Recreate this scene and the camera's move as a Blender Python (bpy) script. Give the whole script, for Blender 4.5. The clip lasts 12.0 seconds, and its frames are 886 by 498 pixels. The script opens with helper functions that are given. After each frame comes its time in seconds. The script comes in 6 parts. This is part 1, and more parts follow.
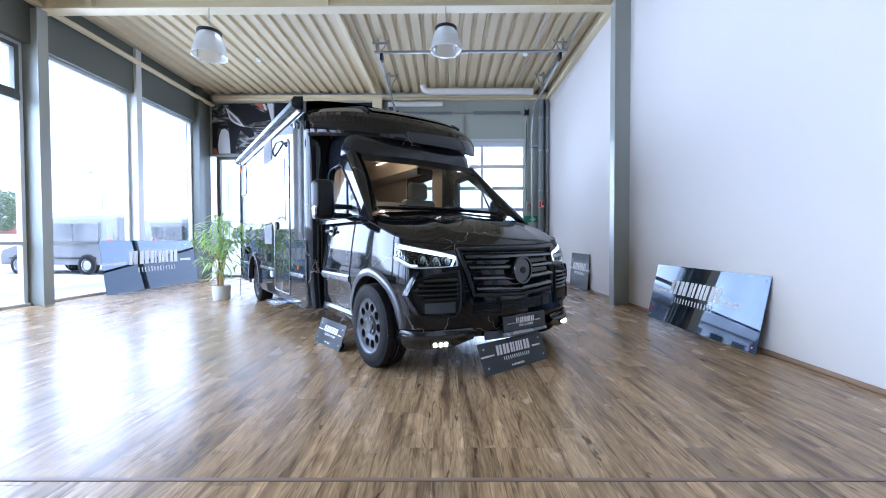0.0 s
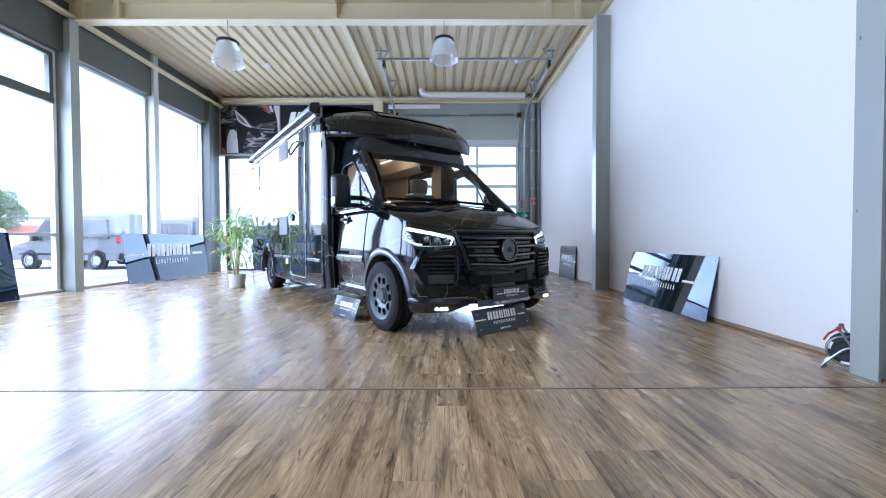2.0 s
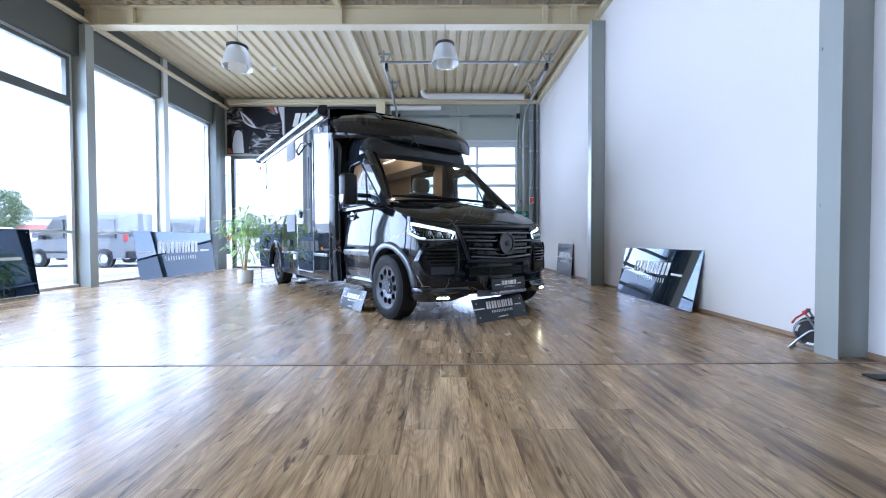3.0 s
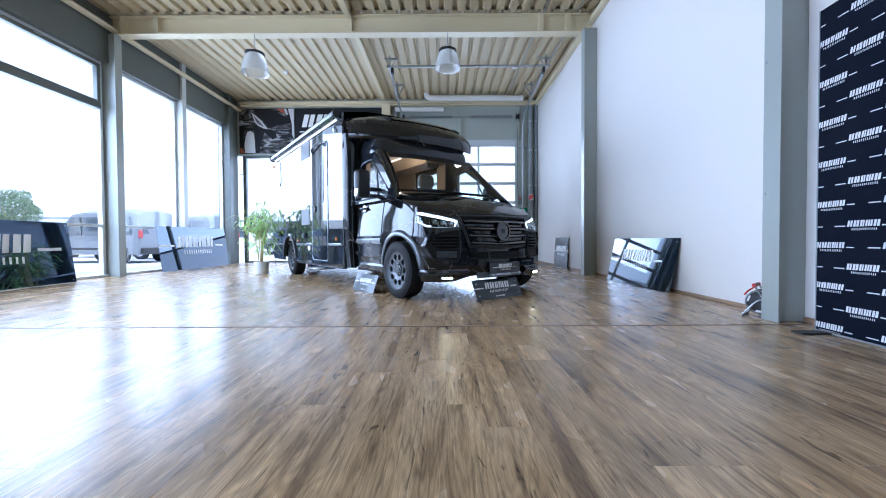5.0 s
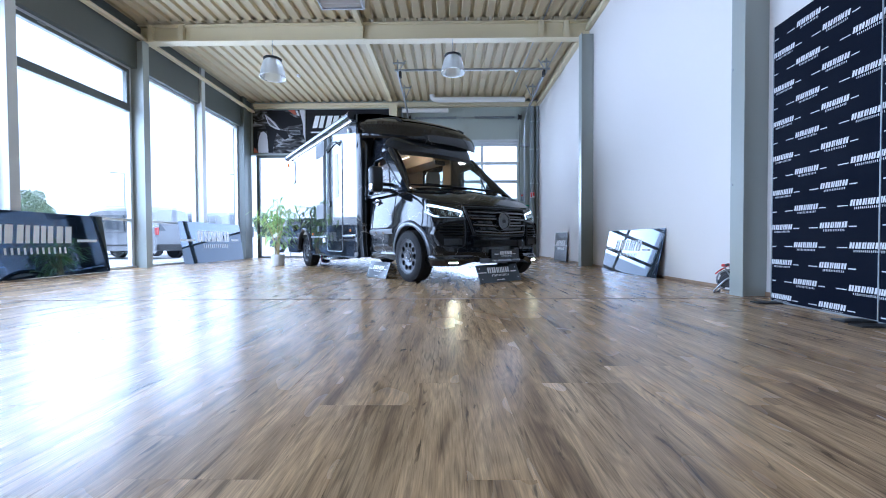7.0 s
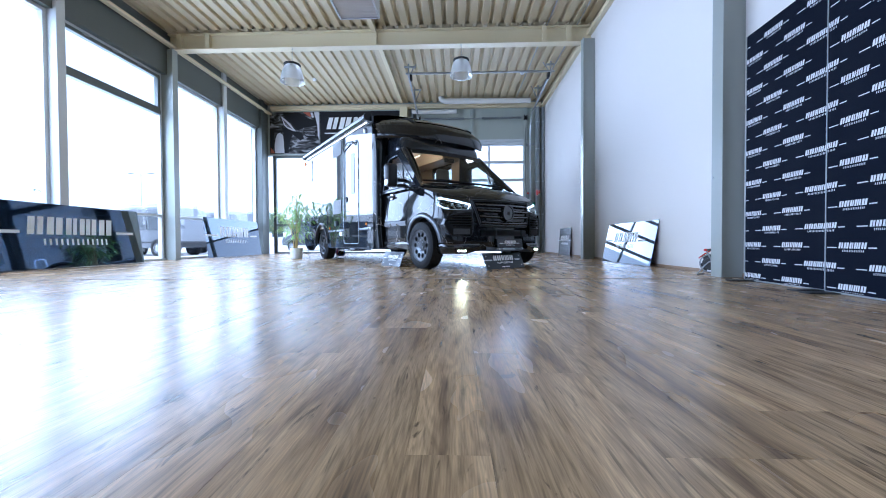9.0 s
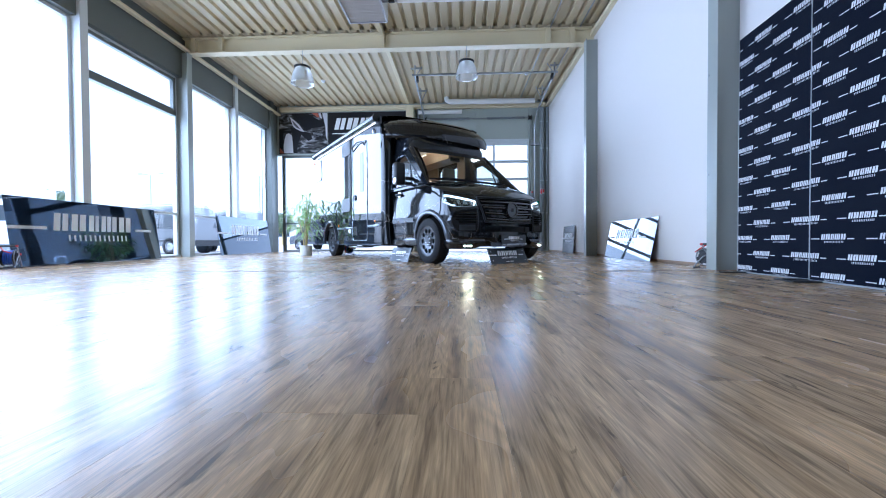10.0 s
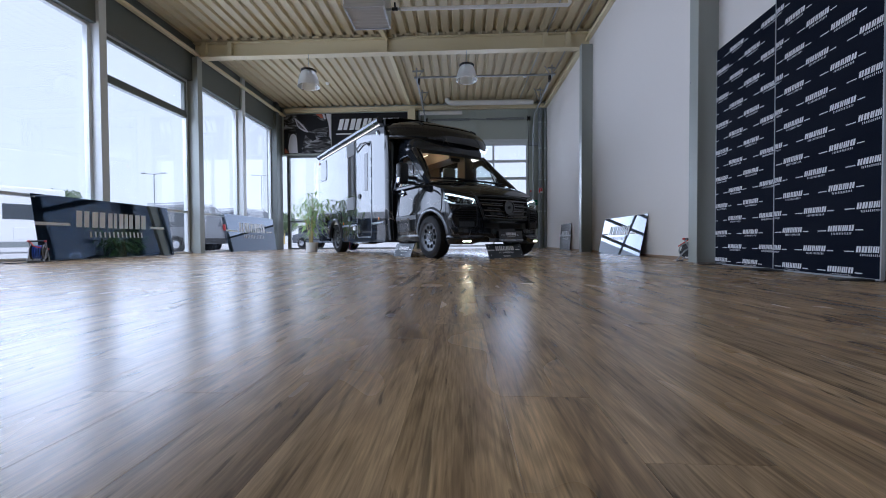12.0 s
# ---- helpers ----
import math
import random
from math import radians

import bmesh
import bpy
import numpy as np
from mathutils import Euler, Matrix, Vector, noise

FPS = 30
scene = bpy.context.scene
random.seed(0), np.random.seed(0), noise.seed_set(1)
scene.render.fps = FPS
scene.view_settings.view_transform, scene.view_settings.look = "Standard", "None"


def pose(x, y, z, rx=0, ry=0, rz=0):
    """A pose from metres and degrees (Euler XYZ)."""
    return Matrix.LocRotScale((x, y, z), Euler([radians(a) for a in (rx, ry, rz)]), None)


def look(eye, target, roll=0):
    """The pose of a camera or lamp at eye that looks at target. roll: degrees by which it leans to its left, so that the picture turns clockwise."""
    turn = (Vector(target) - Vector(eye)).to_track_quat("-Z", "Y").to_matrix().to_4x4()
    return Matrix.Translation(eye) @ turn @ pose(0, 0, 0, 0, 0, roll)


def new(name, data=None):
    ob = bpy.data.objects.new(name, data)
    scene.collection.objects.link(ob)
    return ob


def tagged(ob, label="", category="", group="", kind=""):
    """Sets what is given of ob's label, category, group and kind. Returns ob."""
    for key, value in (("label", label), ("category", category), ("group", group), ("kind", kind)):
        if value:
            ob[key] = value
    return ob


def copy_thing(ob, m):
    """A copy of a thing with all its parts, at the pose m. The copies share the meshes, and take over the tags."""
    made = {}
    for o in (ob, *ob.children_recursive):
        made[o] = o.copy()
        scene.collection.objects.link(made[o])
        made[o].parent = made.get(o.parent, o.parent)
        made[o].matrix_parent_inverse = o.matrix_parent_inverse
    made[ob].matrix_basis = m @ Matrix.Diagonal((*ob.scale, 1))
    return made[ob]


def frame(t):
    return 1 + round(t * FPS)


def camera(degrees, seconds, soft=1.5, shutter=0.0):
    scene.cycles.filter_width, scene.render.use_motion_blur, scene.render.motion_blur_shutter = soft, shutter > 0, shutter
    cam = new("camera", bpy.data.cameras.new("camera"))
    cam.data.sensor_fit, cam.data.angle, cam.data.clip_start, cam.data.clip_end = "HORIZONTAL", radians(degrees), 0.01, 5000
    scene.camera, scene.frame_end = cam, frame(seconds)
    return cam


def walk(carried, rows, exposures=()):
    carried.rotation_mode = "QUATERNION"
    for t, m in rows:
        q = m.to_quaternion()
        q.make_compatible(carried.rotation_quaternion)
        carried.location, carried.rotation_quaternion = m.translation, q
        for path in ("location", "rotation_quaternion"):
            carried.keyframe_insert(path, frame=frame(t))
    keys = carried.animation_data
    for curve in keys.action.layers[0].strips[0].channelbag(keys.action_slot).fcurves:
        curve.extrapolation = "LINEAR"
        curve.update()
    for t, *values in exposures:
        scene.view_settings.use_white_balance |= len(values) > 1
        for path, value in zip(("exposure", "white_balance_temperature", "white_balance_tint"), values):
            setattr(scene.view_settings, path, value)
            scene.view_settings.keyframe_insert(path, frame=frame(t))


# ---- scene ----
cam = camera(97.0, 12.0, 1.0)
PATH = [
    (0, (-0.04, 0.023, 1.033), (-0.052, 2.023, 0.988), -0.2),
    (0.5, (-0.061, -0.157, 0.985), (-0.066, 1.842, 0.944), -0.2),
    (1, (-0.076, -0.338, 0.953), (-0.073, 1.661, 0.909), -0.1),
    (1.5, (-0.081, -0.472, 0.917), (-0.073, 1.528, 0.873), -0.2),
    (2, (-0.076, -0.614, 0.878), (-0.068, 1.386, 0.835), -0.2),
    (2.5, (-0.08, -0.747, 0.85), (-0.073, 1.252, 0.808), -0.2),
    (3, (-0.091, -0.883, 0.818), (-0.085, 1.117, 0.776), -0.2),
    (5, (-0.111, -1.416, 0.681), (-0.116, 0.583, 0.638), -0.3),
    (5.5, (-0.116, -1.533, 0.643), (-0.125, 0.467, 0.601), -0.3),
    (6, (-0.127, -1.657, 0.605), (-0.141, 0.343, 0.563), -0.3),
    (6.5, (-0.13, -1.788, 0.571), (-0.151, 0.212, 0.528), -0.3),
    (7, (-0.147, -1.919, 0.536), (-0.171, 0.081, 0.495), -0.3),
    (9, (-0.168, -2.404, 0.387), (-0.231, -0.406, 0.35), -0.3),
    (9.5, (-0.178, -2.52, 0.348), (-0.255, -0.522, 0.313), -0.3),
    (10, (-0.182, -2.629, 0.325), (-0.27, -0.632, 0.288), -0.3),
    (10.5, (-0.176, -2.733, 0.288), (-0.269, -0.736, 0.252), -0.4),
    (11, (-0.165, -2.814, 0.27), (-0.261, -0.817, 0.234), -0.3),
    (11.5, (-0.159, -2.896, 0.268), (-0.256, -0.899, 0.23), -0.3),
    (12, (-0.173, -2.983, 0.272), (-0.264, -0.986, 0.231), -0.3),
]
EXPOSURES = [(0.0, 1.68, 4960, 15), (3.0, 1.64, 4900, 14), (5.5, 1.54, 4810, 13), (11.0, 1.44, 4710, 13), (11.25, 1.26, 4720, 13), (11.6, 0.86, 4900, 13), (12.0, 0.42, 5330, 16)]
walk(cam, [(t, look(eye, target, roll)) for t, eye, target, roll in PATH], EXPOSURES)

# ---- world and light ----
world = bpy.data.worlds.new("sky")
scene.world = world
world.use_nodes = True
wn = world.node_tree.nodes
sky = wn.new("ShaderNodeTexSky")
sky.sky_type, sky.sun_disc = "NISHITA", False
sky.sun_elevation, sky.sun_rotation = radians(55), radians(115)
sky.air_density, sky.dust_density, sky.ozone_density = 1.0, 3.0, 1.0
wn["Background"].inputs["Strength"].default_value = 0.15
veil = wn.new("ShaderNodeMix")  # a thin bright overcast whitens the sky
veil.data_type = "RGBA"
veil.inputs["Factor"].default_value = 0.85
veil.inputs["B"].default_value = (4.85, 5.0, 5.15, 1)
world.node_tree.links.new(sky.outputs["Color"], veil.inputs["A"])
world.node_tree.links.new(veil.outputs["Result"], wn["Background"].inputs["Color"])
sun = new("sun", bpy.data.lights.new("sun", "SUN"))
sun.data.energy, sun.data.angle, sun.data.color = 1.7, radians(12), (1.0, 0.97, 0.92)
sun.matrix_world = look((25, -12, 42), (0, 0, 0))


def sky_lamp(name, eye, target, w, h, power, spread=172):
    ob = new(name, bpy.data.lights.new(name, "AREA"))
    ob.data.shape, ob.data.size, ob.data.size_y, ob.data.energy = "RECTANGLE", w, h, power
    ob.data.color, ob.data.spread = (0.88, 0.94, 1.0), radians(spread)
    ob.matrix_world = look(eye, target)
    return ob


# area lamps added to stand in for daylight at the openings, bay by bay
# the 12.2 lamp is past the last window, added to whiten the van's reflection
for yc, wd, pw in ((12.2, 2.2, 26), (8.75, 4.7, 90), (4.2, 4.4, 122), (-0.4, 4.6, 115), (-5.0, 4.4, 45)):
    sky_lamp("window_daylight", (-7.76, yc, 2.70), (-7.76 + 0.866, yc, 2.70 - 0.5), wd, 2.95, pw)
sky_lamp("window_daylight", (-4.26, 11.42, 2.2), (-4.26, 0, 2.2), 4.2, 2.3, 28)
sky_lamp("door_daylight", (0.41, 11.42, 2.4), (0.41, 0, 2.4), 3.4, 2.5, 26, 70)


# ---- helpers ----
def link_mesh(name, bm, material, smooth=False, angle=35):
    me = bpy.data.meshes.new(name)
    bmesh.ops.recalc_face_normals(bm, faces=bm.faces)
    if smooth:
        lim = radians(angle)
        for f in bm.faces:
            f.smooth = True
        for e in bm.edges:
            e.smooth = not (len(e.link_faces) == 2 and e.calc_face_angle(0) > lim)
    bm.to_mesh(me)
    bm.free()
    for m in material if isinstance(material, (list, tuple)) else (material,):
        me.materials.append(m)
    return new(name, me)


def part(name, bm, material, parent, label="", smooth=False, angle=35):
    ob = link_mesh(name, bm, material, smooth, angle)
    ob.parent = parent
    if label:
        ob["label"] = label
    return ob


def thing(name, m, label, category, group="", kind=""):
    ob = new(name)
    ob.empty_display_size = 0.1
    ob.matrix_world = m
    return tagged(ob, label, category, group, kind)


def single(name, bm, material, label, category, kind="", smooth=False, group=""):
    return tagged(link_mesh(name, bm, material, smooth), label, category, group, kind)


def box(bm, x0, x1, y0, y1, z0, z1, bevel=0.0, seg=1):
    r = bmesh.ops.create_cube(bm, size=1.0)
    vs = r["verts"]
    for v in vs:
        v.co = Vector(((x0 + x1) / 2 + v.co.x * (x1 - x0), (y0 + y1) / 2 + v.co.y * (y1 - y0), (z0 + z1) / 2 + v.co.z * (z1 - z0)))
    if bevel:
        es = {e for v in vs for e in v.link_edges}
        bmesh.ops.bevel(bm, geom=list(es), offset=bevel, segments=seg, profile=0.5, affect="EDGES")
    return bm


def boxes(*args, bevel=0.0, seg=1):
    bm = bmesh.new()
    for a in args:
        box(bm, *a, bevel=bevel, seg=seg)
    return bm


def prism(bm, pts, a, b, put):
    """A prism over the outline pts (2D), from a to b along the third axis; put(p, q, r) gives the place."""
    lo = [bm.verts.new(put(p, q, a)) for p, q in pts]
    hi = [bm.verts.new(put(p, q, b)) for p, q in pts]
    bm.faces.new(lo)
    bm.faces.new(hi[::-1])
    for i in range(len(pts)):
        j = (i + 1) % len(pts)
        bm.faces.new((lo[i], hi[i], hi[j], lo[j]))
    return bm


def tube(bm, path, radius, n=10, closed=False, caps=True):
    """A round bar along the path."""
    path = [Vector(p) for p in path]
    rings = []
    k = len(path)
    up = None
    for i, p in enumerate(path):
        a = path[(i - 1) % k] if closed or i else p
        b = path[(i + 1) % k] if closed or i < k - 1 else p
        t = (b - a).normalized()
        if up is None:
            up = Vector((0, 0, 1)) if abs(t.z) < 0.9 else Vector((1, 0, 0))
        s = t.cross(up).normalized()
        up = s.cross(t).normalized()
        r = radius[i] if isinstance(radius, (list, tuple)) else radius
        rings.append([bm.verts.new(p + r * (math.cos(2 * math.pi * j / n) * s + math.sin(2 * math.pi * j / n) * up)) for j in range(n)])
    for i in range(k if closed else k - 1):
        A, B = rings[i], rings[(i + 1) % k]
        for j in range(n):
            bm.faces.new((A[j], A[(j + 1) % n], B[(j + 1) % n], B[j]))
    if caps and not closed:
        bm.faces.new(rings[0][::-1])
        bm.faces.new(rings[-1])
    return bm


def lathe(bm, profile, n=32, axis="z", centre=(0, 0, 0)):
    """Turn a profile of (radius, height) round an axis."""
    c = Vector(centre)
    put = {"z": lambda r, h, a: Vector((r * math.cos(a), r * math.sin(a), h)), "y": lambda r, h, a: Vector((r * math.cos(a), h, r * math.sin(a))),
           "x": lambda r, h, a: Vector((h, r * math.cos(a), r * math.sin(a)))}[axis]
    rings = []
    for r, h in profile:
        if r < 1e-6:
            rings.append([bm.verts.new(c + put(0, h, 0))])
        else:
            rings.append([bm.verts.new(c + put(r, h, 2 * math.pi * i / n)) for i in range(n)])
    for A, B in zip(rings, rings[1:]):
        for i in range(n):
            j = (i + 1) % n
            if len(A) == 1 and len(B) == 1:
                continue
            if len(A) == 1:
                bm.faces.new((A[0], B[j], B[i]))
            elif len(B) == 1:
                bm.faces.new((A[i], A[j], B[0]))
            else:
                bm.faces.new((A[i], A[j], B[j], B[i]))
    return bm


def grid(bm, f, us, vs, keep=None):
    """A sheet f(u, v) over two lists of values."""
    g = [[bm.verts.new(f(u, v)) for v in vs] for u in us]
    for i in range(len(us) - 1):
        for j in range(len(vs) - 1):
            if keep is None or keep((us[i] + us[i + 1]) / 2, (vs[j] + vs[j + 1]) / 2):
                bm.faces.new((g[i][j], g[i + 1][j], g[i + 1][j + 1], g[i][j + 1]))
    return g


def span(a, b, n):
    return [a + (b - a) * i / n for i in range(n + 1)]


# ---- materials ----
def material(name, color, rough=0.5, metal=0.0, vary=0.06, scale=6.0, grain=80.0, bump=0.0, rough_vary=0.08, coat=0.0, coat_rough=0.03, coat_ior=1.5, spec=0.5):
    """A painted, moulded or metal surface with broad unevenness and a fine grain."""
    m = bpy.data.materials.new(name)
    m.use_nodes = True
    nt = m.node_tree
    b = nt.nodes["Principled BSDF"]
    tc = nt.nodes.new("ShaderNodeTexCoord")
    n1 = nt.nodes.new("ShaderNodeTexNoise")
    n1.inputs["Scale"].default_value, n1.inputs["Detail"].default_value = scale, 4
    n2 = nt.nodes.new("ShaderNodeTexNoise")
    n2.inputs["Scale"].default_value, n2.inputs["Detail"].default_value = grain, 3
    for n in (n1, n2):
        nt.links.new(tc.outputs["Object"], n.inputs["Vector"])
    mix = nt.nodes.new("ShaderNodeMath")
    mix.operation = "MULTIPLY_ADD"
    nt.links.new(n1.outputs["Fac"], mix.inputs[0])
    mix.inputs[1].default_value = 0.7
    m2 = nt.nodes.new("ShaderNodeMath")
    m2.operation = "MULTIPLY_ADD"
    nt.links.new(n2.outputs["Fac"], m2.inputs[0])
    m2.inputs[1].default_value = 0.3
    nt.links.new(mix.outputs[0], m2.inputs[2])
    ramp = nt.nodes.new("ShaderNodeMapRange")
    nt.links.new(m2.outputs[0], ramp.inputs[0])
    ramp.inputs[1].default_value, ramp.inputs[2].default_value = 0.3, 0.7
    ramp.inputs[3].default_value, ramp.inputs[4].default_value = 1 - vary, 1 + vary
    hsv = nt.nodes.new("ShaderNodeHueSaturation")
    hsv.inputs["Color"].default_value = (*color, 1)
    nt.links.new(ramp.outputs[0], hsv.inputs["Value"])
    nt.links.new(hsv.outputs[0], b.inputs["Base Color"])
    rr = nt.nodes.new("ShaderNodeMapRange")
    nt.links.new(n1.outputs["Fac"], rr.inputs[0])
    rr.inputs[1].default_value, rr.inputs[2].default_value = 0.3, 0.7
    rr.inputs[3].default_value, rr.inputs[4].default_value = max(0.0, rough * (1 - rough_vary)), min(1.0, rough * (1 + rough_vary))
    nt.links.new(rr.outputs[0], b.inputs["Roughness"])
    b.inputs["Metallic"].default_value = metal
    b.inputs["Specular IOR Level"].default_value = spec
    b.inputs["Coat Weight"].default_value, b.inputs["Coat Roughness"].default_value, b.inputs["Coat IOR"].default_value = coat, coat_rough, coat_ior
    if bump:
        bp = nt.nodes.new("ShaderNodeBump")
        bp.inputs["Strength"].default_value, bp.inputs["Distance"].default_value = bump, 0.01
        nt.links.new(n2.outputs["Fac"], bp.inputs["Height"])
        nt.links.new(bp.outputs[0], b.inputs["Normal"])
    return m


def wood_floor():
    """Brown walnut-look planks with grain along y, each plank with its own tone."""
    m = bpy.data.materials.new("walnut_laminate")
    m.use_nodes = True
    nt = m.node_tree
    N, L = nt.nodes, nt.links
    b = N["Principled BSDF"]
    geo, oi, isl = N.new("ShaderNodeNewGeometry"), N.new("ShaderNodeObjectInfo"), N.new("ShaderNodeNewGeometry")
    rnd = N.new("ShaderNodeMath")
    rnd.operation = "ADD"
    L.new(oi.outputs["Random"], rnd.inputs[0])
    L.new(isl.outputs["Random Per Island"], rnd.inputs[1])
    fr = N.new("ShaderNodeMath")
    fr.operation = "FRACT"
    L.new(rnd.outputs[0], fr.inputs[0])
    off = N.new("ShaderNodeMath")
    off.operation = "MULTIPLY"
    L.new(fr.outputs[0], off.inputs[0])
    off.inputs[1].default_value = 37.0
    comb = N.new("ShaderNodeCombineXYZ")
    L.new(off.outputs[0], comb.inputs[0])
    L.new(off.outputs[0], comb.inputs[1])
    add = N.new("ShaderNodeVectorMath")
    L.new(geo.outputs["Position"], add.inputs[0])
    L.new(comb.outputs[0], add.inputs[1])

    def noise_at(sx, sy, detail, dist=0.0):
        mp = N.new("ShaderNodeMapping")
        mp.inputs["Scale"].default_value = (sx, sy, 1)
        L.new(add.outputs[0], mp.inputs[0])
        n = N.new("ShaderNodeTexNoise")
        n.inputs["Scale"].default_value, n.inputs["Detail"].default_value, n.inputs["Distortion"].default_value = 1.0, detail, dist
        L.new(mp.outputs[0], n.inputs["Vector"])
        return n
    broad, grain, fine, pore, crack = noise_at(3.5, 1.6, 2, 0.4), noise_at(14, 1.25, 6, 0.6), noise_at(250, 12, 3), noise_at(75, 4.2, 5, 0.5), noise_at(22, 4.2, 4, 1.4)
    # growth rings: bands of a warped field
    rings = N.new("ShaderNodeMath")
    rings.operation = "SINE"
    ph = N.new("ShaderNodeMath")
    ph.operation = "MULTIPLY"
    L.new(noise_at(5.2, 0.85, 2, 0.4).outputs["Fac"], ph.inputs[0])
    ph.inputs[1].default_value = 120.0
    L.new(ph.outputs[0], rings.inputs[0])
    r1 = N.new("ShaderNodeValToRGB")
    L.new(grain.outputs["Fac"], r1.inputs[0])
    cr = r1.color_ramp
    cr.elements[0].position, cr.elements[0].color = 0.34, (0.220, 0.150, 0.090, 1)
    cr.elements[1].position, cr.elements[1].color = 0.64, (0.560, 0.410, 0.250, 1)
    e = cr.elements.new(0.47)
    e.color = (0.425, 0.302, 0.177, 1)

    def ranged(sock, a0, a1, b0, b1):
        r = N.new("ShaderNodeMapRange")
        L.new(sock, r.inputs[0])
        for i, v in enumerate((a0, a1, b0, b1)):
            r.inputs[i + 1].default_value = v
        return r.outputs[0]

    def times(p, q):
        m_ = N.new("ShaderNodeMath")
        m_.operation = "MULTIPLY"
        L.new(p, m_.inputs[0])
        L.new(q, m_.inputs[1])
        return m_.outputs[0]
    val = times(ranged(rings.outputs[0], -1.0, 0.6, 0.85, 1.05), ranged(fr.outputs[0], 0.0, 1.0, 0.84, 1.15))
    val = times(val, ranged(broad.outputs["Fac"], 0.3, 0.7, 0.82, 1.16))
    val = times(val, ranged(pore.outputs["Fac"], 0.52, 0.68, 1.05, 0.58))
    val = times(val, ranged(crack.outputs["Fac"], 0.64, 0.71, 1.0, 0.34))
    val = times(val, ranged(fine.outputs["Fac"], 0.3, 0.7, 0.74, 1.18))
    hsv = N.new("ShaderNodeHueSaturation")
    L.new(r1.outputs[0], hsv.inputs["Color"])
    L.new(val, hsv.inputs["Value"])
    hsv.inputs["Saturation"].default_value = 1.12
    L.new(hsv.outputs[0], b.inputs["Base Color"])
    r4 = N.new("ShaderNodeMapRange")
    L.new(broad.outputs["Fac"], r4.inputs[0])
    r4.inputs[3].default_value, r4.inputs[4].default_value = 0.25, 0.29
    L.new(r4.outputs[0], b.inputs["Roughness"])
    b.inputs["Specular IOR Level"].default_value = 0.43
    bp = N.new("ShaderNodeBump")
    bp.inputs["Strength"].default_value, bp.inputs["Distance"].default_value = 0.004, 0.0005
    L.new(fine.outputs["Fac"], bp.inputs["Height"])
    L.new(bp.outputs[0], b.inputs["Normal"])
    return m


def glass(name, tint=(1, 1, 1), rough=0.0):
    m = bpy.data.materials.new(name)
    m.use_nodes = True
    nt = m.node_tree
    nt.nodes.remove(nt.nodes["Principled BSDF"])
    tr, gl, mx, lw, pw, ma = (nt.nodes.new("ShaderNode" + n) for n in ("BsdfTransparent", "BsdfGlossy", "MixShader", "LayerWeight", "Math", "Math"))
    tr.inputs["Color"].default_value = (*tint, 1)
    gl.inputs["Roughness"].default_value = rough
    lw.inputs["Blend"].default_value = 0.5
    pw.operation, ma.operation = "POWER", "MULTIPLY_ADD"
    pw.inputs[1].default_value, ma.inputs[1].default_value, ma.inputs[2].default_value = 5.0, 0.93, 0.045
    nt.links.new(lw.outputs["Facing"], pw.inputs[0])
    nt.links.new(pw.outputs[0], ma.inputs[0])
    nt.links.new(ma.outputs[0], mx.inputs[0])
    nt.links.new(tr.outputs[0], mx.inputs[1])
    nt.links.new(gl.outputs[0], mx.inputs[2])
    nt.links.new(mx.outputs[0], nt.nodes["Material Output"].inputs["Surface"])
    return m


def glow(name, color, strength):
    m = bpy.data.materials.new(name)
    m.use_nodes = True
    b = m.node_tree.nodes["Principled BSDF"]
    b.inputs["Base Color"].default_value = (*color, 1)
    b.inputs["Emission Color"].default_value = (*color, 1)
    b.inputs["Emission Strength"].default_value = strength
    return m


FLOOR = wood_floor()
WALL_WHITE = material("white_plaster", (0.785, 0.755, 0.728), 0.75, vary=0.025, scale=1.2, grain=150, bump=0.08)
STEEL_GREY = material("grey_painted_steel", (0.335, 0.36, 0.338), 0.38, vary=0.06, scale=2.5, grain=120, bump=0.02)
FRAME_GREY = material("grey_aluminium_frame", (0.62, 0.64, 0.645), 0.35, vary=0.05, scale=3)
FASCIA = material("dark_grey_panel", (0.108, 0.120, 0.110), 0.45, vary=0.08, scale=1.5)
CREAM = material("cream_painted_steel", (0.69, 0.61, 0.405), 0.5, vary=0.05, scale=2.0, bump=0.03)
DECK = material("cream_deck_sheet", (0.55, 0.468, 0.298), 0.5, vary=0.07, scale=1.3, grain=60)
GALV = material("galvanised_steel", (0.36, 0.38, 0.40), 0.42, metal=0.8, vary=0.12, scale=14)
BASE = material("oak_skirting", (0.30, 0.20, 0.125), 0.45, vary=0.15, scale=9)
JOINT = material("brown_joint_strip", (0.25, 0.175, 0.13), 0.4, vary=0.12)
NAVY = material("navy_mirror_acrylic", (0.021, 0.048, 0.094), 0.025, metal=0.85, vary=0.06, scale=3, rough_vary=0.005, coat=1.0, coat_rough=0.01, coat_ior=1.5)
BLACKBOARD = material("black_gloss_acrylic", (0.012, 0.014, 0.018), 0.12, vary=0.1, scale=3, coat=1.0, coat_rough=0.01, spec=0.0)
NAVY_CLOTH = material("navy_display_fabric", (0.0020, 0.0042, 0.0118), 0.8, vary=0.08, scale=3, grain=400, bump=0.15, spec=0.1)
PRINT_WHITE = material("white_print", (0.87, 0.88, 0.89), 0.5, vary=0.03)
CLOTH_PRINT = material("white_fabric_print", (0.66, 0.67, 0.70), 0.7, vary=0.05, spec=0.1)
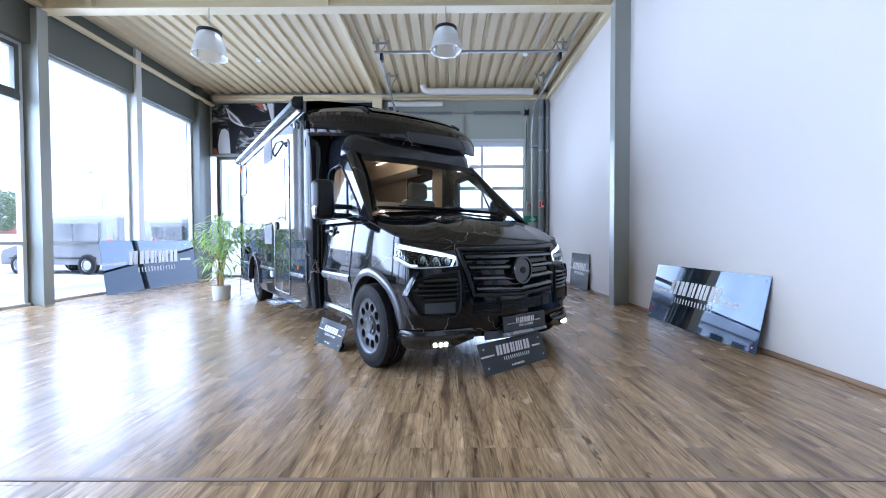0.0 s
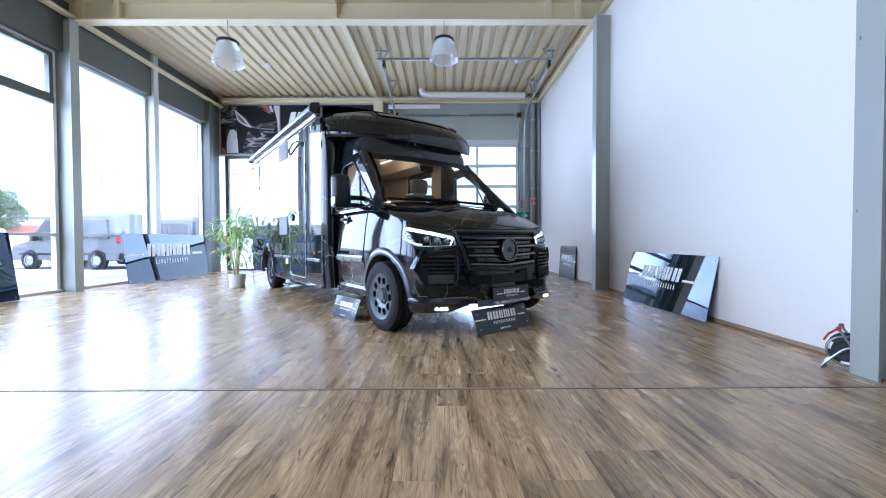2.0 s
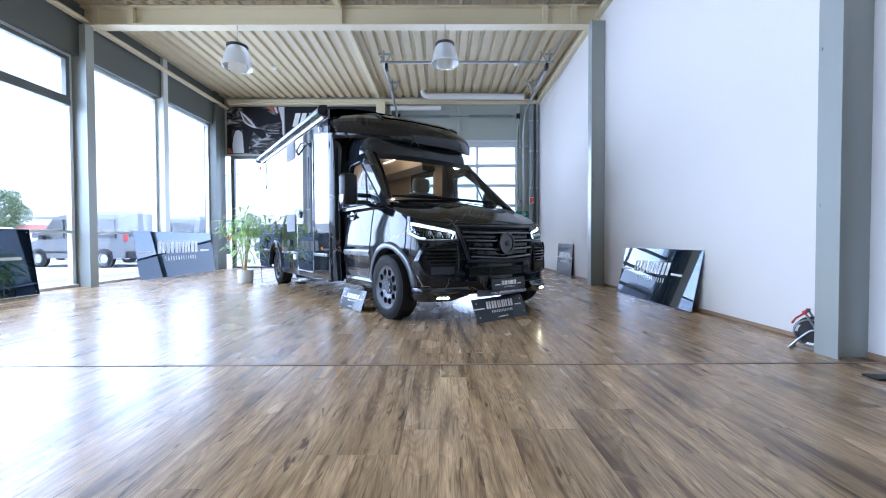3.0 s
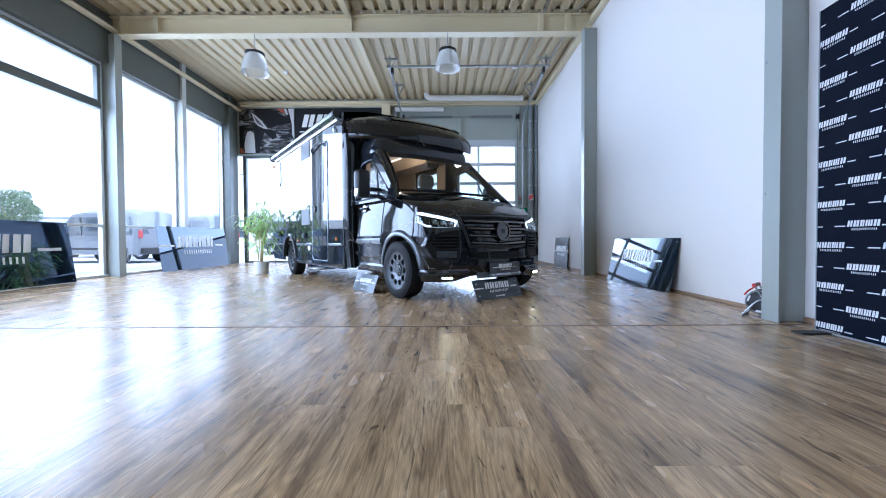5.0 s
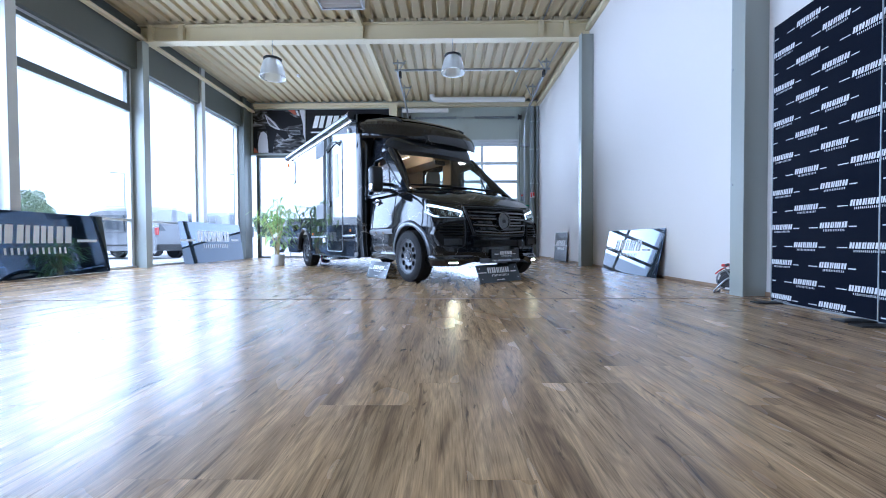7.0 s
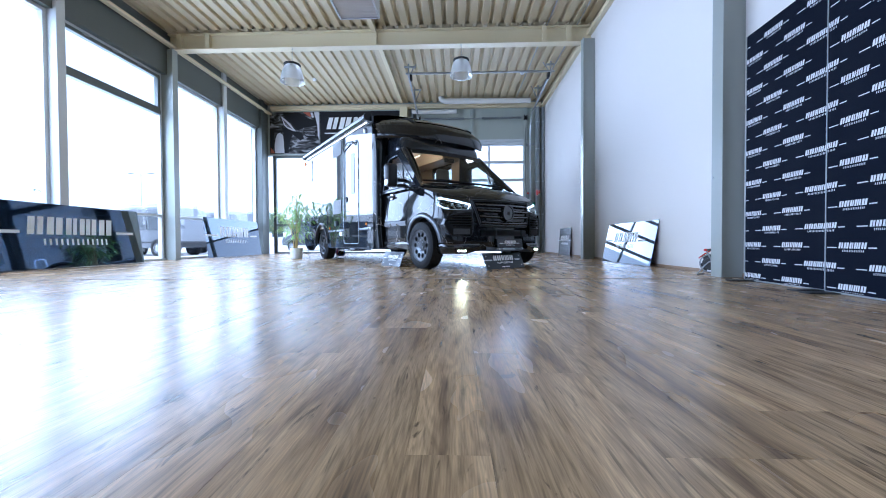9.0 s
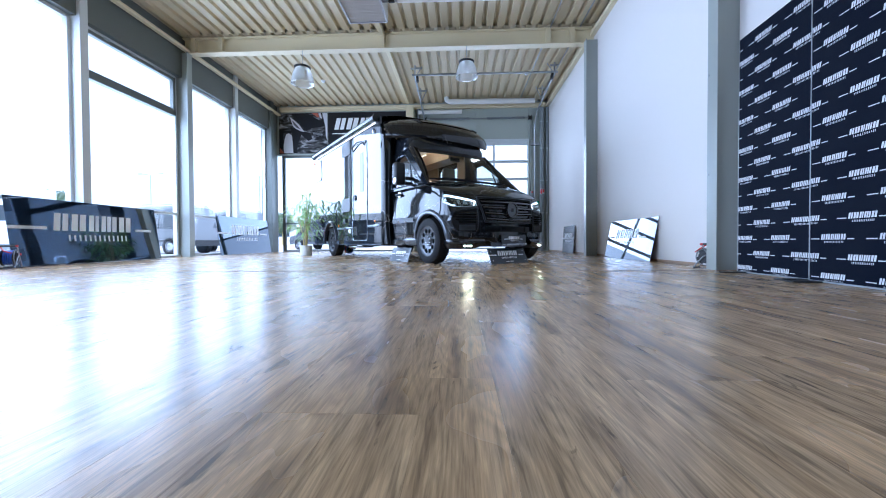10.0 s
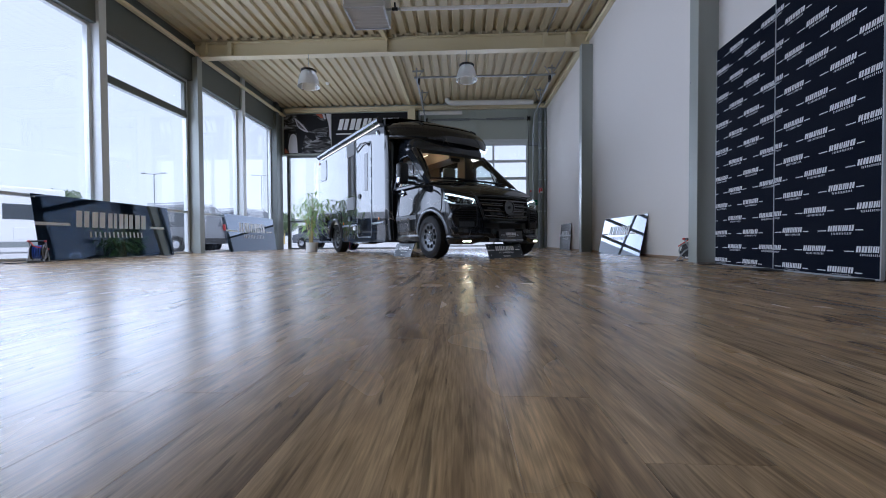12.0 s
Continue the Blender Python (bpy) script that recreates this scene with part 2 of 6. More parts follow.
SIGN_GREY = material("slate_grey_sign_card", (0.014, 0.022, 0.027), 0.3, vary=0.06, scale=5, coat=0.5, coat_rough=0.03, spec=0.15)
PANE = glass("window_pane")
ASPHALT = material("pale_asphalt", (0.45, 0.45, 0.45), 0.85, vary=0.1, scale=0.6, grain=40, bump=0.1)

# ---- building ----
X_WALL, X_GLASS, Y_FAR, Y_BACK, Z_DECK = 2.86, -6.82, 11.1, -9.0, 5.15
BAYS = [6.45, 1.78, -2.72, -7.22]


def h_column(name, x_face, y, side, z1, label):
    """An H-section column; side is +1 where its flange faces +x."""
    b, h, tf, tw = 0.17, 0.33, 0.016, 0.012
    t = thing(name, pose(x_face, y, 0), label, "column", "frame columns", "structure")
    s = -side
    bm = boxes((min(0, s * tf), max(0, s * tf), -b / 2, b / 2, 0, z1))
    part("flange", bm, STEEL_GREY, t)
    bm = boxes((min(s * (h - tf), s * h), max(s * (h - tf), s * h), -b / 2, b / 2, 0, z1))
    part("flange", bm, STEEL_GREY, t)
    bm = boxes((min(s * tf, s * (h - tf)), max(s * tf, s * (h - tf)), -tw / 2 - 0.03, tw / 2 - 0.03, 0, z1))
    part("web", bm, STEEL_GREY, t)
    for k in range(3):
        z = 1.05 + 1.1 * k
        part("bolt", boxes((-0.006 if side < 0 else 0.0, 0.0 if side < 0 else 0.006, b / 2 - 0.03, b / 2 - 0.012, z, z + 0.02)), GALV, t)
    return t


for y in BAYS:
    h_column("column", 2.60, 6.26 if y > 6 else y + 0.065, -1, 4.76, "grey painted steel column standing against the white wall")
    h_column("column", -6.50, y - 0.09, 1, 4.76, "grey painted steel column standing in the glazed front")

# roof beams, one over each pair of columns
for y in BAYS:
    t = thing("roof_beam", pose(0, y, 4.76), "cream painted steel roof beam", "beam", "roof beams", "structure")
    part("bottom_flange", boxes((-6.80, 2.85, -0.10, 0.10, 0, 0.018)), CREAM, t)
    part("top_flange", boxes((-6.80, 2.85, -0.10, 0.10, 0.34, 0.36)), CREAM, t)
    part("web", boxes((-6.80, 2.85, -0.006, 0.006, 0.018, 0.34)), CREAM, t)
    for x in (-5.75, -1.95, 1.82, 2.35, -6.4):
        part("stiffener", boxes((x - 0.05, x + 0.05, -0.096, -0.006, 0.018, 0.34)), CREAM, t)
    part("cable_duct", boxes((-6.4, 2.3, -0.13, -0.101, -0.012, 0.016)), CREAM, t)

# trapezoid deck, its ribs along y
bm = bmesh.new()
pitch = 0.25
for y0, y1, x in ((Y_BACK, 1.78, -7.075), (1.78, 6.28, -7.075), (6.28, Y_FAR + 0.1, -6.915)):
    prof = []
    while x < 3.1:
        prof += [(x, 0.0), (x + 0.14, 0.0), (x + 0.168, 0.055), (x + 0.222, 0.055)]
        x += pitch
    rows = [[bm.verts.new((px, y, Z_DECK + pz)) for px, pz in prof] for y in (y0, y1)]
    for i in range(len(prof) - 1):
        bm.faces.new((rows[0][i], rows[0][i + 1], rows[1][i + 1], rows[1][i]))
box(bm, -7.0, 3.1, Y_BACK - 0.1, Y_FAR + 0.2, Z_DECK + 0.1, Z_DECK + 0.25)
single("ceiling", bm, DECK, "cream trapezoidal steel deck ceiling", "ceiling", "structure")

# right wall, skirting
single("wall_east", boxes((X_WALL, X_WALL + 0.25, Y_BACK, Y_FAR, 0, Z_DECK)), WALL_WHITE, "smooth white painted wall", "wall", "structure")
single("baseboard", boxes((X_WALL - 0.012, X_WALL - 0.002, Y_BACK, Y_FAR, 0, 0.04), bevel=0.003), BASE, "low brown wooden skirting along the white wall", "baseboard", "structure")
# unseen end wall, kept dark so the van's front mirrors little light
single("unseen_wall_south", boxes((-7.0, 3.2, Y_BACK - 0.25, Y_BACK, 0, Z_DECK)), FASCIA, "unseen dark grey wall added behind the camera", "wall", "structure")
# top trims along both sides
single("trim", boxes((X_WALL - 0.10, X_WALL - 0.002, Y_BACK, Y_FAR - 0.02, 4.93, 5.02), (X_WALL - 0.05, X_WALL - 0.002, Y_BACK, Y_FAR - 0.02, 5.04, 5.10), bevel=0.006), CREAM, "cream steel edge trim under the deck", "trim", "structure")
single("trim", boxes((-6.62, -6.50, Y_BACK, Y_FAR - 0.02, 4.80, 4.86), bevel=0.01), CREAM, "cream steel edge trim under the deck", "trim", "structure")

# glazed west front
single("wall_west", boxes((-6.95, -6.66, Y_BACK, Y_FAR, 4.19, Z_DECK - 0.01)), FASCIA, "dark grey panel band above the windows", "wall", "structure")
edges = [10.55, 8.475, 6.36, 3.875, 1.69, -0.70, -2.75, -5.20, -7.25]
single("wall_west", boxes((-6.92, -6.66, 10.72, Y_FAR, 0, 4.185)), FASCIA, "dark grey corner panel", "wall", "structure")
for i, y in enumerate(edges):
    if i % 2:
        single("mullion", boxes((-6.92, -6.60, y - 0.075, y + 0.075, 0, Z_DECK - 0.02), bevel=0.004), FRAME_GREY, "grey aluminium mullion between the large panes", "mullion", "structure")
    elif i == 0:
        single("mullion", boxes((-6.92, -6.56, y - 0.09, y + 0.10, 0, Z_DECK - 0.02), bevel=0.004), FASCIA, "dark grey corner post", "post", "structure")
n = 0
for a, b in zip(edges, edges[1:]):
    n += 1
    t = thing("window_%d" % n, pose(X_GLASS, 0, 0), "tall clear shop window in a grey aluminium frame", "window", "shop windows", "structure")
    y0, y1 = b + 0.075, a - 0.075
    part("window_sill", boxes((-0.02, 0.10, y0, y1, 0.0, 0.05), bevel=0.004), FRAME_GREY, t)
    part("window_frame", boxes((-0.04, 0.05, y0, y0 + 0.06, 0.05, 4.19), (-0.04, 0.05, y1 - 0.06, y1, 0.05, 4.19), (-0.04, 0.05, y0 + 0.06, y1 - 0.06, 4.13, 4.19)), FRAME_GREY, t)
    part("rail", boxes((-0.04, 0.06, y0 + 0.06, y1 - 0.06, 0.98, 1.03), bevel=0.004), FRAME_GREY, t)
    top = 4.13
    if n in (3, 6):
        part("transom", boxes((-0.04, 0.08, y0 + 0.06, y1 - 0.06, 3.26, 3.36), bevel=0.004), FASCIA, t)
        fr = part("opening_sash", boxes((-0.02, 0.07, y0 + 0.06, y0 + 0.13, 3.36, 4.13), (-0.02, 0.07, y1 - 0.13, y1 - 0.06, 3.36, 4.13), (-0.02, 0.07, y0 + 0.13, y1 - 0.13, 4.06, 4.13), (-0.02, 0.07, y0 + 0.13, y1 - 0.13, 3.36, 3.42), bevel=0.004), FASCIA, t)
        for k in range(3):
            yy = y0 + 0.45 + 0.6 * k
            part("hinge", boxes((0.07, 0.085, yy, yy + 0.12, 4.10, 4.135)), GALV, fr)
    for z0, z1 in ((0.05, 0.98), (1.03, top)):
        p = part("pane", boxes((-0.006, 0.006, y0 + 0.05, y1 - 0.05, z0, z1)), PANE, t)
        p.visible_shadow = False

# floor: base slab and the planks
single("floor", boxes((-7.0, 3.2, Y_BACK - 0.2, Y_FAR + 0.2, -0.2, -0.012)), JOINT, "brown floor slab under the planks", "floor", "structure")

# ---- the motorhome: x ahead, y to its left, z up, from the middle of its front axle ----
def vein_paint():
    """Deep black gloss wrap with thin pale, broken marble veins."""
    m = material("black_marble_gloss_wrap", (0.006, 0.0065, 0.0075), 0.16, vary=0.15, scale=4, coat=1.0, coat_rough=0.05, coat_ior=1.52, spec=0.0)
    nt = m.node_tree
    N, L = nt.nodes, nt.links
    b = N["Principled BSDF"]
    old = b.inputs["Base Color"].links[0].from_socket
    tc = N.new("ShaderNodeTexCoord")
    wob = N.new("ShaderNodeTexNoise")
    wob.inputs["Scale"].default_value, wob.inputs["Detail"].default_value = 3.2, 6
    L.new(tc.outputs["Object"], wob.inputs["Vector"])
    mixv = N.new("ShaderNodeMix")
    mixv.data_type = "VECTOR"
    mixv.inputs["Factor"].default_value = 0.34
    L.new(tc.outputs["Object"], mixv.inputs["A"])
    L.new(wob.outputs["Color"], mixv.inputs["B"])
    vo = N.new("ShaderNodeTexVoronoi")
    vo.feature = "DISTANCE_TO_EDGE"
    vo.inputs["Scale"].default_value = 2.5
    L.new(mixv.outputs["Result"], vo.inputs["Vector"])
    thin = N.new("ShaderNodeMapRange")
    L.new(vo.outputs["Distance"], thin.inputs[0])
    thin.inputs[1].default_value, thin.inputs[2].default_value, thin.inputs[3].default_value, thin.inputs[4].default_value = 0.0, 0.0052, 1.0, 0.0
    msk = N.new("ShaderNodeTexNoise")
    msk.inputs["Scale"].default_value, msk.inputs["Detail"].default_value = 2.1, 2
    L.new(tc.outputs["Object"], msk.inputs["Vector"])
    mr = N.new("ShaderNodeMapRange")
    L.new(msk.outputs["Fac"], mr.inputs[0])
    mr.inputs[1].default_value, mr.inputs[2].default_value = 0.46, 0.58
    mul = N.new("ShaderNodeMath")
    mul.operation = "MULTIPLY"
    L.new(thin.outputs[0], mul.inputs[0])
    L.new(mr.outputs[0], mul.inputs[1])
    mx = N.new("ShaderNodeMix")
    mx.data_type = "RGBA"
    L.new(mul.outputs[0], mx.inputs["Factor"])
    L.new(old, mx.inputs["A"])
    mx.inputs["B"].default_value = (0.44, 0.39, 0.33, 1)
    L.new(mx.outputs["Result"], b.inputs["Base Color"])
    return m


PAINT = vein_paint()
SIDE = material("black_gloss_side_panel", (0.014, 0.016, 0.019), 0.10, vary=0.1, scale=2, coat=1.0, coat_rough=0.03, coat_ior=1.85, spec=0.0)
TRIM_BLACK = material("satin_black_plastic", (0.011, 0.012, 0.013), 0.36, vary=0.12, scale=20, bump=0.03, spec=0.35)
LIP = material("gloss_black_lip", (0.012, 0.013, 0.015), 0.2, vary=0.1, scale=6, coat=0.6, coat_ior=1.6)
FLARE = material("dark_silver_arch_paint", (0.085, 0.092, 0.105), 0.32, metal=0.5, vary=0.06, coat=0.6)
TRIM_SILVER = material("silver_side_strip", (0.30, 0.32, 0.35), 0.28, metal=0.7, vary=0.06)
RUBBER = material("tyre_rubber", (0.012, 0.012, 0.013), 0.7, vary=0.2, scale=30, bump=0.1, spec=0.25)
RIM = material("matt_anthracite_rim", (0.095, 0.102, 0.112), 0.36, metal=0.6, vary=0.08, scale=18)
CHROME = material("bright_trim", (0.55, 0.57, 0.60), 0.18, metal=1.0, vary=0.05)
ALU = material("anodised_awning_case", (0.12, 0.135, 0.155), 0.22, metal=0.6, vary=0.08, scale=3)
WINDSHIELD = glass("windscreen_glass", (0.80, 0.86, 0.82))
SIDEGLASS = glass("cab_side_glass", (0.88, 0.92, 0.92))
DARKGLASS = material("dark_acrylic_window", (0.008, 0.009, 0.011), 0.05, vary=0.05, coat=1.0, coat_rough=0.03, spec=0.0)
LAMP_WHITE = glow("headlamp_light_bar", (0.92, 0.96, 1.0), 3.0)
LAMP_SOFT = glow("headlamp_side_light", (0.90, 0.94, 1.0), 1.0)
VENT = material("grey_vent_plastic", (0.30, 0.31, 0.32), 0.6, vary=0.08, spec=0.15)
LAMP_LENS = material("headlamp_reflector", (0.72, 0.74, 0.76), 0.25, metal=0.35, vary=0.2, scale=25)
FOG_LIGHT = glow("fog_lamp_light", (1.0, 0.84, 0.42), 290.0)
AMBER = material("amber_marker_lens", (0.75, 0.22, 0.02), 0.2, vary=0.1)
AWNING_LED = glow("awning_light_strip", (1.0, 0.90, 0.76), 1.1)
LED_WARM = glow("warm_led_strip", (1.0, 0.82, 0.56), 3.0)
OAK = material("warm_oak_cabinet", (0.33, 0.225, 0.135), 0.4, vary=0.2, scale=5)
SEAT = material("cream_leatherette", (0.34, 0.29, 0.225), 0.5, vary=0.06, scale=9, bump=0.05)
CABIN = material("pale_cabin_lining", (0.50, 0.44, 0.36), 0.6, vary=0.06)
DASH = material("dark_dashboard", (0.012, 0.012, 0.013), 0.55, vary=0.15, scale=15, spec=0.2)

HALF = [(-1.20, 1.00), (-0.80, 1.01), (-0.40, 1.01), (0.0, 1.005), (0.22, 0.99), (0.355, 0.962), (0.435, 0.905), (0.492, 0.80), (0.538, 0.66), (0.590, 0.46), (0.628, 0.25), (0.645, 0.10), (0.65, 0.0)]


def interp(x, xs, ys):
    return float(np.interp(x, xs, ys))


def smooth_line(pts, n=8):
    out = []
    for i in range(len(pts) - 1):
        p0, p1, p2, p3 = pts[max(i - 1, 0)], pts[i], pts[i + 1], pts[min(i + 2, len(pts) - 1)]
        for k in range(n):
            t = k / n
            out.append(tuple(0.5 * (2 * b + (c - a) * t + (2 * a - 5 * b + 4 * c - d) * t * t + (3 * b - a - 3 * c + d) * t ** 3) for a, b, c, d in zip(p0, p1, p2, p3)))
    out.append(tuple(pts[-1]))
    return out


_right = [(u, -v) for u, v in smooth_line(HALF)]
_line = _right + [(u, -v) for u, v in _right[::-1][1:]]
_len = [0.0]
for a, b in zip(_line, _line[1:]):
    _len.append(_len[-1] + math.dist(a, b))
S_MAX = _len[-1] / 2          # arc length from the nose to the end of a cab door
_ss = [l - S_MAX for l in _len]


def outline(s):
    """Plan of the cab: s metres from the nose along the skin, negative to its right."""
    e = 0.01
    p = np.array([np.interp(s, _ss, [q[k] for q in _line]) for k in (0, 1)])
    a = np.array([np.interp(s - e, _ss, [q[k] for q in _line]) for k in (0, 1)])
    b = np.array([np.interp(s + e, _ss, [q[k] for q in _line]) for k in (0, 1)])
    t = b - a
    t = t / max(1e-9, np.hypot(*t))
    return p, np.array([t[1], -t[0]])


def s_at(v):
    """The place on the nose at a given half width (to the right, negative s)."""
    for s in span(0, S_MAX, 400):
        if abs(outline(-s)[0][1]) >= v:
            return s
    return S_MAX


def skin(s, w, off=0.0):
    p, nrm = outline(s)
    f = max(0.0, nrm[0])
    side = 0.05 * max(0.0, (w - 0.72) / 0.45) ** 2 + 0.05 * max(0.0, (0.5 - w) / 0.2) ** 2 - 0.012 * math.exp(-((w - 0.72) / 0.1) ** 2)
    front = 0.085 * max(0.0, (w - 0.66) / 0.34) ** 2 + 0.4 * max(0.0, w - 0.955) + 0.03 * max(0.0, (0.40 - w) / 0.2)
    q = p + nrm * (off - side * (1 - f) - front * f)
    return Vector((q[0], q[1], w))


def top_edge(s):
    return interp(outline(s)[0][0], [-1.3, -0.5, -0.25, 0.0, 0.2, 0.42, 0.63], [1.21, 1.22, 1.20, 1.13, 1.07, 1.02, 0.985])


def ring_bar(bm, cx, cz, r0, r1, y0, y1, a0, a1, n=24):
    """A flat ring segment in the x-z plane from y0 to y1."""
    for i in range(n):
        t0, t1 = a0 + (a1 - a0) * i / n, a0 + (a1 - a0) * (i + 1) / n
        q = [(cx + r * math.cos(t), cz + r * math.sin(t)) for r, t in ((r0, t0), (r1, t0), (r1, t1), (r0, t1))]
        prism(bm, q, y0, y1, lambda p, q_, r: (p, r, q_))
    bmesh.ops.remove_doubles(bm, verts=bm.verts, dist=1e-4)


def make_wheel(van, x, y, out):
    """A tyre on a rim with ten round holes; out is the sign of its outer side."""
    R, W = 0.325, 0.215
    wheel = new("wheel")
    wheel.parent = van
    wheel.location = (x, y, 0.357)
    prof = [(0.218, -W / 2), (0.268, -W / 2 - 0.008), (0.298, -W / 2 + 0.004), (R - 0.008, -W / 2 + 0.02), (R, -W / 2 + 0.04)]
    for k in range(5):
        a = -W / 2 + 0.045 + k * 0.03
        prof += [(R, a), (R, a + 0.022), (R - 0.008, a + 0.024), (R - 0.008, a + 0.029)]
    prof += [(R, W / 2 - 0.04), (R - 0.008, W / 2 - 0.02), (0.298, W / 2 - 0.004), (0.268, W / 2 + 0.008), (0.218, W / 2)]
    part("tyre", lathe(bmesh.new(), prof, 56, "y"), RUBBER, wheel, smooth=True, angle=40)
    bm = bmesh.new()
    for k in range(64):
        a0 = 2 * math.pi * k / 64
        for y0, y1, ph in ((-W / 2 + 0.012, -W / 2 + 0.045, 0.0), (W / 2 - 0.045, W / 2 - 0.012, 0.5)):
            q = [(r * math.cos(a0 + d), r * math.sin(a0 + d)) for r, d in ((R - 0.014, (ph - 0.36) * 0.098), (R - 0.001, (ph - 0.33) * 0.098), (R - 0.001, (ph + 0.33) * 0.098), (R - 0.014, (ph + 0.36) * 0.098))]
            prism(bm, q, y0, y1, lambda p, q_, r: (p, r, q_))
    tr_ = part("tread", bm, RUBBER, wheel)
    tr_["kind"] = "stuff"
    bm = bmesh.new()
    lathe(bm, [(0.202, -W / 2 + 0.02), (0.222, -W / 2), (0.226, -W / 2 - 0.002), (0.212, -0.02), (0.212, W / 2 - 0.03), (0.226, W / 2 + 0.002), (0.222, W / 2 + 0.004), (0.210, W / 2 - 0.012)], 48, "y")
    yo = out * (W / 2 - 0.022)
    n, ri, ro, rh = 10, 0.070, 0.209, 0.034
    for k in range(n):
        c = 2 * math.pi * k / n
        hx, hz = 0.149 * math.cos(c), 0.149 * math.sin(c)
        inner, outer, back = [], [], []
        for j in range(20):
            f = 2 * math.pi * j / 20
            dx, dz = math.cos(f), math.sin(f)
            inner.append(bm.verts.new((hx + rh * dx, yo, hz + rh * dz)))
            back.append(bm.verts.new((hx + rh * dx, yo - out * 0.03, hz + rh * dz)))
            t = rh
            while t < 0.3:
                px, pz = hx + t * dx, hz + t * dz
                r, a = math.hypot(px, pz), (math.atan2(pz, px) - c + math.pi) % (2 * math.pi) - math.pi
                if r > ro or r < ri or abs(a) > math.pi / n:
                    break
                t += 0.002
            px, pz = hx + t * dx, hz + t * dz
            r = math.hypot(px, pz)
            dish = -out * 0.02 * max(0.0, (0.13 - r) / 0.06) if r < 0.13 else out * 0.012 * max(0.0, (r - 0.19) / 0.03)
            outer.append(bm.verts.new((px, yo + dish, pz)))
        for j in range(20):
            q = (j + 1) % 20
            bm.faces.new((inner[j], inner[q], outer[q], outer[j]))
            bm.faces.new((inner[j], inner[q], back[q], back[j]))
    part("rim", bm, RIM, wheel, smooth=True, angle=30)
    part("brake_disc", lathe(bmesh.new(), [(0.0, yo - out * 0.07), (0.20, yo - out * 0.07), (0.20, yo - out * 0.09), (0.0, yo - out * 0.09)], 32, "y"), TRIM_BLACK, wheel)
    part("hub_cap", lathe(bmesh.new(), [(0.08, yo - out * 0.02), (0.072, yo - out * 0.004), (0.05, yo - out * 0.01), (0.045, yo + out * 0.006), (0.0, yo + out * 0.01)], 28, "y"), RIM, wheel, smooth=True)
    for k in range(6):
        a = 2 * math.pi * (k + 0.5) / 6
        part("wheel_bolt", lathe(bmesh.new(), [(0.011, 0), (0.011, out * 0.016), (0.0, out * 0.018)], 8, "y", (0.062 * math.cos(a), yo - out * 0.012, 0.062 * math.sin(a))), CHROME, wheel)
    return wheel


def emblem_bars(bm, x0, x1, z0, z1, put, slant=0.18, gap=0.10, n=5):
    """A row of slanted bars in place of a word mark."""
    h = z1 - z0
    # stroke widths of the heavy row, each with the gap that follows it
    heavy = ((0.38, 0.12), (0.34, 0.20), (0.40, 0.11), (0.40, 0.20), (0.34, 0.10), (0.24, 0.18), (0.32, 0.10), (0.28, 0.10), (0.32, 0.20), (0.40, 0.13), (0.40, 0.0))
    share = heavy if n == 5 else ((1.0 - gap, gap),) * n
    unit, a = (x1 - x0) / sum(p + q for p, q in share), x0
    for wide, after in share:
        p, r = a, a + wide * unit
        q = [(p, z0), (r, z0), (r + slant * h, z1), (p + slant * h, z1)]
        bm.faces.new([bm.verts.new(put(*c)) for c in q])
        a += (wide + after) * unit


def word_mark(bm, cx, cz, w, put, dash=True, slant=0.18):
    """Plain bars of the size of the two-line mark: a heavy row, a thin row and a dash on each side."""
    h = 0.19 * w
    emblem_bars(bm, cx - w / 2, cx + w / 2 - slant * h, cz, cz + h, put, slant)
    emblem_bars(bm, cx - 0.35 * w, cx + 0.43 * w, cz - 0.115 * w, cz - 0.045 * w, put, 0.05, 0.62, 13)
    if dash:
        for a, b in ((-0.92, -0.56), (0.54, 0.80)):
            q = [(cx + a * w, cz + 0.01 * w), (cx + b * w, cz + 0.01 * w), (cx + b * w, cz + 0.042 * w), (cx + a * w, cz + 0.042 * w)]
            bm.faces.new([bm.verts.new(put(*p)) for p in q])
    return bm


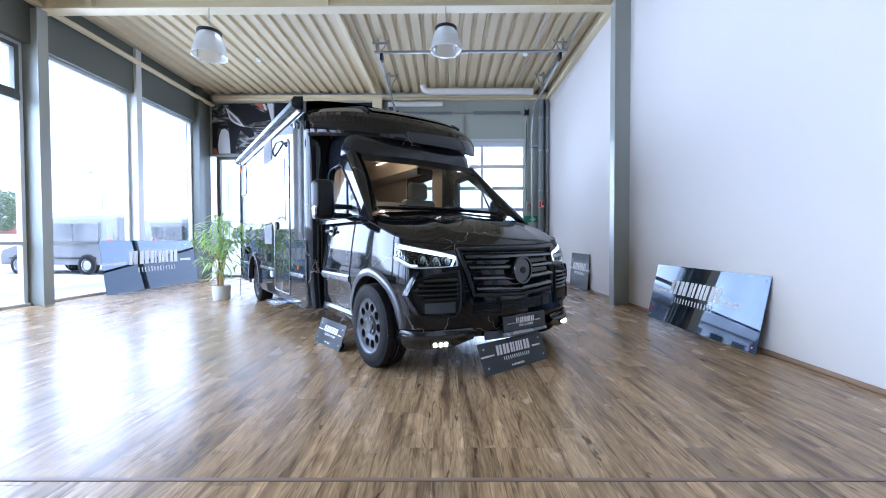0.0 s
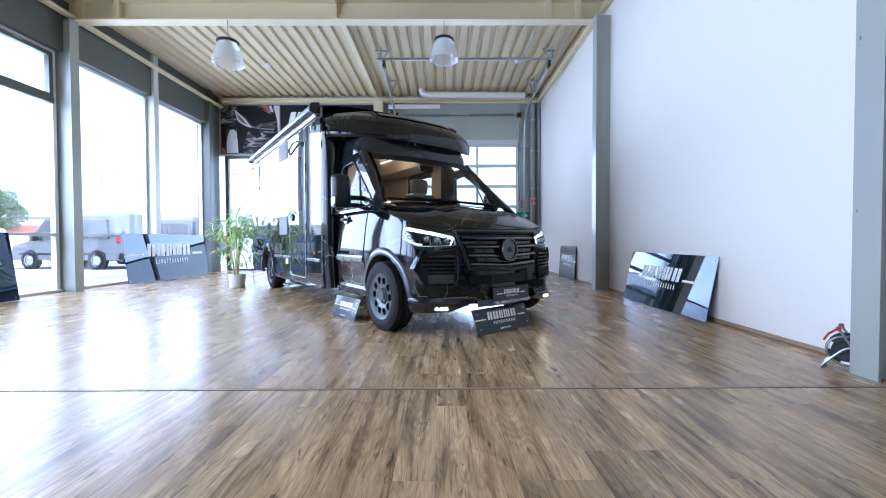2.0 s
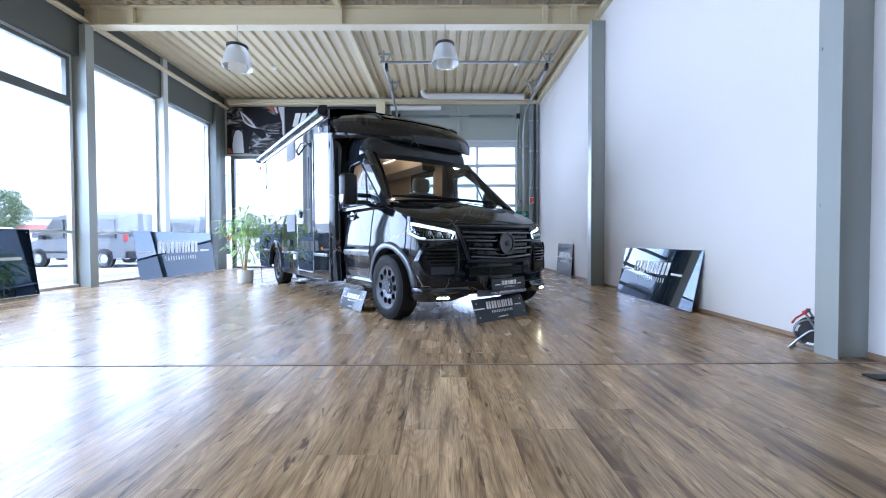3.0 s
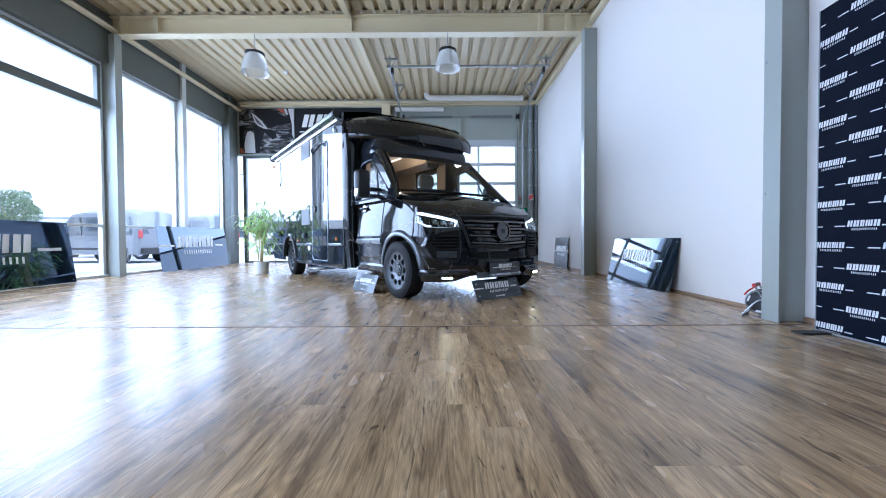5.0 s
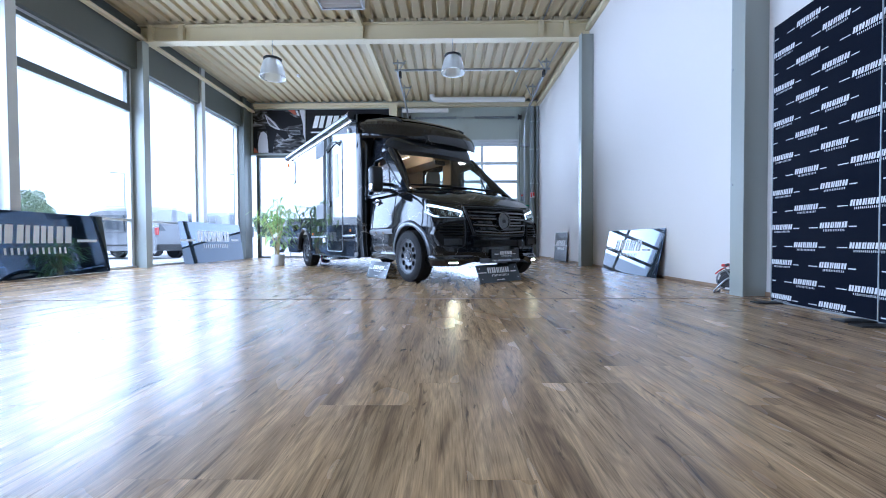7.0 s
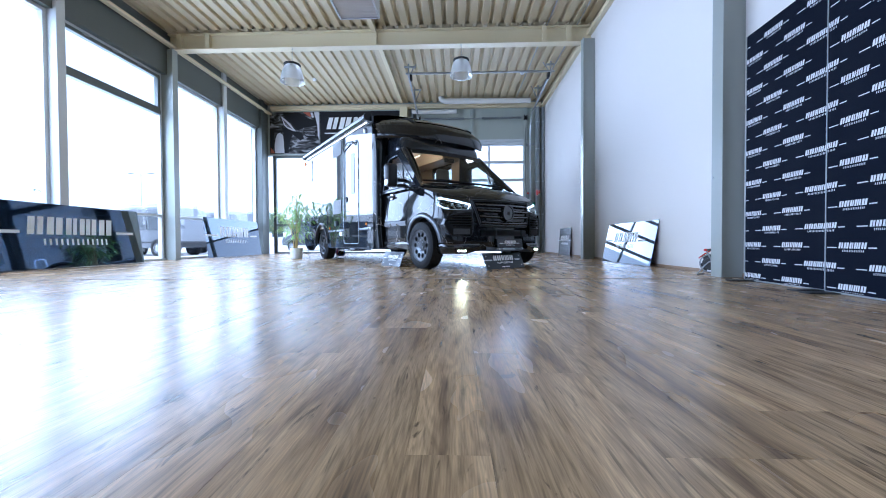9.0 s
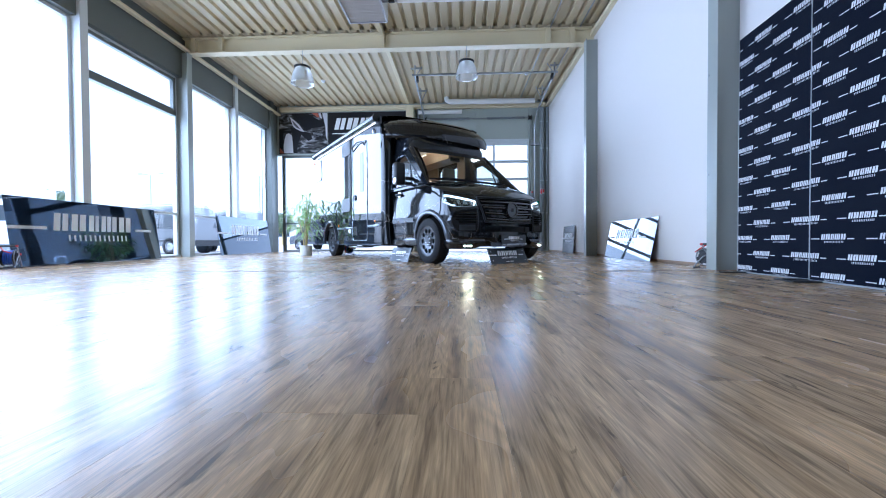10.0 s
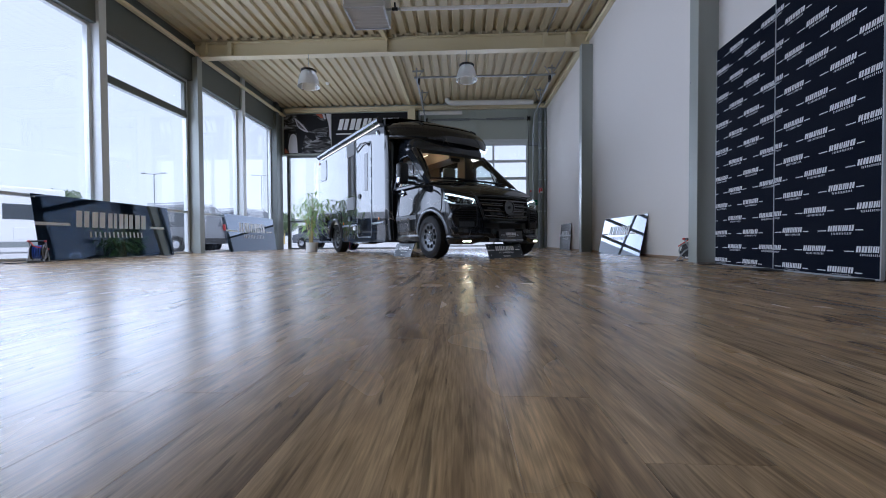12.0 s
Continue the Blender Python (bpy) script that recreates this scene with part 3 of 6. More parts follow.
def make_motorhome(m):
    van = thing("motorhome", m, "black marbled motorhome with lit headlamps parked on the wooden floor", "motorhome")
    P = lambda name, bm, mat, label="", smooth=True, angle=35, parent=None: part(name, bm, mat, parent or van, label, smooth, angle)

    # --- cab skin with wheel arches ---
    AR = 0.405
    ss = span(-S_MAX, S_MAX, 150)
    ws = span(0.0, 1.0, 34)
    bm = bmesh.new()

    def wall(s, k):
        lo = 0.33 if outline(s)[0][0] < 0.15 else 0.30
        return skin(s, lo + (top_edge(s) - lo) * k)

    def keep(s, k):
        q = wall(s, k)
        return not (q.x < 0.5 and abs(q.y) > 0.8 and math.hypot(q.x + 0.05, q.z - 0.37) < AR)
    grid(bm, wall, ss, ws, keep)
    P("cab_skin", bm, PAINT)
    # bonnet, drawn from the skin's top edge to the foot of the windscreen
    s0 = s_at(0.0)
    for s in span(0, S_MAX, 300):
        if outline(-s)[0][0] < -0.38:
            s0 = s
            break

    def bonnet(s, r):
        f = abs(s / s0)
        near = [max(-s0, min(s0, s + d)) for d in span(-0.12, 0.12, 8)]
        e = sum((skin(q, top_edge(q)) for q in near), Vector()) / len(near) if r > 0 else skin(s, top_edge(s))
        b = Vector((-0.29 - 0.08 * f ** 2, 0.80 * s / s0, 1.31 - 0.02 * f))
        c = e.lerp(b, 0.28) + Vector((0.02 * (1 - f), 0.03 * f * (1 if s > 0 else -1), 0.105 * (1 - f ** 2) + 0.022))
        p = (1 - r) ** 2 * e + 2 * r * (1 - r) * c + r * r * b
        p.z += 0.009 * math.exp(-((abs(p.y) - 0.50) / 0.06) ** 2) * math.sin(math.pi * r) ** 2
        return p
    bm = bmesh.new()
    grid(bm, bonnet, span(-s0, s0, 80), [k ** 1.3 for k in span(0, 1, 24)])
    P("bonnet", bm, PAINT, angle=60)
    bm = bmesh.new()
    tube(bm, [skin(s, top_edge(s), 0.0015) for s in span(-s0, s0, 80)], 0.0045, 6)
    P("bonnet_shut_line", bm, DASH)
    # cowl under the windscreen
    P("cowl", grid_mesh(lambda a, b: Vector((-0.20 - 0.16 * b, a, 1.325 + 0.003 * math.sin(b * 9) - 0.02 * abs(a) ** 2)), span(-0.74, 0.74, 30), span(0, 1, 12)), DASH)
    for k in range(16):
        P("cowl_slot", boxes((-0.245, -0.225, -0.62 + k * 0.035, -0.60 + k * 0.035, 1.328, 1.338)), DASH, smooth=False)

    # --- windscreen and pillars ---
    def screen(a, b):
        lo, hi = Vector((-0.33 + 0.08 * (1 - a * a), 0.80 * a, 1.30)), Vector((-0.78 + 0.08 * (1 - a * a), 0.74 * a, 1.85))
        p = lo.lerp(hi, b)
        p.x += 0.03 * math.sin(math.pi * b)
        return p
    w = P("windscreen", grid_mesh(screen, span(-1, 1, 20), span(0, 1, 10)), WINDSHIELD)
    w.visible_shadow = False
    P("screen_band", grid_mesh(lambda a, b: screen(a, 0.90 + 0.15 * b) + Vector((0.004, 0, 0.003)), span(-1, 1, 20), span(0, 1, 2)), TRIM_BLACK)
    P("screen_band", grid_mesh(lambda a, b: screen(a, 0.0 + 0.05 * b) + Vector((0.004, 0, 0.003)), span(-1, 1, 20), span(0, 1, 2)), DASH)
    for sgn in (-1, 1):
        door_y = lambda q: 0.992 - 0.125 * (q - 1.2) / 0.65

        def pillar(b, r):
            a_ = screen(sgn, b)
            e_ = Vector((-0.10 - 0.78 * b, sgn * door_y(1.20 + 0.67 * b), 1.20 + 0.67 * b))
            p = a_.lerp(e_, r)
            k = math.sin(math.pi * r)
            return p + Vector((0.03 * k, sgn * 0.022 * k, 0.012 * k))
        P("windscreen_pillar", grid_mesh(pillar, span(0, 1.06, 14), span(0, 1, 6)), PAINT)
        # door window, its frame and the rear pillar
        tilt = lambda u, wv: (u, sgn * door_y(wv), wv)
        pane = [(-1.27, 1.24), (-1.25, 1.74), (-0.97, 1.775), (-0.72, 1.60), (-0.25, 1.24)]
        g = P("door_window", flat(pane, tilt), SIDEGLASS, smooth=False)
        g.visible_shadow = False
        P("window_bar", prism(bmesh.new(), [(-0.60, 1.24), (-0.58, 1.24), (-0.74, 1.59), (-0.76, 1.60)], -0.006, 0.010, lambda p, q, r: (p, sgn * (door_y(q) + r), q)), TRIM_BLACK, smooth=False)
        outer = [(-1.34, 1.19), (-1.34, 1.87), (-0.91, 1.88), (-0.62, 1.66), (-0.08, 1.19)]
        bm = bmesh.new()
        for i in range(5):
            j = (i + 1) % 5
            prism(bm, [pane[i], outer[i], outer[j], pane[j]], -0.03, 0.012, lambda p, q, r: (p, sgn * (door_y(q) + r), q))
        bmesh.ops.remove_doubles(bm, verts=bm.verts, dist=1e-4)
        P("door_window_frame", bm, BLACKBOARD, smooth=False)
        bm = bmesh.new()
        tube(bm, [tilt(u, q) for u, q in [(-1.275, 1.235), (-1.255, 1.745), (-1.225, 1.77), (-0.97, 1.785), (-0.935, 1.77), (-0.72, 1.608), (-0.24, 1.235)]], 0.009, 6, closed=True)
        for v in bm.verts:
            v.co.y += sgn * 0.016
        P("window_seal", bm, ALU)
        # cab door: shut lines, handle, rubbing strip
        sd = lambda u: sgn * (S_MAX - (u + 1.20))
        for u in (-1.13, -0.47):
            bm = bmesh.new()
            tube(bm, [skin(sd(u + (0.05 * max(0, (0.75 - q) / 0.4) if u > -1 else 0)), q, 0.001) for q in span(0.40, 1.20, 14)], 0.006, 6)
            P("door_shut_line", bm, DASH)
        P("rubbing_strip", grid_mesh(lambda u, q: skin(sd(u), q, 0.014 if 0.665 < q < 0.705 else 0.002), span(-1.20, -0.48, 24), [0.65, 0.668, 0.702, 0.72]), TRIM_SILVER)
        P("side_skirt", grid_mesh(lambda u, q: skin(sd(u), q, 0.03 - 0.025 * (q > 0.38)), span(-1.22, -0.42, 20), [0.29, 0.33, 0.37, 0.40]), PAINT)
        bm = bmesh.new()
        box(bm, -1.09, -0.95, min(sgn * 0.99, sgn * 1.025), max(sgn * 0.99, sgn * 1.025), 1.105, 1.135, bevel=0.01, seg=2)
        h = P("door_handle", bm, TRIM_BLACK)
        P("handle_shell", lathe(bmesh.new(), [(0.0, sgn * 0.992), (0.045, sgn * 0.994), (0.052, sgn * 0.985)], 20, "y", (-1.0, 0, 1.12)), CHROME, parent=h)
        # mirror
        mir = new("mirror")
        mir.parent = van
        mir.location = (-0.60, -1.225, 1.385) if sgn < 0 else (-0.62, 1.075, 1.33)
        if sgn > 0:
            mir.rotation_euler[2] = radians(-62)
        bm = bmesh.new()
        box(bm, -0.05, 0.09, -0.10, 0.10, -0.17, 0.17, bevel=0.045, seg=4)
        for v in bm.verts:
            v.co.y *= 1.0 + 0.12 * (v.co.x > 0.05) * -1
        part("mirror_housing", bm, TRIM_BLACK, mir, smooth=True, angle=50)
        part("mirror_glass", boxes((-0.056, -0.051, -0.08, 0.08, -0.14, 0.14)), CHROME, mir)
        part("mirror_indicator", boxes((0.00, 0.09, min(sgn * 0.075, sgn * 0.108), max(sgn * 0.075, sgn * 0.108), -0.172, -0.06), bevel=0.018, seg=2), CHROME, mir, smooth=True)
        for z in (-0.06, -0.14):
            part("mirror_arm", boxes((-0.02, 0.05, min(-sgn * 0.09, -sgn * 0.32), max(-sgn * 0.09, -sgn * 0.32), z - 0.02, z + 0.025), bevel=0.012, seg=2), TRIM_BLACK, mir, smooth=True)
        part("mirror_foot", prism(bmesh.new(), [(-0.06, -0.22), (0.26, -0.22), (0.10, 0.06), (0.02, 0.06)], min(-sgn * 0.27, -sgn * 0.31), max(-sgn * 0.27, -sgn * 0.31), lambda p, q, r: (p, r, q)), TRIM_BLACK, mir)
        # wheel arch flares, front and rear
        def su(u):
            return next((k for k in span(0, S_MAX, 300) if outline(-k)[0][0] <= u), S_MAX)

        def flare(a, r):
            t = radians(2 + 182 * a)
            rad = AR - 0.030 + 0.068 * r
            u, q = -0.05 + rad * math.cos(t), 0.37 + rad * math.sin(t)
            p = skin(sgn * su(u), q, 0.022 * math.sin(math.pi * min(1.0, r * 0.75 + 0.25)) ** 0.7)
            return p
        bm = bmesh.new()
        g_ = grid(bm, flare, span(0, 1, 40), span(0, 1, 6))
        rimv = [bm.verts.new((row[0].co.x, row[0].co.y - sgn * 0.10, row[0].co.z)) for row in g_]
        for i in range(len(g_) - 1):
            bm.faces.new((g_[i][0], g_[i + 1][0], rimv[i + 1], rimv[i]))
        P("arch_flare", bm, FLARE, "dark silver wheel arch flare")
        bm = bmesh.new()
        ring_bar(bm, -0.05, 0.37, AR - 0.02, AR + 0.02, min(sgn * 0.55, sgn * 0.93), max(sgn * 0.55, sgn * 0.93), radians(0), radians(180), 20)
        P("wheel_housing", bm, DASH)
        bm = bmesh.new()
        ring_bar(bm, -4.23, 0.37, 0.40, 0.47, min(sgn * 1.08, sgn * 1.145), max(sgn * 1.08, sgn * 1.145), radians(0), radians(180), 28)
        P("arch_flare", bm, FLARE)
        bm = bmesh.new()
        ring_bar(bm, -4.23, 0.37, 0.41, 0.45, min(sgn * 0.6, sgn * 1.08), max(sgn * 0.6, sgn * 1.08), radians(0), radians(180), 20)
        P("wheel_housing", bm, DASH)
        make_wheel(van, -0.03, sgn * 0.955, sgn)
        make_wheel(van, -4.23, sgn * 0.975, sgn)

        # headlamp, laid on the skin
        sa, sb = s_at(0.575), su(0.27)
        hl_lo = lambda k: 0.835 - 0.012 * math.sin(math.pi * k) + 0.055 * max(0, k - 0.7) / 0.3
        hl_hi = lambda k: 0.905 + 0.10 * k ** 0.75
        lamp = new("headlamp")
        lamp.parent = van
        hs = lambda k: sgn * (sa + (sb - sa) * k)
        part("lamp_housing", grid_mesh(lambda k, r: skin(hs(k), hl_lo(k) + (hl_hi(k) - hl_lo(k)) * r, -0.015 if 0 < r < 1 and 0 < k < 1 else 0.006), span(0, 1, 14), span(0, 1, 6)), LAMP_LENS, lamp, smooth=True)
        part("light_bar", grid_mesh(lambda k, r: skin(hs(k), hl_hi(k) - 0.032 + 0.022 * r, 0.004), span(0.03, 0.95, 16), span(0, 1, 2)), LAMP_WHITE, lamp, "lit white light bar")
        part("light_bar", grid_mesh(lambda k, r: skin(hs(0.02 + 0.025 * r + 0.06 * (1 - k)), hl_lo(0.1) + 0.008 + (hl_hi(0.05) - hl_lo(0.1) - 0.03) * k, 0.004), span(0, 1, 6), span(0, 1, 2)), LAMP_WHITE, lamp)
        part("outer_light", grid_mesh(lambda k, r: skin(hs(0.60 + 0.34 * k), hl_lo(0.60 + 0.34 * k) + 0.012 + 0.012 * r, 0.003), span(0, 1, 10), span(0, 1, 2)), LAMP_SOFT, lamp)
        part("lamp_reflector", grid_mesh(lambda k, r: skin(hs(0.66 + 0.26 * k), hl_lo(0.66 + 0.26 * k) + 0.026 + (hl_hi(0.66 + 0.26 * k) - hl_lo(0.66 + 0.26 * k) - 0.062) * r, -0.012 + 0.012 * k), span(0, 1, 10), span(0, 1, 5)), LAMP_LENS, lamp, smooth=True)
        for k in (0.16, 0.34, 0.52):
            part("lamp_divider", grid_mesh(lambda q, r: skin(hs(k + 0.09 + 0.02 * q + 0.03 * r), hl_lo(k) + 0.010 + 0.048 * r, 0.001), span(0, 1, 2), span(0, 1, 4)), CHROME, lamp)
        for k in (0.16, 0.34, 0.52):
            c = skin(hs(k), (hl_lo(k) + hl_hi(k)) / 2 - 0.012, -0.004)
            bm = lathe(bmesh.new(), [(0.030, 0.0), (0.027, 0.012), (0.018, 0.016), (0.0, 0.018)], 18, "x", c)
            part("lamp_projector", bm, CHROME, lamp, smooth=True)
            part("projector_bezel", lathe(bmesh.new(), [(0.040, -0.004), (0.040, 0.004), (0.032, 0.004), (0.030, -0.002)], 20, "x", c), TRIM_BLACK, lamp, smooth=True)
        lens = part("lamp_cover", grid_mesh(lambda k, r: skin(hs(k), hl_lo(k) + (hl_hi(k) - hl_lo(k)) * r, 0.010 + 0.012 * math.sin(math.pi * r) * math.sin(math.pi * min(1, k))), span(0, 1, 14), span(0, 1, 6)), WINDSHIELD, lamp, smooth=True)
        lens.visible_shadow = False
        # lower air intake panel beside the grille
        ia, ib = s_at(0.56), s_at(0.93)
        bs = lambda k: sgn * (ia + (ib - ia) * k)
        intake = new("bumper_intake")
        intake.parent = van
        lo_ = lambda k: 0.485 + 0.02 * k
        hi_ = lambda k: 0.80 - 0.05 * k
        part("intake_backing", grid_mesh(lambda k, r: skin(bs(k), lo_(k) + (hi_(k) - lo_(k)) * r, 0.004), span(0, 1, 12), span(0, 1, 8)), DASH, intake, smooth=True)
        edge = [(0.02, 0.52), (0.0, 0.66), (0.04, 0.80), (0.62, 0.772), (0.90, 0.735), (1.02, 0.665), (0.92, 0.555), (0.78, 0.485), (0.12, 0.47)]
        bm = bmesh.new()
        tube(bm, [skin(bs(k), q, 0.016) for k, q in smooth_line([p for a, b in zip(edge, edge[1:] + edge[:1]) for p in (tuple(a[i] * 0.9 + b[i] * 0.1 for i in (0, 1)), tuple(a[i] * 0.1 + b[i] * 0.9 for i in (0, 1)))], 2)], 0.007, 8, closed=True)
        part("intake_surround", bm, TRIM_BLACK, intake, smooth=True)
        for j in range(5):
            part("louvre", grid_mesh(lambda k, r: skin(bs(0.06 + (0.88 - 0.10 * abs(j - 2)) * k), 0.597 + 0.034 * j + 0.024 * r, 0.026 - 0.022 * r), span(0, 1, 12), span(0, 1, 2)), LIP, intake, smooth=True)
        part("mesh_panel", grid_mesh(lambda k, r: skin(bs(0.12 + 0.60 * k), 0.50 + 0.075 * r, 0.012 + 0.006 * ((round(k * 36) + round(r * 8)) % 2)), span(0, 1, 36), span(0, 1, 8)), RIM, intake)
        for z0, z1 in ((0.63, 0.80), (0.63, 0.49)):
            part("intake_blade", grid_mesh(lambda k, r: skin(bs(1.02 - 0.20 * k + 0.13 * r - 0.05 * r * k), z0 + (z1 - z0) * k, 0.030 - 0.026 * r), span(0, 1, 8), span(0, 1, 3)), BLACKBOARD, intake, smooth=True)
        # splitter lip with a lit fog lamp
        la, lb = s_at(0.46), s_at(0.985)
        lz = lambda k: 0.244 + 0.05 * max(0.0, 0.28 - k) / 0.28
        lp = lambda k, r: (lz(k) + (0.375 - lz(k)) * r, interp(r, [0, 0.3, 0.55, 0.68, 0.8, 1], [0.03, 0.045, 0.05, 0.03, 0.028, 0.012]))
        P("splitter_lip", grid_mesh(lambda k, r: skin(sgn * (la + (lb - la) * k), *lp(k, r)), span(0, 1, 24), [0, 0.3, 0.55, 0.68, 0.8, 1]), LIP)
        P("splitter_base", grid_mesh(lambda k, r: skin(sgn * (la + (lb - la) * k), lz(k) + 0.001, 0.03 - 0.20 * r), span(0, 1, 20), span(0, 1, 2)), TRIM_BLACK)
        fa = s_at(0.66)
        fog = new("fog_lamp")
        fog.parent = van
        part("fog_bezel", grid_mesh(lambda k, r: skin(sgn * (fa + 0.15 * k), 0.258 + 0.056 * r, 0.054), span(0, 1, 5), span(0, 1, 3)), TRIM_BLACK, fog)
        for j in range(3):
            part("fog_light", grid_mesh(lambda k, r: skin(sgn * (fa + 0.020 + 0.042 * j + 0.022 * k), 0.279 + 0.011 * r, 0.056), span(0, 1, 3), span(0, 1, 2)), FOG_LIGHT, fog, "lit white fog lamp")
        # ledge added to cut off the fog lights' steep downward rays
        part("fog_cutoff", grid_mesh(lambda k, r: skin(sgn * (fa + 0.15 * k), 0.2775 - 0.004 * abs(r - 0.5), 0.05 + 0.056 * min(1, 2 * r) - 0.056 * max(0, 2 * r - 1)), span(0, 1, 6), span(0, 1, 4)), TRIM_BLACK, fog)

    # --- grille and middle of the bumper ---
    gs = s_at(0.56)
    gz = lambda r, k: 0.60 + 0.02 * abs(k) + r * (0.355 - 0.02 * abs(k))
    gt = lambda r: 0.80 + 0.2 * r
    P("grille_backing", grid_mesh(lambda k, r: skin(k * gs * gt(r), gz(r, k), -0.004), span(-1, 1, 24), span(0, 1, 8)), DASH)
    for j in range(4):
        c = 0.14 + 0.235 * j
        P("grille_slat", grid_mesh(lambda k, r: skin(k * gs * gt(c) * 0.95, gz(c, k) + (r - 0.5) * 0.044, 0.012 + 0.028 * math.sin(math.pi * r ** 0.6)), span(-1, 1, 24), span(0, 1, 6)), LIP)
    bm = bmesh.new()
    tube(bm, [skin(k * gs * gt(0), gz(0, k), 0.014) for k in span(-1, 1, 24)] + [skin(gs * gt(r), gz(r, 1), 0.014) for r in span(0.1, 0.9, 6)] + [skin(-k * gs, gz(1, k), 0.014) for k in span(-1, 1, 24)] + [skin(-gs * gt(1 - r), gz(1 - r, 1), 0.014) for r in span(0.1, 0.9, 6)], 0.017, 8, closed=True)
    P("grille_surround", bm, TRIM_BLACK)
    c = skin(0, 0.79, 0.05)
    P("round_badge", lathe(bmesh.new(), [(0.105, -0.03), (0.112, 0.0), (0.108, 0.012), (0.092, 0.012), (0.088, 0.002), (0.0, 0.004)], 40, "x", c), LIP, "plain black round badge")
    P("badge_core", lathe(bmesh.new(), [(0.03, 0.0), (0.025, 0.012), (0.0, 0.016)], 20, "x", c), TRIM_BLACK)
    P("lower_grille", grid_mesh(lambda k, r: skin(k * gs * 0.8, 0.475 + 0.085 * r, 0.006 + 0.008 * (round(r * 10) % 2)), span(-1, 1, 20), span(0, 1, 10)), TRIM_BLACK)
    for k in (-0.2, 0.32):
        P("lower_grille_post", boxes((skin(k, 0.5, 0.012).x - 0.01, skin(k, 0.5, 0.012).x + 0.012, k - 0.006, k + 0.006, 0.475, 0.56)), TRIM_BLACK)
    P("skid_shield", grid_mesh(lambda k, r: skin(k * s_at(0.36), 0.27 + 0.06 * r, 0.03 - 0.02 * r), span(-1, 1, 14), span(0, 1, 3)), FLARE)
    P("underside", boxes((-5.45, 0.35, -0.62, 0.62, 0.27, 0.34)), DASH, smooth=False)
    # number board with plain bars
    pl = new("number_board")
    pl.parent = van
    pl.matrix_local = pose(0.672, 0.05, 0.375, 0, -6, 0)
    part("board", boxes((-0.012, 0.0, -0.26, 0.26, -0.06, 0.065), bevel=0.004), BLACKBOARD, pl)
    put = lambda a, b: (0.002, a, b)
    part("print", word_mark(bmesh.new(), 0.0, -0.003, 0.23, put), PRINT_WHITE, pl, "white bars")
    part("holder", boxes((-0.016, 0.004, -0.265, 0.265, -0.085, -0.062), bevel=0.003), TRIM_SILVER, pl)

    # --- living body ---
    SW, U0, U1, ZB, ZT = 1.12, -1.46, -5.62, 0.31, 2.51

    def side_outline():
        pts = [(U0, ZB), (U0, ZT), (U1 + 0.12, ZT), (U1, ZT - 0.3), (U1, ZB + 0.12), (U1 + 0.1, ZB)]
        arc = [(-4.23 + 0.44 * math.cos(a), 0.37 + 0.44 * math.sin(a)) for a in span(math.pi + 0.14, -0.14, 24)]
        return pts + arc
    P("side_panel", prism(bmesh.new(), side_outline(), -SW, -SW + 0.03, lambda p, q, r: (p, r, q)), SIDE, "black mirror-gloss side wall", smooth=False)
    # the far side with its window opening
    for a in ((U1, -2.75, ZB + 0.4, ZT), (-2.05, U0, ZB, ZT), (-2.75, -2.05, 1.92, ZT), (-2.75, -2.05, ZB, 1.50)):
        P("side_panel", boxes((a[0], a[1], SW - 0.03, SW, a[2], a[3])), SIDE, smooth=False)
    g = P("side_window", boxes((-2.74, -2.06, SW - 0.025, SW - 0.015, 1.51, 1.91)), SIDEGLASS, smooth=False)
    g.visible_shadow = False
    bm = bmesh.new()
    grid(bm, lambda v, u: Vector((u, v, ZT + 0.10 * (1 - abs(v / SW) ** 3))), span(-SW, SW, 16), [U0 - 0.02, -3.0, -4.5, U1 + 0.1])
    P("roof", bm, PAINT)
    P("rear_wall", boxes((U1, U1 + 0.04, -SW + 0.03, SW - 0.03, ZB + 0.1, ZT)), SIDE, smooth=False)
    P("body_floor", boxes((U1 + 0.05, U0, -SW + 0.04, SW - 0.04, 0.62, 0.68)), DASH, smooth=False)
    # curved corner pieces between body and cab
    for sgn in (-1, 1):
        def corner(a, q):
            low = 0.05 * max(0.0, (0.75 - q) / 0.45) ** 2
            g = radians(95 * a)
            return Vector((U0 + (0.13 + low) * math.sin(g), sgn * (SW - 0.13 * (1 - math.cos(g))), q))
        P("corner_panel", grid_mesh(corner, span(0, 1, 12), span(0.31, 2.2, 14)), PAINT)
        P("gap_seal", grid_mesh(lambda a, q: Vector((U0 + 0.06 + 0.23 * a, sgn * (min(SW - 0.15, (0.992 - 0.125 * (q - 1.2) / 0.65) if q > 1.2 else 2.0) - 0.02), q)), span(0, 1, 6), span(0.33, 2.2 if sgn < 0 else 1.2, 12)), PAINT)
        P("body_front", boxes((U0, U0 + 0.03, min(sgn * 0.82, sgn * (SW - 0.01)), max(sgn * 0.82, sgn * (SW - 0.01)), 1.2, 2.3)), DASH, smooth=False)
    # overcab cap
    def nose(v):
        return -0.70 - 0.42 * abs(v / 1.0) ** 2.6

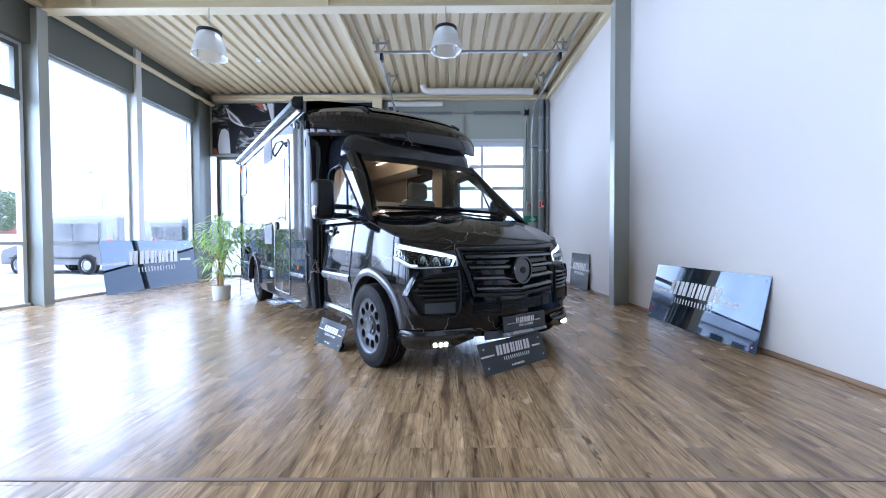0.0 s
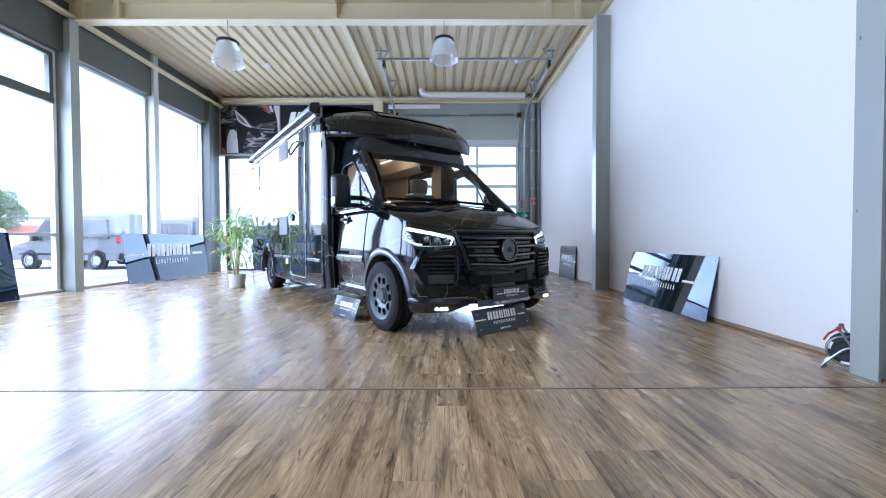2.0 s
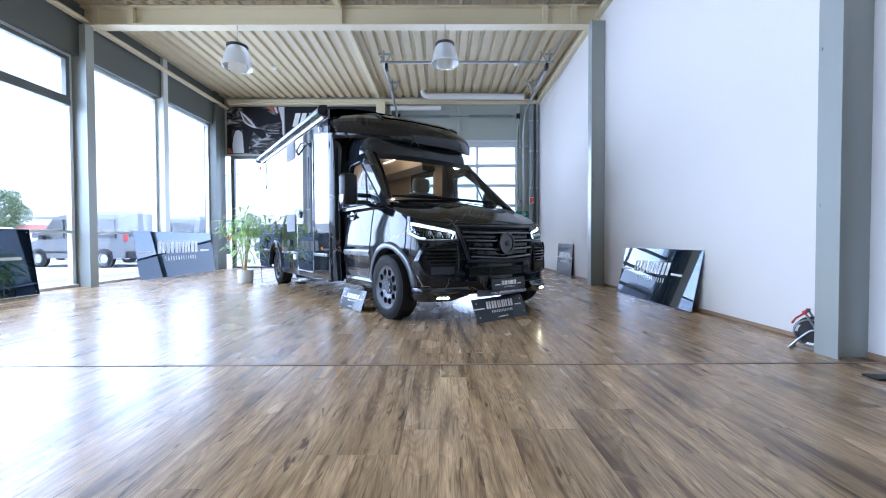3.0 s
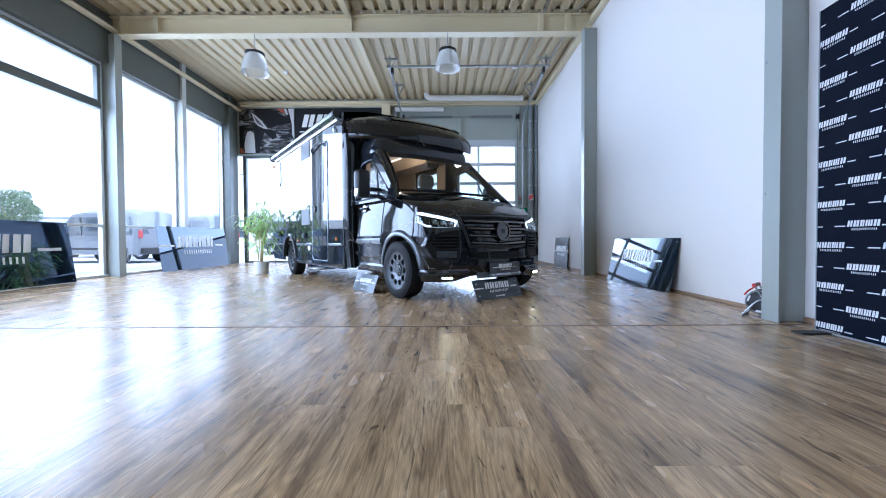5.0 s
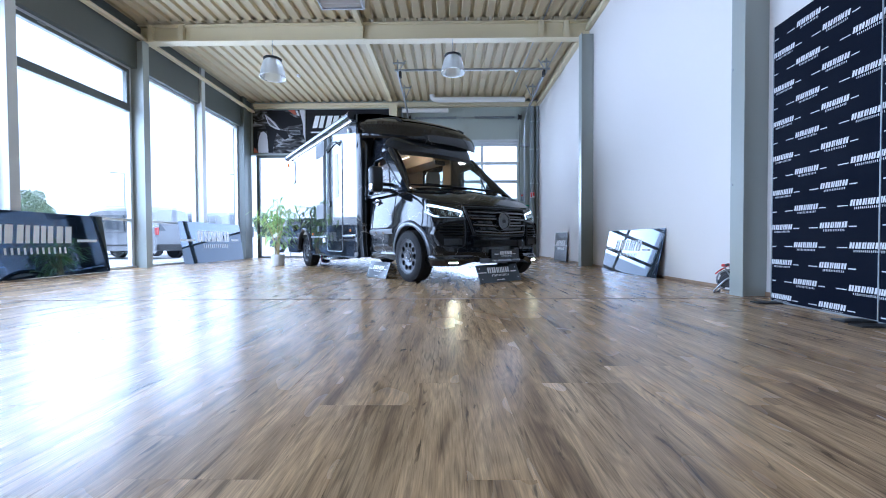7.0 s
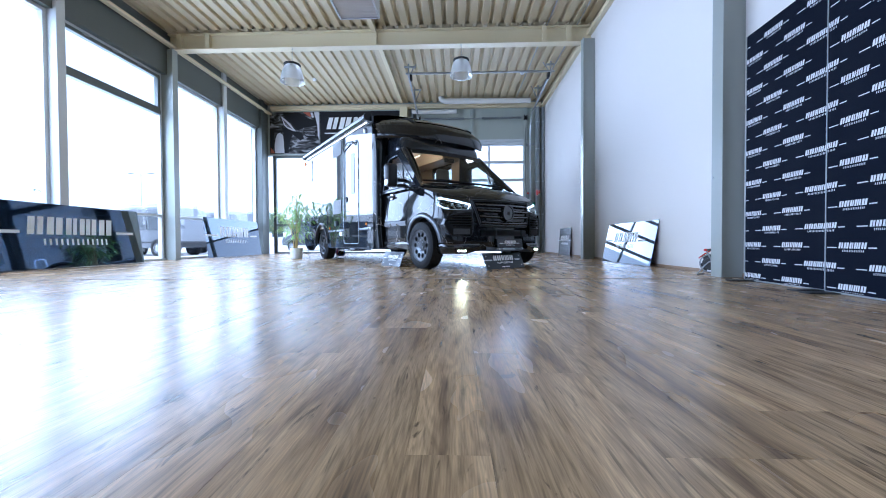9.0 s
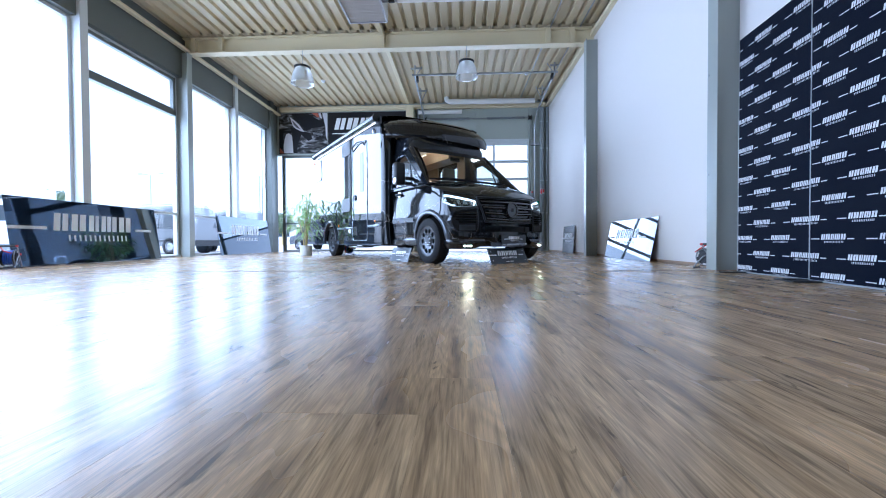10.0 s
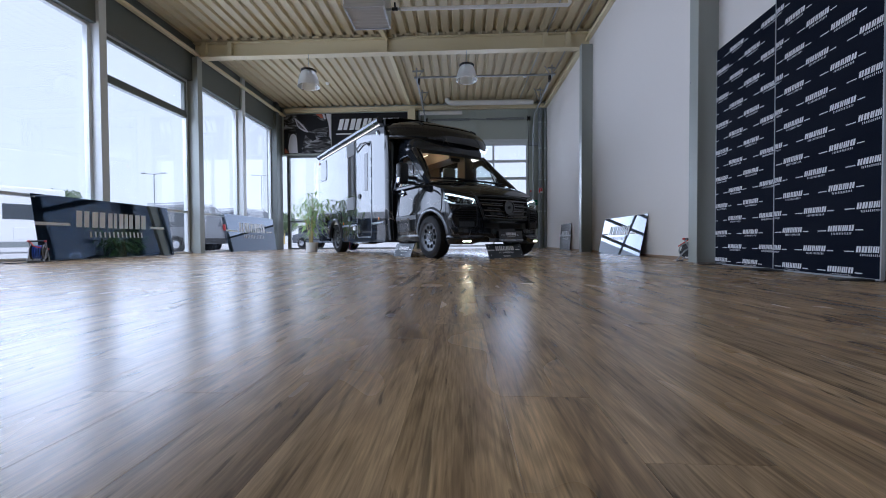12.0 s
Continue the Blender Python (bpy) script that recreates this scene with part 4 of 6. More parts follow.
    def cap(a, r):
        v = 1.115 * math.sin(a * math.pi / 2)
        x = nose(v)
        edge = abs(v / 1.115) ** 8
        lift = 0.07 * abs(v) ** 2
        pr = [(0.0, U0 - 0.05, 2.20), (0.14, (U0 + x) / 2, 2.13 + 0.02 * edge), (0.26, x - 0.05, 2.02 + lift), (0.30, x - 0.01, 2.04 + lift), (0.34, x, 2.085 + lift), (0.40, x - 0.015, 2.17 + lift * 0.9), (0.47, x - 0.06, 2.255 + lift * 0.8),
              (0.55, x - 0.14, 2.335 + lift * 0.5), (0.66, x - 0.28, 2.42 + lift * 0.3), (0.77, min(x - 0.46, U0 + 0.1), 2.50), (0.88, -1.85, 2.62), (1.0, -2.5, 2.69)]
        k = [p[0] for p in pr]
        zz = interp(r, k, [p[2] for p in pr])
        zz -= 0.06 * edge * max(0.0, (r - 0.36) / 0.64)
        return Vector((interp(r, k, [p[1] for p in pr]), v + 0.065 * (v + 1.115), zz))
    P("overcab_cap", grid_mesh(cap, span(-1, 1, 40), span(0, 1, 60)), PAINT, "black marbled overcab cap", angle=70)
    for sgn in (-1, 1):
        bm = bmesh.new()
        tube(bm, [cap(sgn * 0.36, r) + Vector((0, 0, 0.012)) for r in span(0.56, 0.94, 14)], 0.016, 8)
        P("roof_light_rail", bm, TRIM_BLACK)
    P("roof_light", grid_mesh(lambda a, r: cap(a, r) + Vector((0.0, 0, 0.015)), span(-0.33, 0.33, 12), span(0.58, 0.92, 12)), DARKGLASS, "dark acrylic roof light")
    bm = bmesh.new()
    rim = smooth_line([(-1.47, -0.875), (-1.20, -0.872), (-0.96, -0.85), (-0.83, -0.74), (-0.76, -0.45), (-0.72, 0.0), (-0.76, 0.45), (-0.83, 0.74), (-0.96, 0.85), (-1.20, 0.872), (-1.47, 0.875)], 5)

    def dome(i, r):
        u, v = rim[int(round(i))]
        k = math.sin(r * math.pi / 2)
        return Vector((u - 0.30 * (1 - math.cos(r * math.pi / 2)) * (u + 1.47) / 0.75, v * (1 - 0.16 * (1 - math.cos(r * math.pi / 2))), 1.845 + 0.02 * (v / 0.87) ** 2 + 0.34 * k))
    grid(bm, dome, list(range(len(rim))), span(0, 1, 8))
    P("cab_roof", bm, BLACKBOARD, angle=60)

    # awning along the right side with a warm light strip under it
    bm = bmesh.new()
    prism(bm, [(-1.10, 2.485), (-1.18, 2.485), (-1.218, 2.51), (-1.222, 2.555), (-1.195, 2.59), (-1.10, 2.61)], -1.58, -5.36, lambda p, q, r: (r, p, q - 0.03))
    aw = P("awning", bm, ALU, "dark grey awning case", angle=25)
    part("end_cap", prism(bmesh.new(), [(-1.095, 2.475), (-1.185, 2.475), (-1.225, 2.50), (-1.229, 2.56), (-1.20, 2.60), (-1.095, 2.62)], -1.545, -1.58, lambda p, q, r: (r, p, q - 0.03)), TRIM_BLACK, aw)
    part("end_cap", prism(bmesh.new(), [(-1.095, 2.475), (-1.185, 2.475), (-1.225, 2.50), (-1.229, 2.56), (-1.20, 2.60), (-1.095, 2.62)], -5.36, -5.39, lambda p, q, r: (r, p, q - 0.03)), TRIM_BLACK, aw)
    part("light_strip", boxes((-5.32, -1.65, -1.134, -1.126, 2.440, 2.450)), AWNING_LED, aw, "lit warm light strip")

    # entrance door, window, vents, hatches, trims on the right side
    Y = -SW

    def plate(name, u0, u1, z0, z1, depth, mat, bev=0.02, parent=None, label=""):
        bm = boxes((u0, u1, Y - depth, Y + 0.004, z0, z1))
        bmesh.ops.bevel(bm, geom=[e for e in bm.edges if abs(e.verts[0].co.x - e.verts[1].co.x) < 1e-5 and abs(e.verts[0].co.z - e.verts[1].co.z) < 1e-5], offset=bev, segments=4, affect="EDGES")
        return P(name, bm, mat, label, False, parent=parent)

    def rim_line(name, u0, u1, z0, z1, rad, mat, parent=None, c=0.06):
        pts = []
        for cx, cz, a0 in ((u1 - c, z1 - c, 0), (u0 + c, z1 - c, 90), (u0 + c, z0 + c, 180), (u1 - c, z0 + c, 270)):
            pts += [(cx + c * math.cos(radians(a0 + k * 22.5)), Y - 0.004, cz + c * math.sin(radians(a0 + k * 22.5))) for k in range(5)]
        bm = bmesh.new()
        tube(bm, pts, rad, 6, closed=True)
        return P(name, bm, mat, parent=parent)
    door = plate("entrance_door", -2.80, -2.06, 0.38, 2.24, 0.010, SIDE, 0.06, label="black gloss entrance door")
    rim_line("door_seal", -2.80, -2.06, 0.38, 2.24, 0.010, TRIM_SILVER, door)
    rim_line("door_window_frame", -2.40, -2.20, 1.28, 2.06, 0.007, TRIM_SILVER, door)
    bm = boxes((-2.38, -2.22, Y - 0.016, Y - 0.009, 1.30, 2.04))
    P("door_window", bm, DARKGLASS, smooth=False, parent=door)
    P("door_lock", lathe(bmesh.new(), [(0.055, Y - 0.008), (0.05, Y - 0.03), (0.03, Y - 0.022), (0.0, Y - 0.026)], 24, "y", (-2.64, 0, 1.22)), TRIM_BLACK, parent=door)
    bm = bmesh.new()
    tube(bm, [(-2.72, Y - 0.01, 2.14), (-2.70, Y - 0.05, 2.20), (-2.45, Y - 0.055, 2.26), (-2.20, Y - 0.05, 2.23), (-2.14, Y - 0.01, 2.16)], 0.013, 8)
    P("rain_rail", bm, TRIM_BLACK)
    bm = bmesh.new()
    tube(bm, [(-1.72, Y, 2.36), (-1.72, Y - 0.03, 2.33), (-1.72, Y - 0.02, 2.28)], 0.014, 8)
    P("awning_lamp", bm, CHROME)
    for nm, u0, u1, z0, z1 in (("upper_vent", -3.40, -2.93, 2.14, 2.42), ("lower_vent", -3.40, -2.95, 0.98, 1.25)):
        v_ = plate(nm, u0, u1, z0, z1, 0.010, VENT, 0.015)
        k = 0
        z = z0 + 0.03
        while z < z1 - 0.03:
            part("vent_slat", boxes((u0 + 0.03, u1 - 0.03, Y - 0.020, Y - 0.009, z, z + 0.012)), VENT, v_)
            z += 0.026
    plate("service_hatch", -4.02, -3.82, 0.72, 0.98, 0.012, CHROME, 0.02)
    plate("service_hatch", -4.00, -3.84, 0.74, 0.96, 0.016, SIDE, 0.02)
    plate("socket_cover", -3.32, -3.18, 0.74, 0.84, 0.03, FLARE, 0.01)
    plate("socket_cover", -3.02, -2.90, 0.53, 0.61, 0.02, PRINT_WHITE, 0.01)
    P("side_marker", lathe(bmesh.new(), [(0.024, Y - 0.002), (0.02, Y - 0.012), (0.0, Y - 0.014)], 16, "y", (-1.72, 0, 0.72)), AMBER)
    P("side_marker", lathe(bmesh.new(), [(0.024, Y - 0.002), (0.02, Y - 0.012), (0.0, Y - 0.014)], 16, "y", (-3.66, 0, 0.70)), AMBER)
    for u0, u1 in ((-1.50, -2.04), (-2.84, -3.76), (-4.70, -5.58)):
        P("side_trim", boxes((u1, u0, Y - 0.020, Y + 0.002, 0.615, 0.655), bevel=0.008, seg=2), TRIM_SILVER)
    plate("rear_window", -5.36, -4.86, 1.86, 2.36, 0.012, DARKGLASS, 0.06)
    rim_line("rear_window_frame", -5.36, -4.86, 1.86, 2.36, 0.005, TRIM_SILVER)
    P("rear_marker", lathe(bmesh.new(), [(0.04, Y - 0.002), (0.03, Y - 0.018), (0.0, Y - 0.02)], 16, "y", (-5.48, 0, 2.36)), AMBER)
    st = P("entrance_step", boxes((-2.62, -2.16, -1.30, -0.95, 0.24, 0.27), bevel=0.008, seg=2), CHROME)
    for u in (-2.58, -2.22):
        part("step_arm", boxes((u - 0.02, u + 0.02, -1.0, -0.8, 0.26, 0.33)), TRIM_BLACK, st)
    P("skirt_rail", boxes((-3.75, -1.50, Y + 0.01, Y + 0.08, 0.285, 0.312)), ALU, smooth=False)
    # power cable and bicycle-side socket at the rear
    bm = bmesh.new()
    tube(bm, smooth_line([(-4.95, -1.13, 0.86), (-5.05, -1.18, 0.6), (-4.9, -1.25, 0.2), (-4.6, -1.28, 0.03), (-4.2, -1.32, 0.015)], 6), 0.007, 6)
    P("power_cable", bm, TRIM_BLACK)
    plate("cable_inlet", -5.02, -4.86, 0.80, 0.92, 0.05, TRIM_BLACK, 0.02)

    # --- inside of the cab and living space ---
    P("dashboard", grid_mesh(lambda a, r: Vector((-0.34 - 0.38 * r, a, 1.285 + 0.03 * math.sin(3 * r) - 0.3 * max(0, r - 0.75))), span(-0.78, 0.78, 14), span(0, 1, 8)), DASH)
    for y in (-0.45, 0.45):
        seat = new("cab_seat")
        seat.parent = van
        seat.location = (-1.22, y, 0.72)
        seat.scale = (1.0, 1.0, 1.03)
        for nm, a in (("seat_cushion", (-0.25, 0.27, -0.25, 0.25, 0.10, 0.26)), ("seat_back", (-0.36, -0.20, -0.25, 0.25, 0.24, 0.80)), ("headrest", (-0.36, -0.24, -0.15, 0.15, 0.80, 1.02))):
            part(nm, boxes(a, bevel=0.06, seg=4), SEAT, seat, smooth=True, angle=60)
        part("seat_box", boxes((-0.22, 0.22, -0.2, 0.2, -0.04, 0.12)), DASH, seat)
    sw = new("steering_wheel")
    sw.parent = van
    sw.matrix_local = pose(-0.80, 0.45, 1.24, 0, -55, 0)
    bm = bmesh.new()
    tube(bm, [(0.19 * math.cos(a), 0.19 * math.sin(a), 0) for a in span(0, 2 * math.pi, 28)[:-1]], 0.016, 8, closed=True)
    part("wheel_rim", bm, DASH, sw, smooth=True)
    part("spoke", boxes((-0.17, 0.17, -0.025, 0.025, -0.03, 0.0), (-0.06, 0.06, -0.06, 0.06, -0.035, 0.005), bevel=0.006), FLARE, sw)
    P("interior_mirror", boxes((-0.82, -0.80, -0.03, 0.18, 1.74, 1.81), bevel=0.01, seg=2), TRIM_BLACK)
    P("wall_lining", boxes((U1 + 0.06, U0 - 0.25, -SW + 0.035, -SW + 0.05, 0.7, 2.55)), CABIN, smooth=False)
    P("ceiling_lining", boxes((U1 + 0.06, -1.25, -SW + 0.06, SW - 0.06, 2.28, 2.30)), OAK, smooth=False)
    for sgn in (-1, 1):
        P("overhead_locker", boxes((-4.85, -1.75, min(sgn * 0.62, sgn * 1.05), max(sgn * 0.62, sgn * 1.05), 2.02, 2.27), bevel=0.02, seg=2), OAK, smooth=False)
        P("locker_light", boxes((-3.0, -2.6, min(sgn * 0.60, sgn * 0.615), max(sgn * 0.60, sgn * 0.615), 2.244, 2.250)), LED_WARM, smooth=False)
    P("wardrobe", boxes((-5.5, -4.9, -1.05, 0.1, 0.7, 2.27)), OAK, smooth=False)
    P("kitchen_unit", boxes((-4.85, -3.6, 0.5, 1.06, 0.7, 1.55)), OAK, smooth=False)
    # slatted wooden partition and far lining behind the seats
    for k in range(12):
        P("partition_board", boxes((-2.92, -2.885, -1.05 + 0.095 * k, -0.962 + 0.095 * k, 0.7, 2.27), bevel=0.004), OAK, smooth=False)
    P("wall_lining", boxes((-5.5, -2.78, SW - 0.06, SW - 0.04, 0.7, 2.27)), OAK, smooth=False)
    P("wall_lining", boxes((-2.02, U0 - 0.1, SW - 0.06, SW - 0.04, 0.7, 2.27)), OAK, smooth=False)
    P("table_top", boxes((-2.75, -2.15, 0.15, 0.95, 1.36, 1.40), bevel=0.01), OAK, smooth=False)
    P("dinette_bench", boxes((-3.3, -2.85, 0.2, 1.05, 0.7, 1.65), bevel=0.05, seg=3), SEAT)
    P("reading_lamp", lathe(bmesh.new(), [(0.0, -0.04), (0.035, -0.03), (0.042, 0.0), (0.035, 0.03), (0.0, 0.04)], 16, "z", (-2.0, -0.2, 2.06)), LED_WARM)
    return van


def flat(pts, put):
    bm = bmesh.new()
    bm.faces.new([bm.verts.new(put(*p)) for p in pts])
    return bm


def grid_mesh(f, us, vs):
    bm = bmesh.new()
    grid(bm, f, us, vs)
    return bm


make_motorhome(pose(0.227, 3.842, -0.033, 0, 0, math.degrees(math.atan2(-0.807, 0.59))) @ Matrix.Translation((0, -0.072, 0)) @ Matrix.Diagonal((1.04, 0.97, 1.04, 1)))
cabin = new("cabin_lamp", bpy.data.lights.new("cabin_lamp", "POINT"))
cabin.data.energy, cabin.data.color, cabin.data.shadow_soft_size = 4.5, (1.0, 0.84, 0.62), 0.06
cabin.location = pose(0.227, 3.842, -0.033, 0, 0, math.degrees(math.atan2(-0.807, 0.59))) @ Vector((-2.15, 0.1, 2.15))

# ---- north wall with glazing and the sectional door ----
PANEL = material("grey_green_wall_panel", (0.385, 0.415, 0.37), 0.5, vary=0.05, scale=1.2)
DOOR_WHITE = material("white_door_frame", (0.62, 0.65, 0.66), 0.4, vary=0.05)
PIPE_GREY = material("grey_drain_pipe", (0.22, 0.24, 0.245), 0.4, vary=0.06)
PIPE_WHITE = material("white_pipe", (0.72, 0.71, 0.68), 0.45, vary=0.05)
RED = material("red_enamel", (0.55, 0.03, 0.025), 0.35, vary=0.08)
GREEN = material("green_sign", (0.02, 0.30, 0.15), 0.45, vary=0.05)
BLUE = material("blue_cable", (0.03, 0.09, 0.45), 0.4, vary=0.15, scale=40)
BLACK = material("black_rubber_plastic", (0.015, 0.015, 0.016), 0.5, vary=0.1)
POSTER_DARK = material("dark_print", (0.014, 0.014, 0.016), 0.6, vary=0.5, scale=4, spec=0.12)
POSTER_SMOKE = material("pale_smoke_print", (0.40, 0.40, 0.42), 0.6, vary=0.7, scale=4, grain=12, spec=0.12)
POSTER_MID = material("grey_print", (0.085, 0.085, 0.09), 0.6, vary=0.85, scale=9, grain=30, spec=0.12)
POSTER_RED = material("rust_print", (0.35, 0.09, 0.05), 0.5, vary=0.3, scale=6)

DX0, DX1, DZ = -1.38, 2.20, 3.82
single("wall_north", boxes((-6.95, DX0 - 0.65, Y_FAR, Y_FAR + 0.25, 3.42, Z_DECK + 0.1)), PANEL, "grey panelled wall above the rear glazing", "wall", "structure")
single("wall_north", boxes((DX0 - 0.65, DX0, Y_FAR, Y_FAR + 0.25, 0, Z_DECK + 0.1)), PANEL, "grey panelled wall beside the roller gate", "wall", "structure")
single("wall_north", boxes((DX1, X_WALL, Y_FAR, Y_FAR + 0.25, 0, Z_DECK + 0.1)), PANEL, "grey panelled wall beside the roller gate", "wall", "structure")
single("wall_north", boxes((DX0, DX1, Y_FAR, Y_FAR + 0.25, DZ, Z_DECK + 0.1)), PANEL, "grey panelled lintel over the roller gate", "wall", "structure")
single("trim", boxes((-6.5, X_WALL - 0.11, Y_FAR - 0.16, Y_FAR - 0.002, 4.98, 5.06), (-6.5, X_WALL - 0.11, Y_FAR - 0.12, Y_FAR - 0.002, 4.93, 4.978), bevel=0.004), CREAM, "cream steel edge beam under the deck", "trim", "structure")

t = thing("window_9", pose(0, Y_FAR + 0.1, 0), "tall rear window in a dark grey frame", "window", "", "structure")
part("window_frame", boxes((-6.52, -6.42, -0.05, 0.05, 0, 3.42), (-2.10, -2.03, -0.05, 0.05, 0, 3.42), (-4.33, -4.25, -0.05, 0.05, 0.05, 3.34), (-6.42, -2.10, -0.05, 0.05, 3.34, 3.42), (-6.42, -2.10, -0.05, 0.05, 0, 0.05)), FASCIA, t)
part("rail", boxes((-6.42, -4.33, -0.05, 0.05, 0.98, 1.03), (-4.25, -2.10, -0.05, 0.05, 0.98, 1.03)), FASCIA, t)
for a, b in ((-6.42, -4.33), (-4.25, -2.10)):
    for z0, z1 in ((0.05, 0.98), (1.03, 3.34)):
        p = part("pane", boxes((a, b, -0.005, 0.005, z0, z1)), PANE, t)
        p.visible_shadow = False
single("post", boxes((-2.02, -1.76, Y_FAR - 0.30, Y_FAR - 0.003, 0, 4.93), bevel=0.006), CREAM, "cream steel post beside the roller gate", "post", "structure")

# sectional gate with glazed rows
gate = thing("door_1", pose(0, Y_FAR + 0.12, 0), "closed sectional gate with glazed rows", "gate", "", "structure")
rows = 6
ph = (3.72 - 0.06) / rows
for r in range(rows):
    z0 = 0.06 + r * ph
    sec = part("gate_section", boxes((DX0, DX1, -0.03, 0.03, z0, z0 + 0.05), (DX0, DX1, -0.03, 0.03, z0 + ph - 0.05, z0 + ph - 0.004)), DOOR_WHITE, gate)
    w3 = (DX1 - DX0) / 3
    for c in range(4):
        x = DX0 + c * w3
        part("stile", boxes((max(DX0, x - 0.035), min(DX1, x + 0.035), -0.03, 0.03, z0 + 0.05, z0 + ph - 0.05)), DOOR_WHITE, sec)
    for c in range(3):
        x = DX0 + c * w3
        p = part("pane", boxes((x + 0.035, x + w3 - 0.035, -0.004, 0.004, z0 + 0.05, z0 + ph - 0.05)), PANE, sec)
        p.visible_shadow = False
part("gate_header", boxes((DX0, DX1, -0.06, 0.04, 3.72, 3.82)), DOOR_WHITE, gate)
for x in (DX0 - 0.05, 0.42, DX1 + 0.03):
    part("lintel_post", boxes((x - 0.05, x + 0.05, -0.18, -0.122, 3.84, 4.92)), PANEL, gate)
part("lintel_rail", boxes((DX0, DX1, -0.17, -0.122, 3.80, 3.86)), DOOR_WHITE, gate)
# spring shaft
bm = bmesh.new()
tube(bm, [(DX0 - 0.05, -0.24, 4.56), (DX1 + 0.1, -0.24, 4.56)], 0.016, 8)
part("spring_shaft", bm, GALV, gate)
for a, b in ((-1.2, 0.15), (0.75, 2.05)):
    bm = bmesh.new()
    turns = 60
    tube(bm, [(a + (b - a) * i / (turns * 6), -0.24 + 0.035 * math.cos(i * math.pi / 3), 4.56 + 0.035 * math.sin(i * math.pi / 3)) for i in range(turns * 6 + 1)], 0.009, 5)
    part("torsion_spring", bm, PIPE_GREY, gate)
for x in (DX0 + 0.0, DX1 + 0.02):
    part("cable_drum", lathe(bmesh.new(), [(0.0, -0.05), (0.09, -0.05), (0.09, -0.035), (0.06, -0.03), (0.06, 0.03), (0.09, 0.035), (0.09, 0.05), (0.0, 0.05)], 20, "x", (x, -0.24, 4.56)), BLACK, gate)

# lifting rails that bend from the gate to the deck
RY, RZ = 8.10, 4.86
rails = thing("gate_rails", pose(0, 0, 0), "galvanised lifting rails of the gate hung from the deck", "rail")
for x in (-1.40, 2.38):
    path = [(x, Y_FAR - 0.10, 0.05), (x, Y_FAR - 0.10, 3.9)] + [(x, Y_FAR - 0.10 - 0.5 * (1 - math.cos(a)), 3.9 + 0.75 * math.sin(a)) for a in span(0.2, math.pi / 2, 8)] + [(x, Y_FAR - 1.0, 4.68), (x, RY, RZ)]
    bm = bmesh.new()
    tube(bm, path, 0.027, 6)
    part("side_rail", bm, GALV, rails, smooth=True)
    for y in (RY + 0.05, 9.75):
        zt = RZ if y < 9 else 4.76
        br = part("hanger", boxes((x - 0.018, x + 0.018, y - 0.018, y + 0.018, zt, Z_DECK)), GALV, rails)
        part("hanger_bar", boxes((x - 0.12, x + 0.20 if x < 0 else x + 0.08, y - 0.02, y + 0.02, 5.05, 5.09)), GALV, br)
        bm = bmesh.new()
        tube(bm, [(x + (0.04 if x < 0 else -0.04), y, zt + 0.02), (x + (0.2 if x < 0 else -0.2), y, 5.13)], 0.014, 5)
        part("hanger_brace", bm, GALV, br)
bm = bmesh.new()
tube(bm, [(-1.47, RY, RZ + 0.01), (2.46, RY, RZ + 0.01)], 0.028, 6)
part("cross_rail", bm, GALV, rails, smooth=True)
for x in (-1.33, 2.31):
    part("buffer", boxes((x - 0.03, x + 0.03, RY - 0.04, RY + 0.10, RZ - 0.16, RZ - 0.02), bevel=0.01), BLACK, rails)

# pipes at the gate
bm = bmesh.new()
tube(bm, [(-0.62, 10.55, 5.15), (-0.60, 10.55, 5.06), (-0.55, 10.55, 5.02), (-0.48, 10.55, 5.0), (2.30, 10.55, 4.98)], 0.085, 16)
single("waste_pipe", bm, PIPE_WHITE, "thick white waste pipe under the deck", "pipe", smooth=True)
bm = bmesh.new()
tube(bm, [(-1.60, 10.9, 4.78), (-0.1, 10.9, 4.78)], 0.07, 14)
single("waste_pipe", bm, PIPE_WHITE, "thick white waste pipe along the wall", "pipe", smooth=True)
for x, r in ((2.62, 0.075), (2.80, 0.05), (-1.60, 0.06)):
    bm = bmesh.new()
    tube(bm, [(x, Y_FAR - 0.12, 0.0), (x, Y_FAR - 0.12, 4.9)], r, 16)
    ob = single("drain_pipe", bm, PIPE_GREY, "grey drain pipe clamped to the wall beside the gate", "pipe", smooth=True, group="drain pipes")
    for z in (1.3, 2.4, 3.5, 4.4):
        part("clamp", lathe(bmesh.new(), [(r, z - 0.02), (r + 0.012, z - 0.02), (r + 0.012, z + 0.02), (r, z + 0.02)], 16, "z", (x, Y_FAR - 0.12, 0)), GALV, ob)
single("wall_bracket", boxes((2.26, 2.55, Y_FAR - 0.10, Y_FAR - 0.002, 3.62, 3.72), bevel=0.006), GALV, "grey steel bracket beside the gate", "bracket")
t = thing("fire_sign", pose(2.62, Y_FAR - 0.205, 2.02) @ Matrix.Diagonal((0.6, 1, 0.7, 1)), "small red and white fire safety sign on the pipe", "sign")
part("plate", boxes((-0.12, 0.12, 0.0, 0.006, -0.13, 0.13), bevel=0.003), PRINT_WHITE, t)
part("red_field", boxes((-0.105, -0.01, -0.004, 0.0, -0.115, 0.115)), RED, t)
part("red_field", boxes((0.01, 0.105, -0.004, 0.0, -0.05, 0.115)), RED, t)
t = thing("exit_sign", pose(2.36, Y_FAR - 0.006, 1.62), "green and white exit sign beside the gate", "sign")
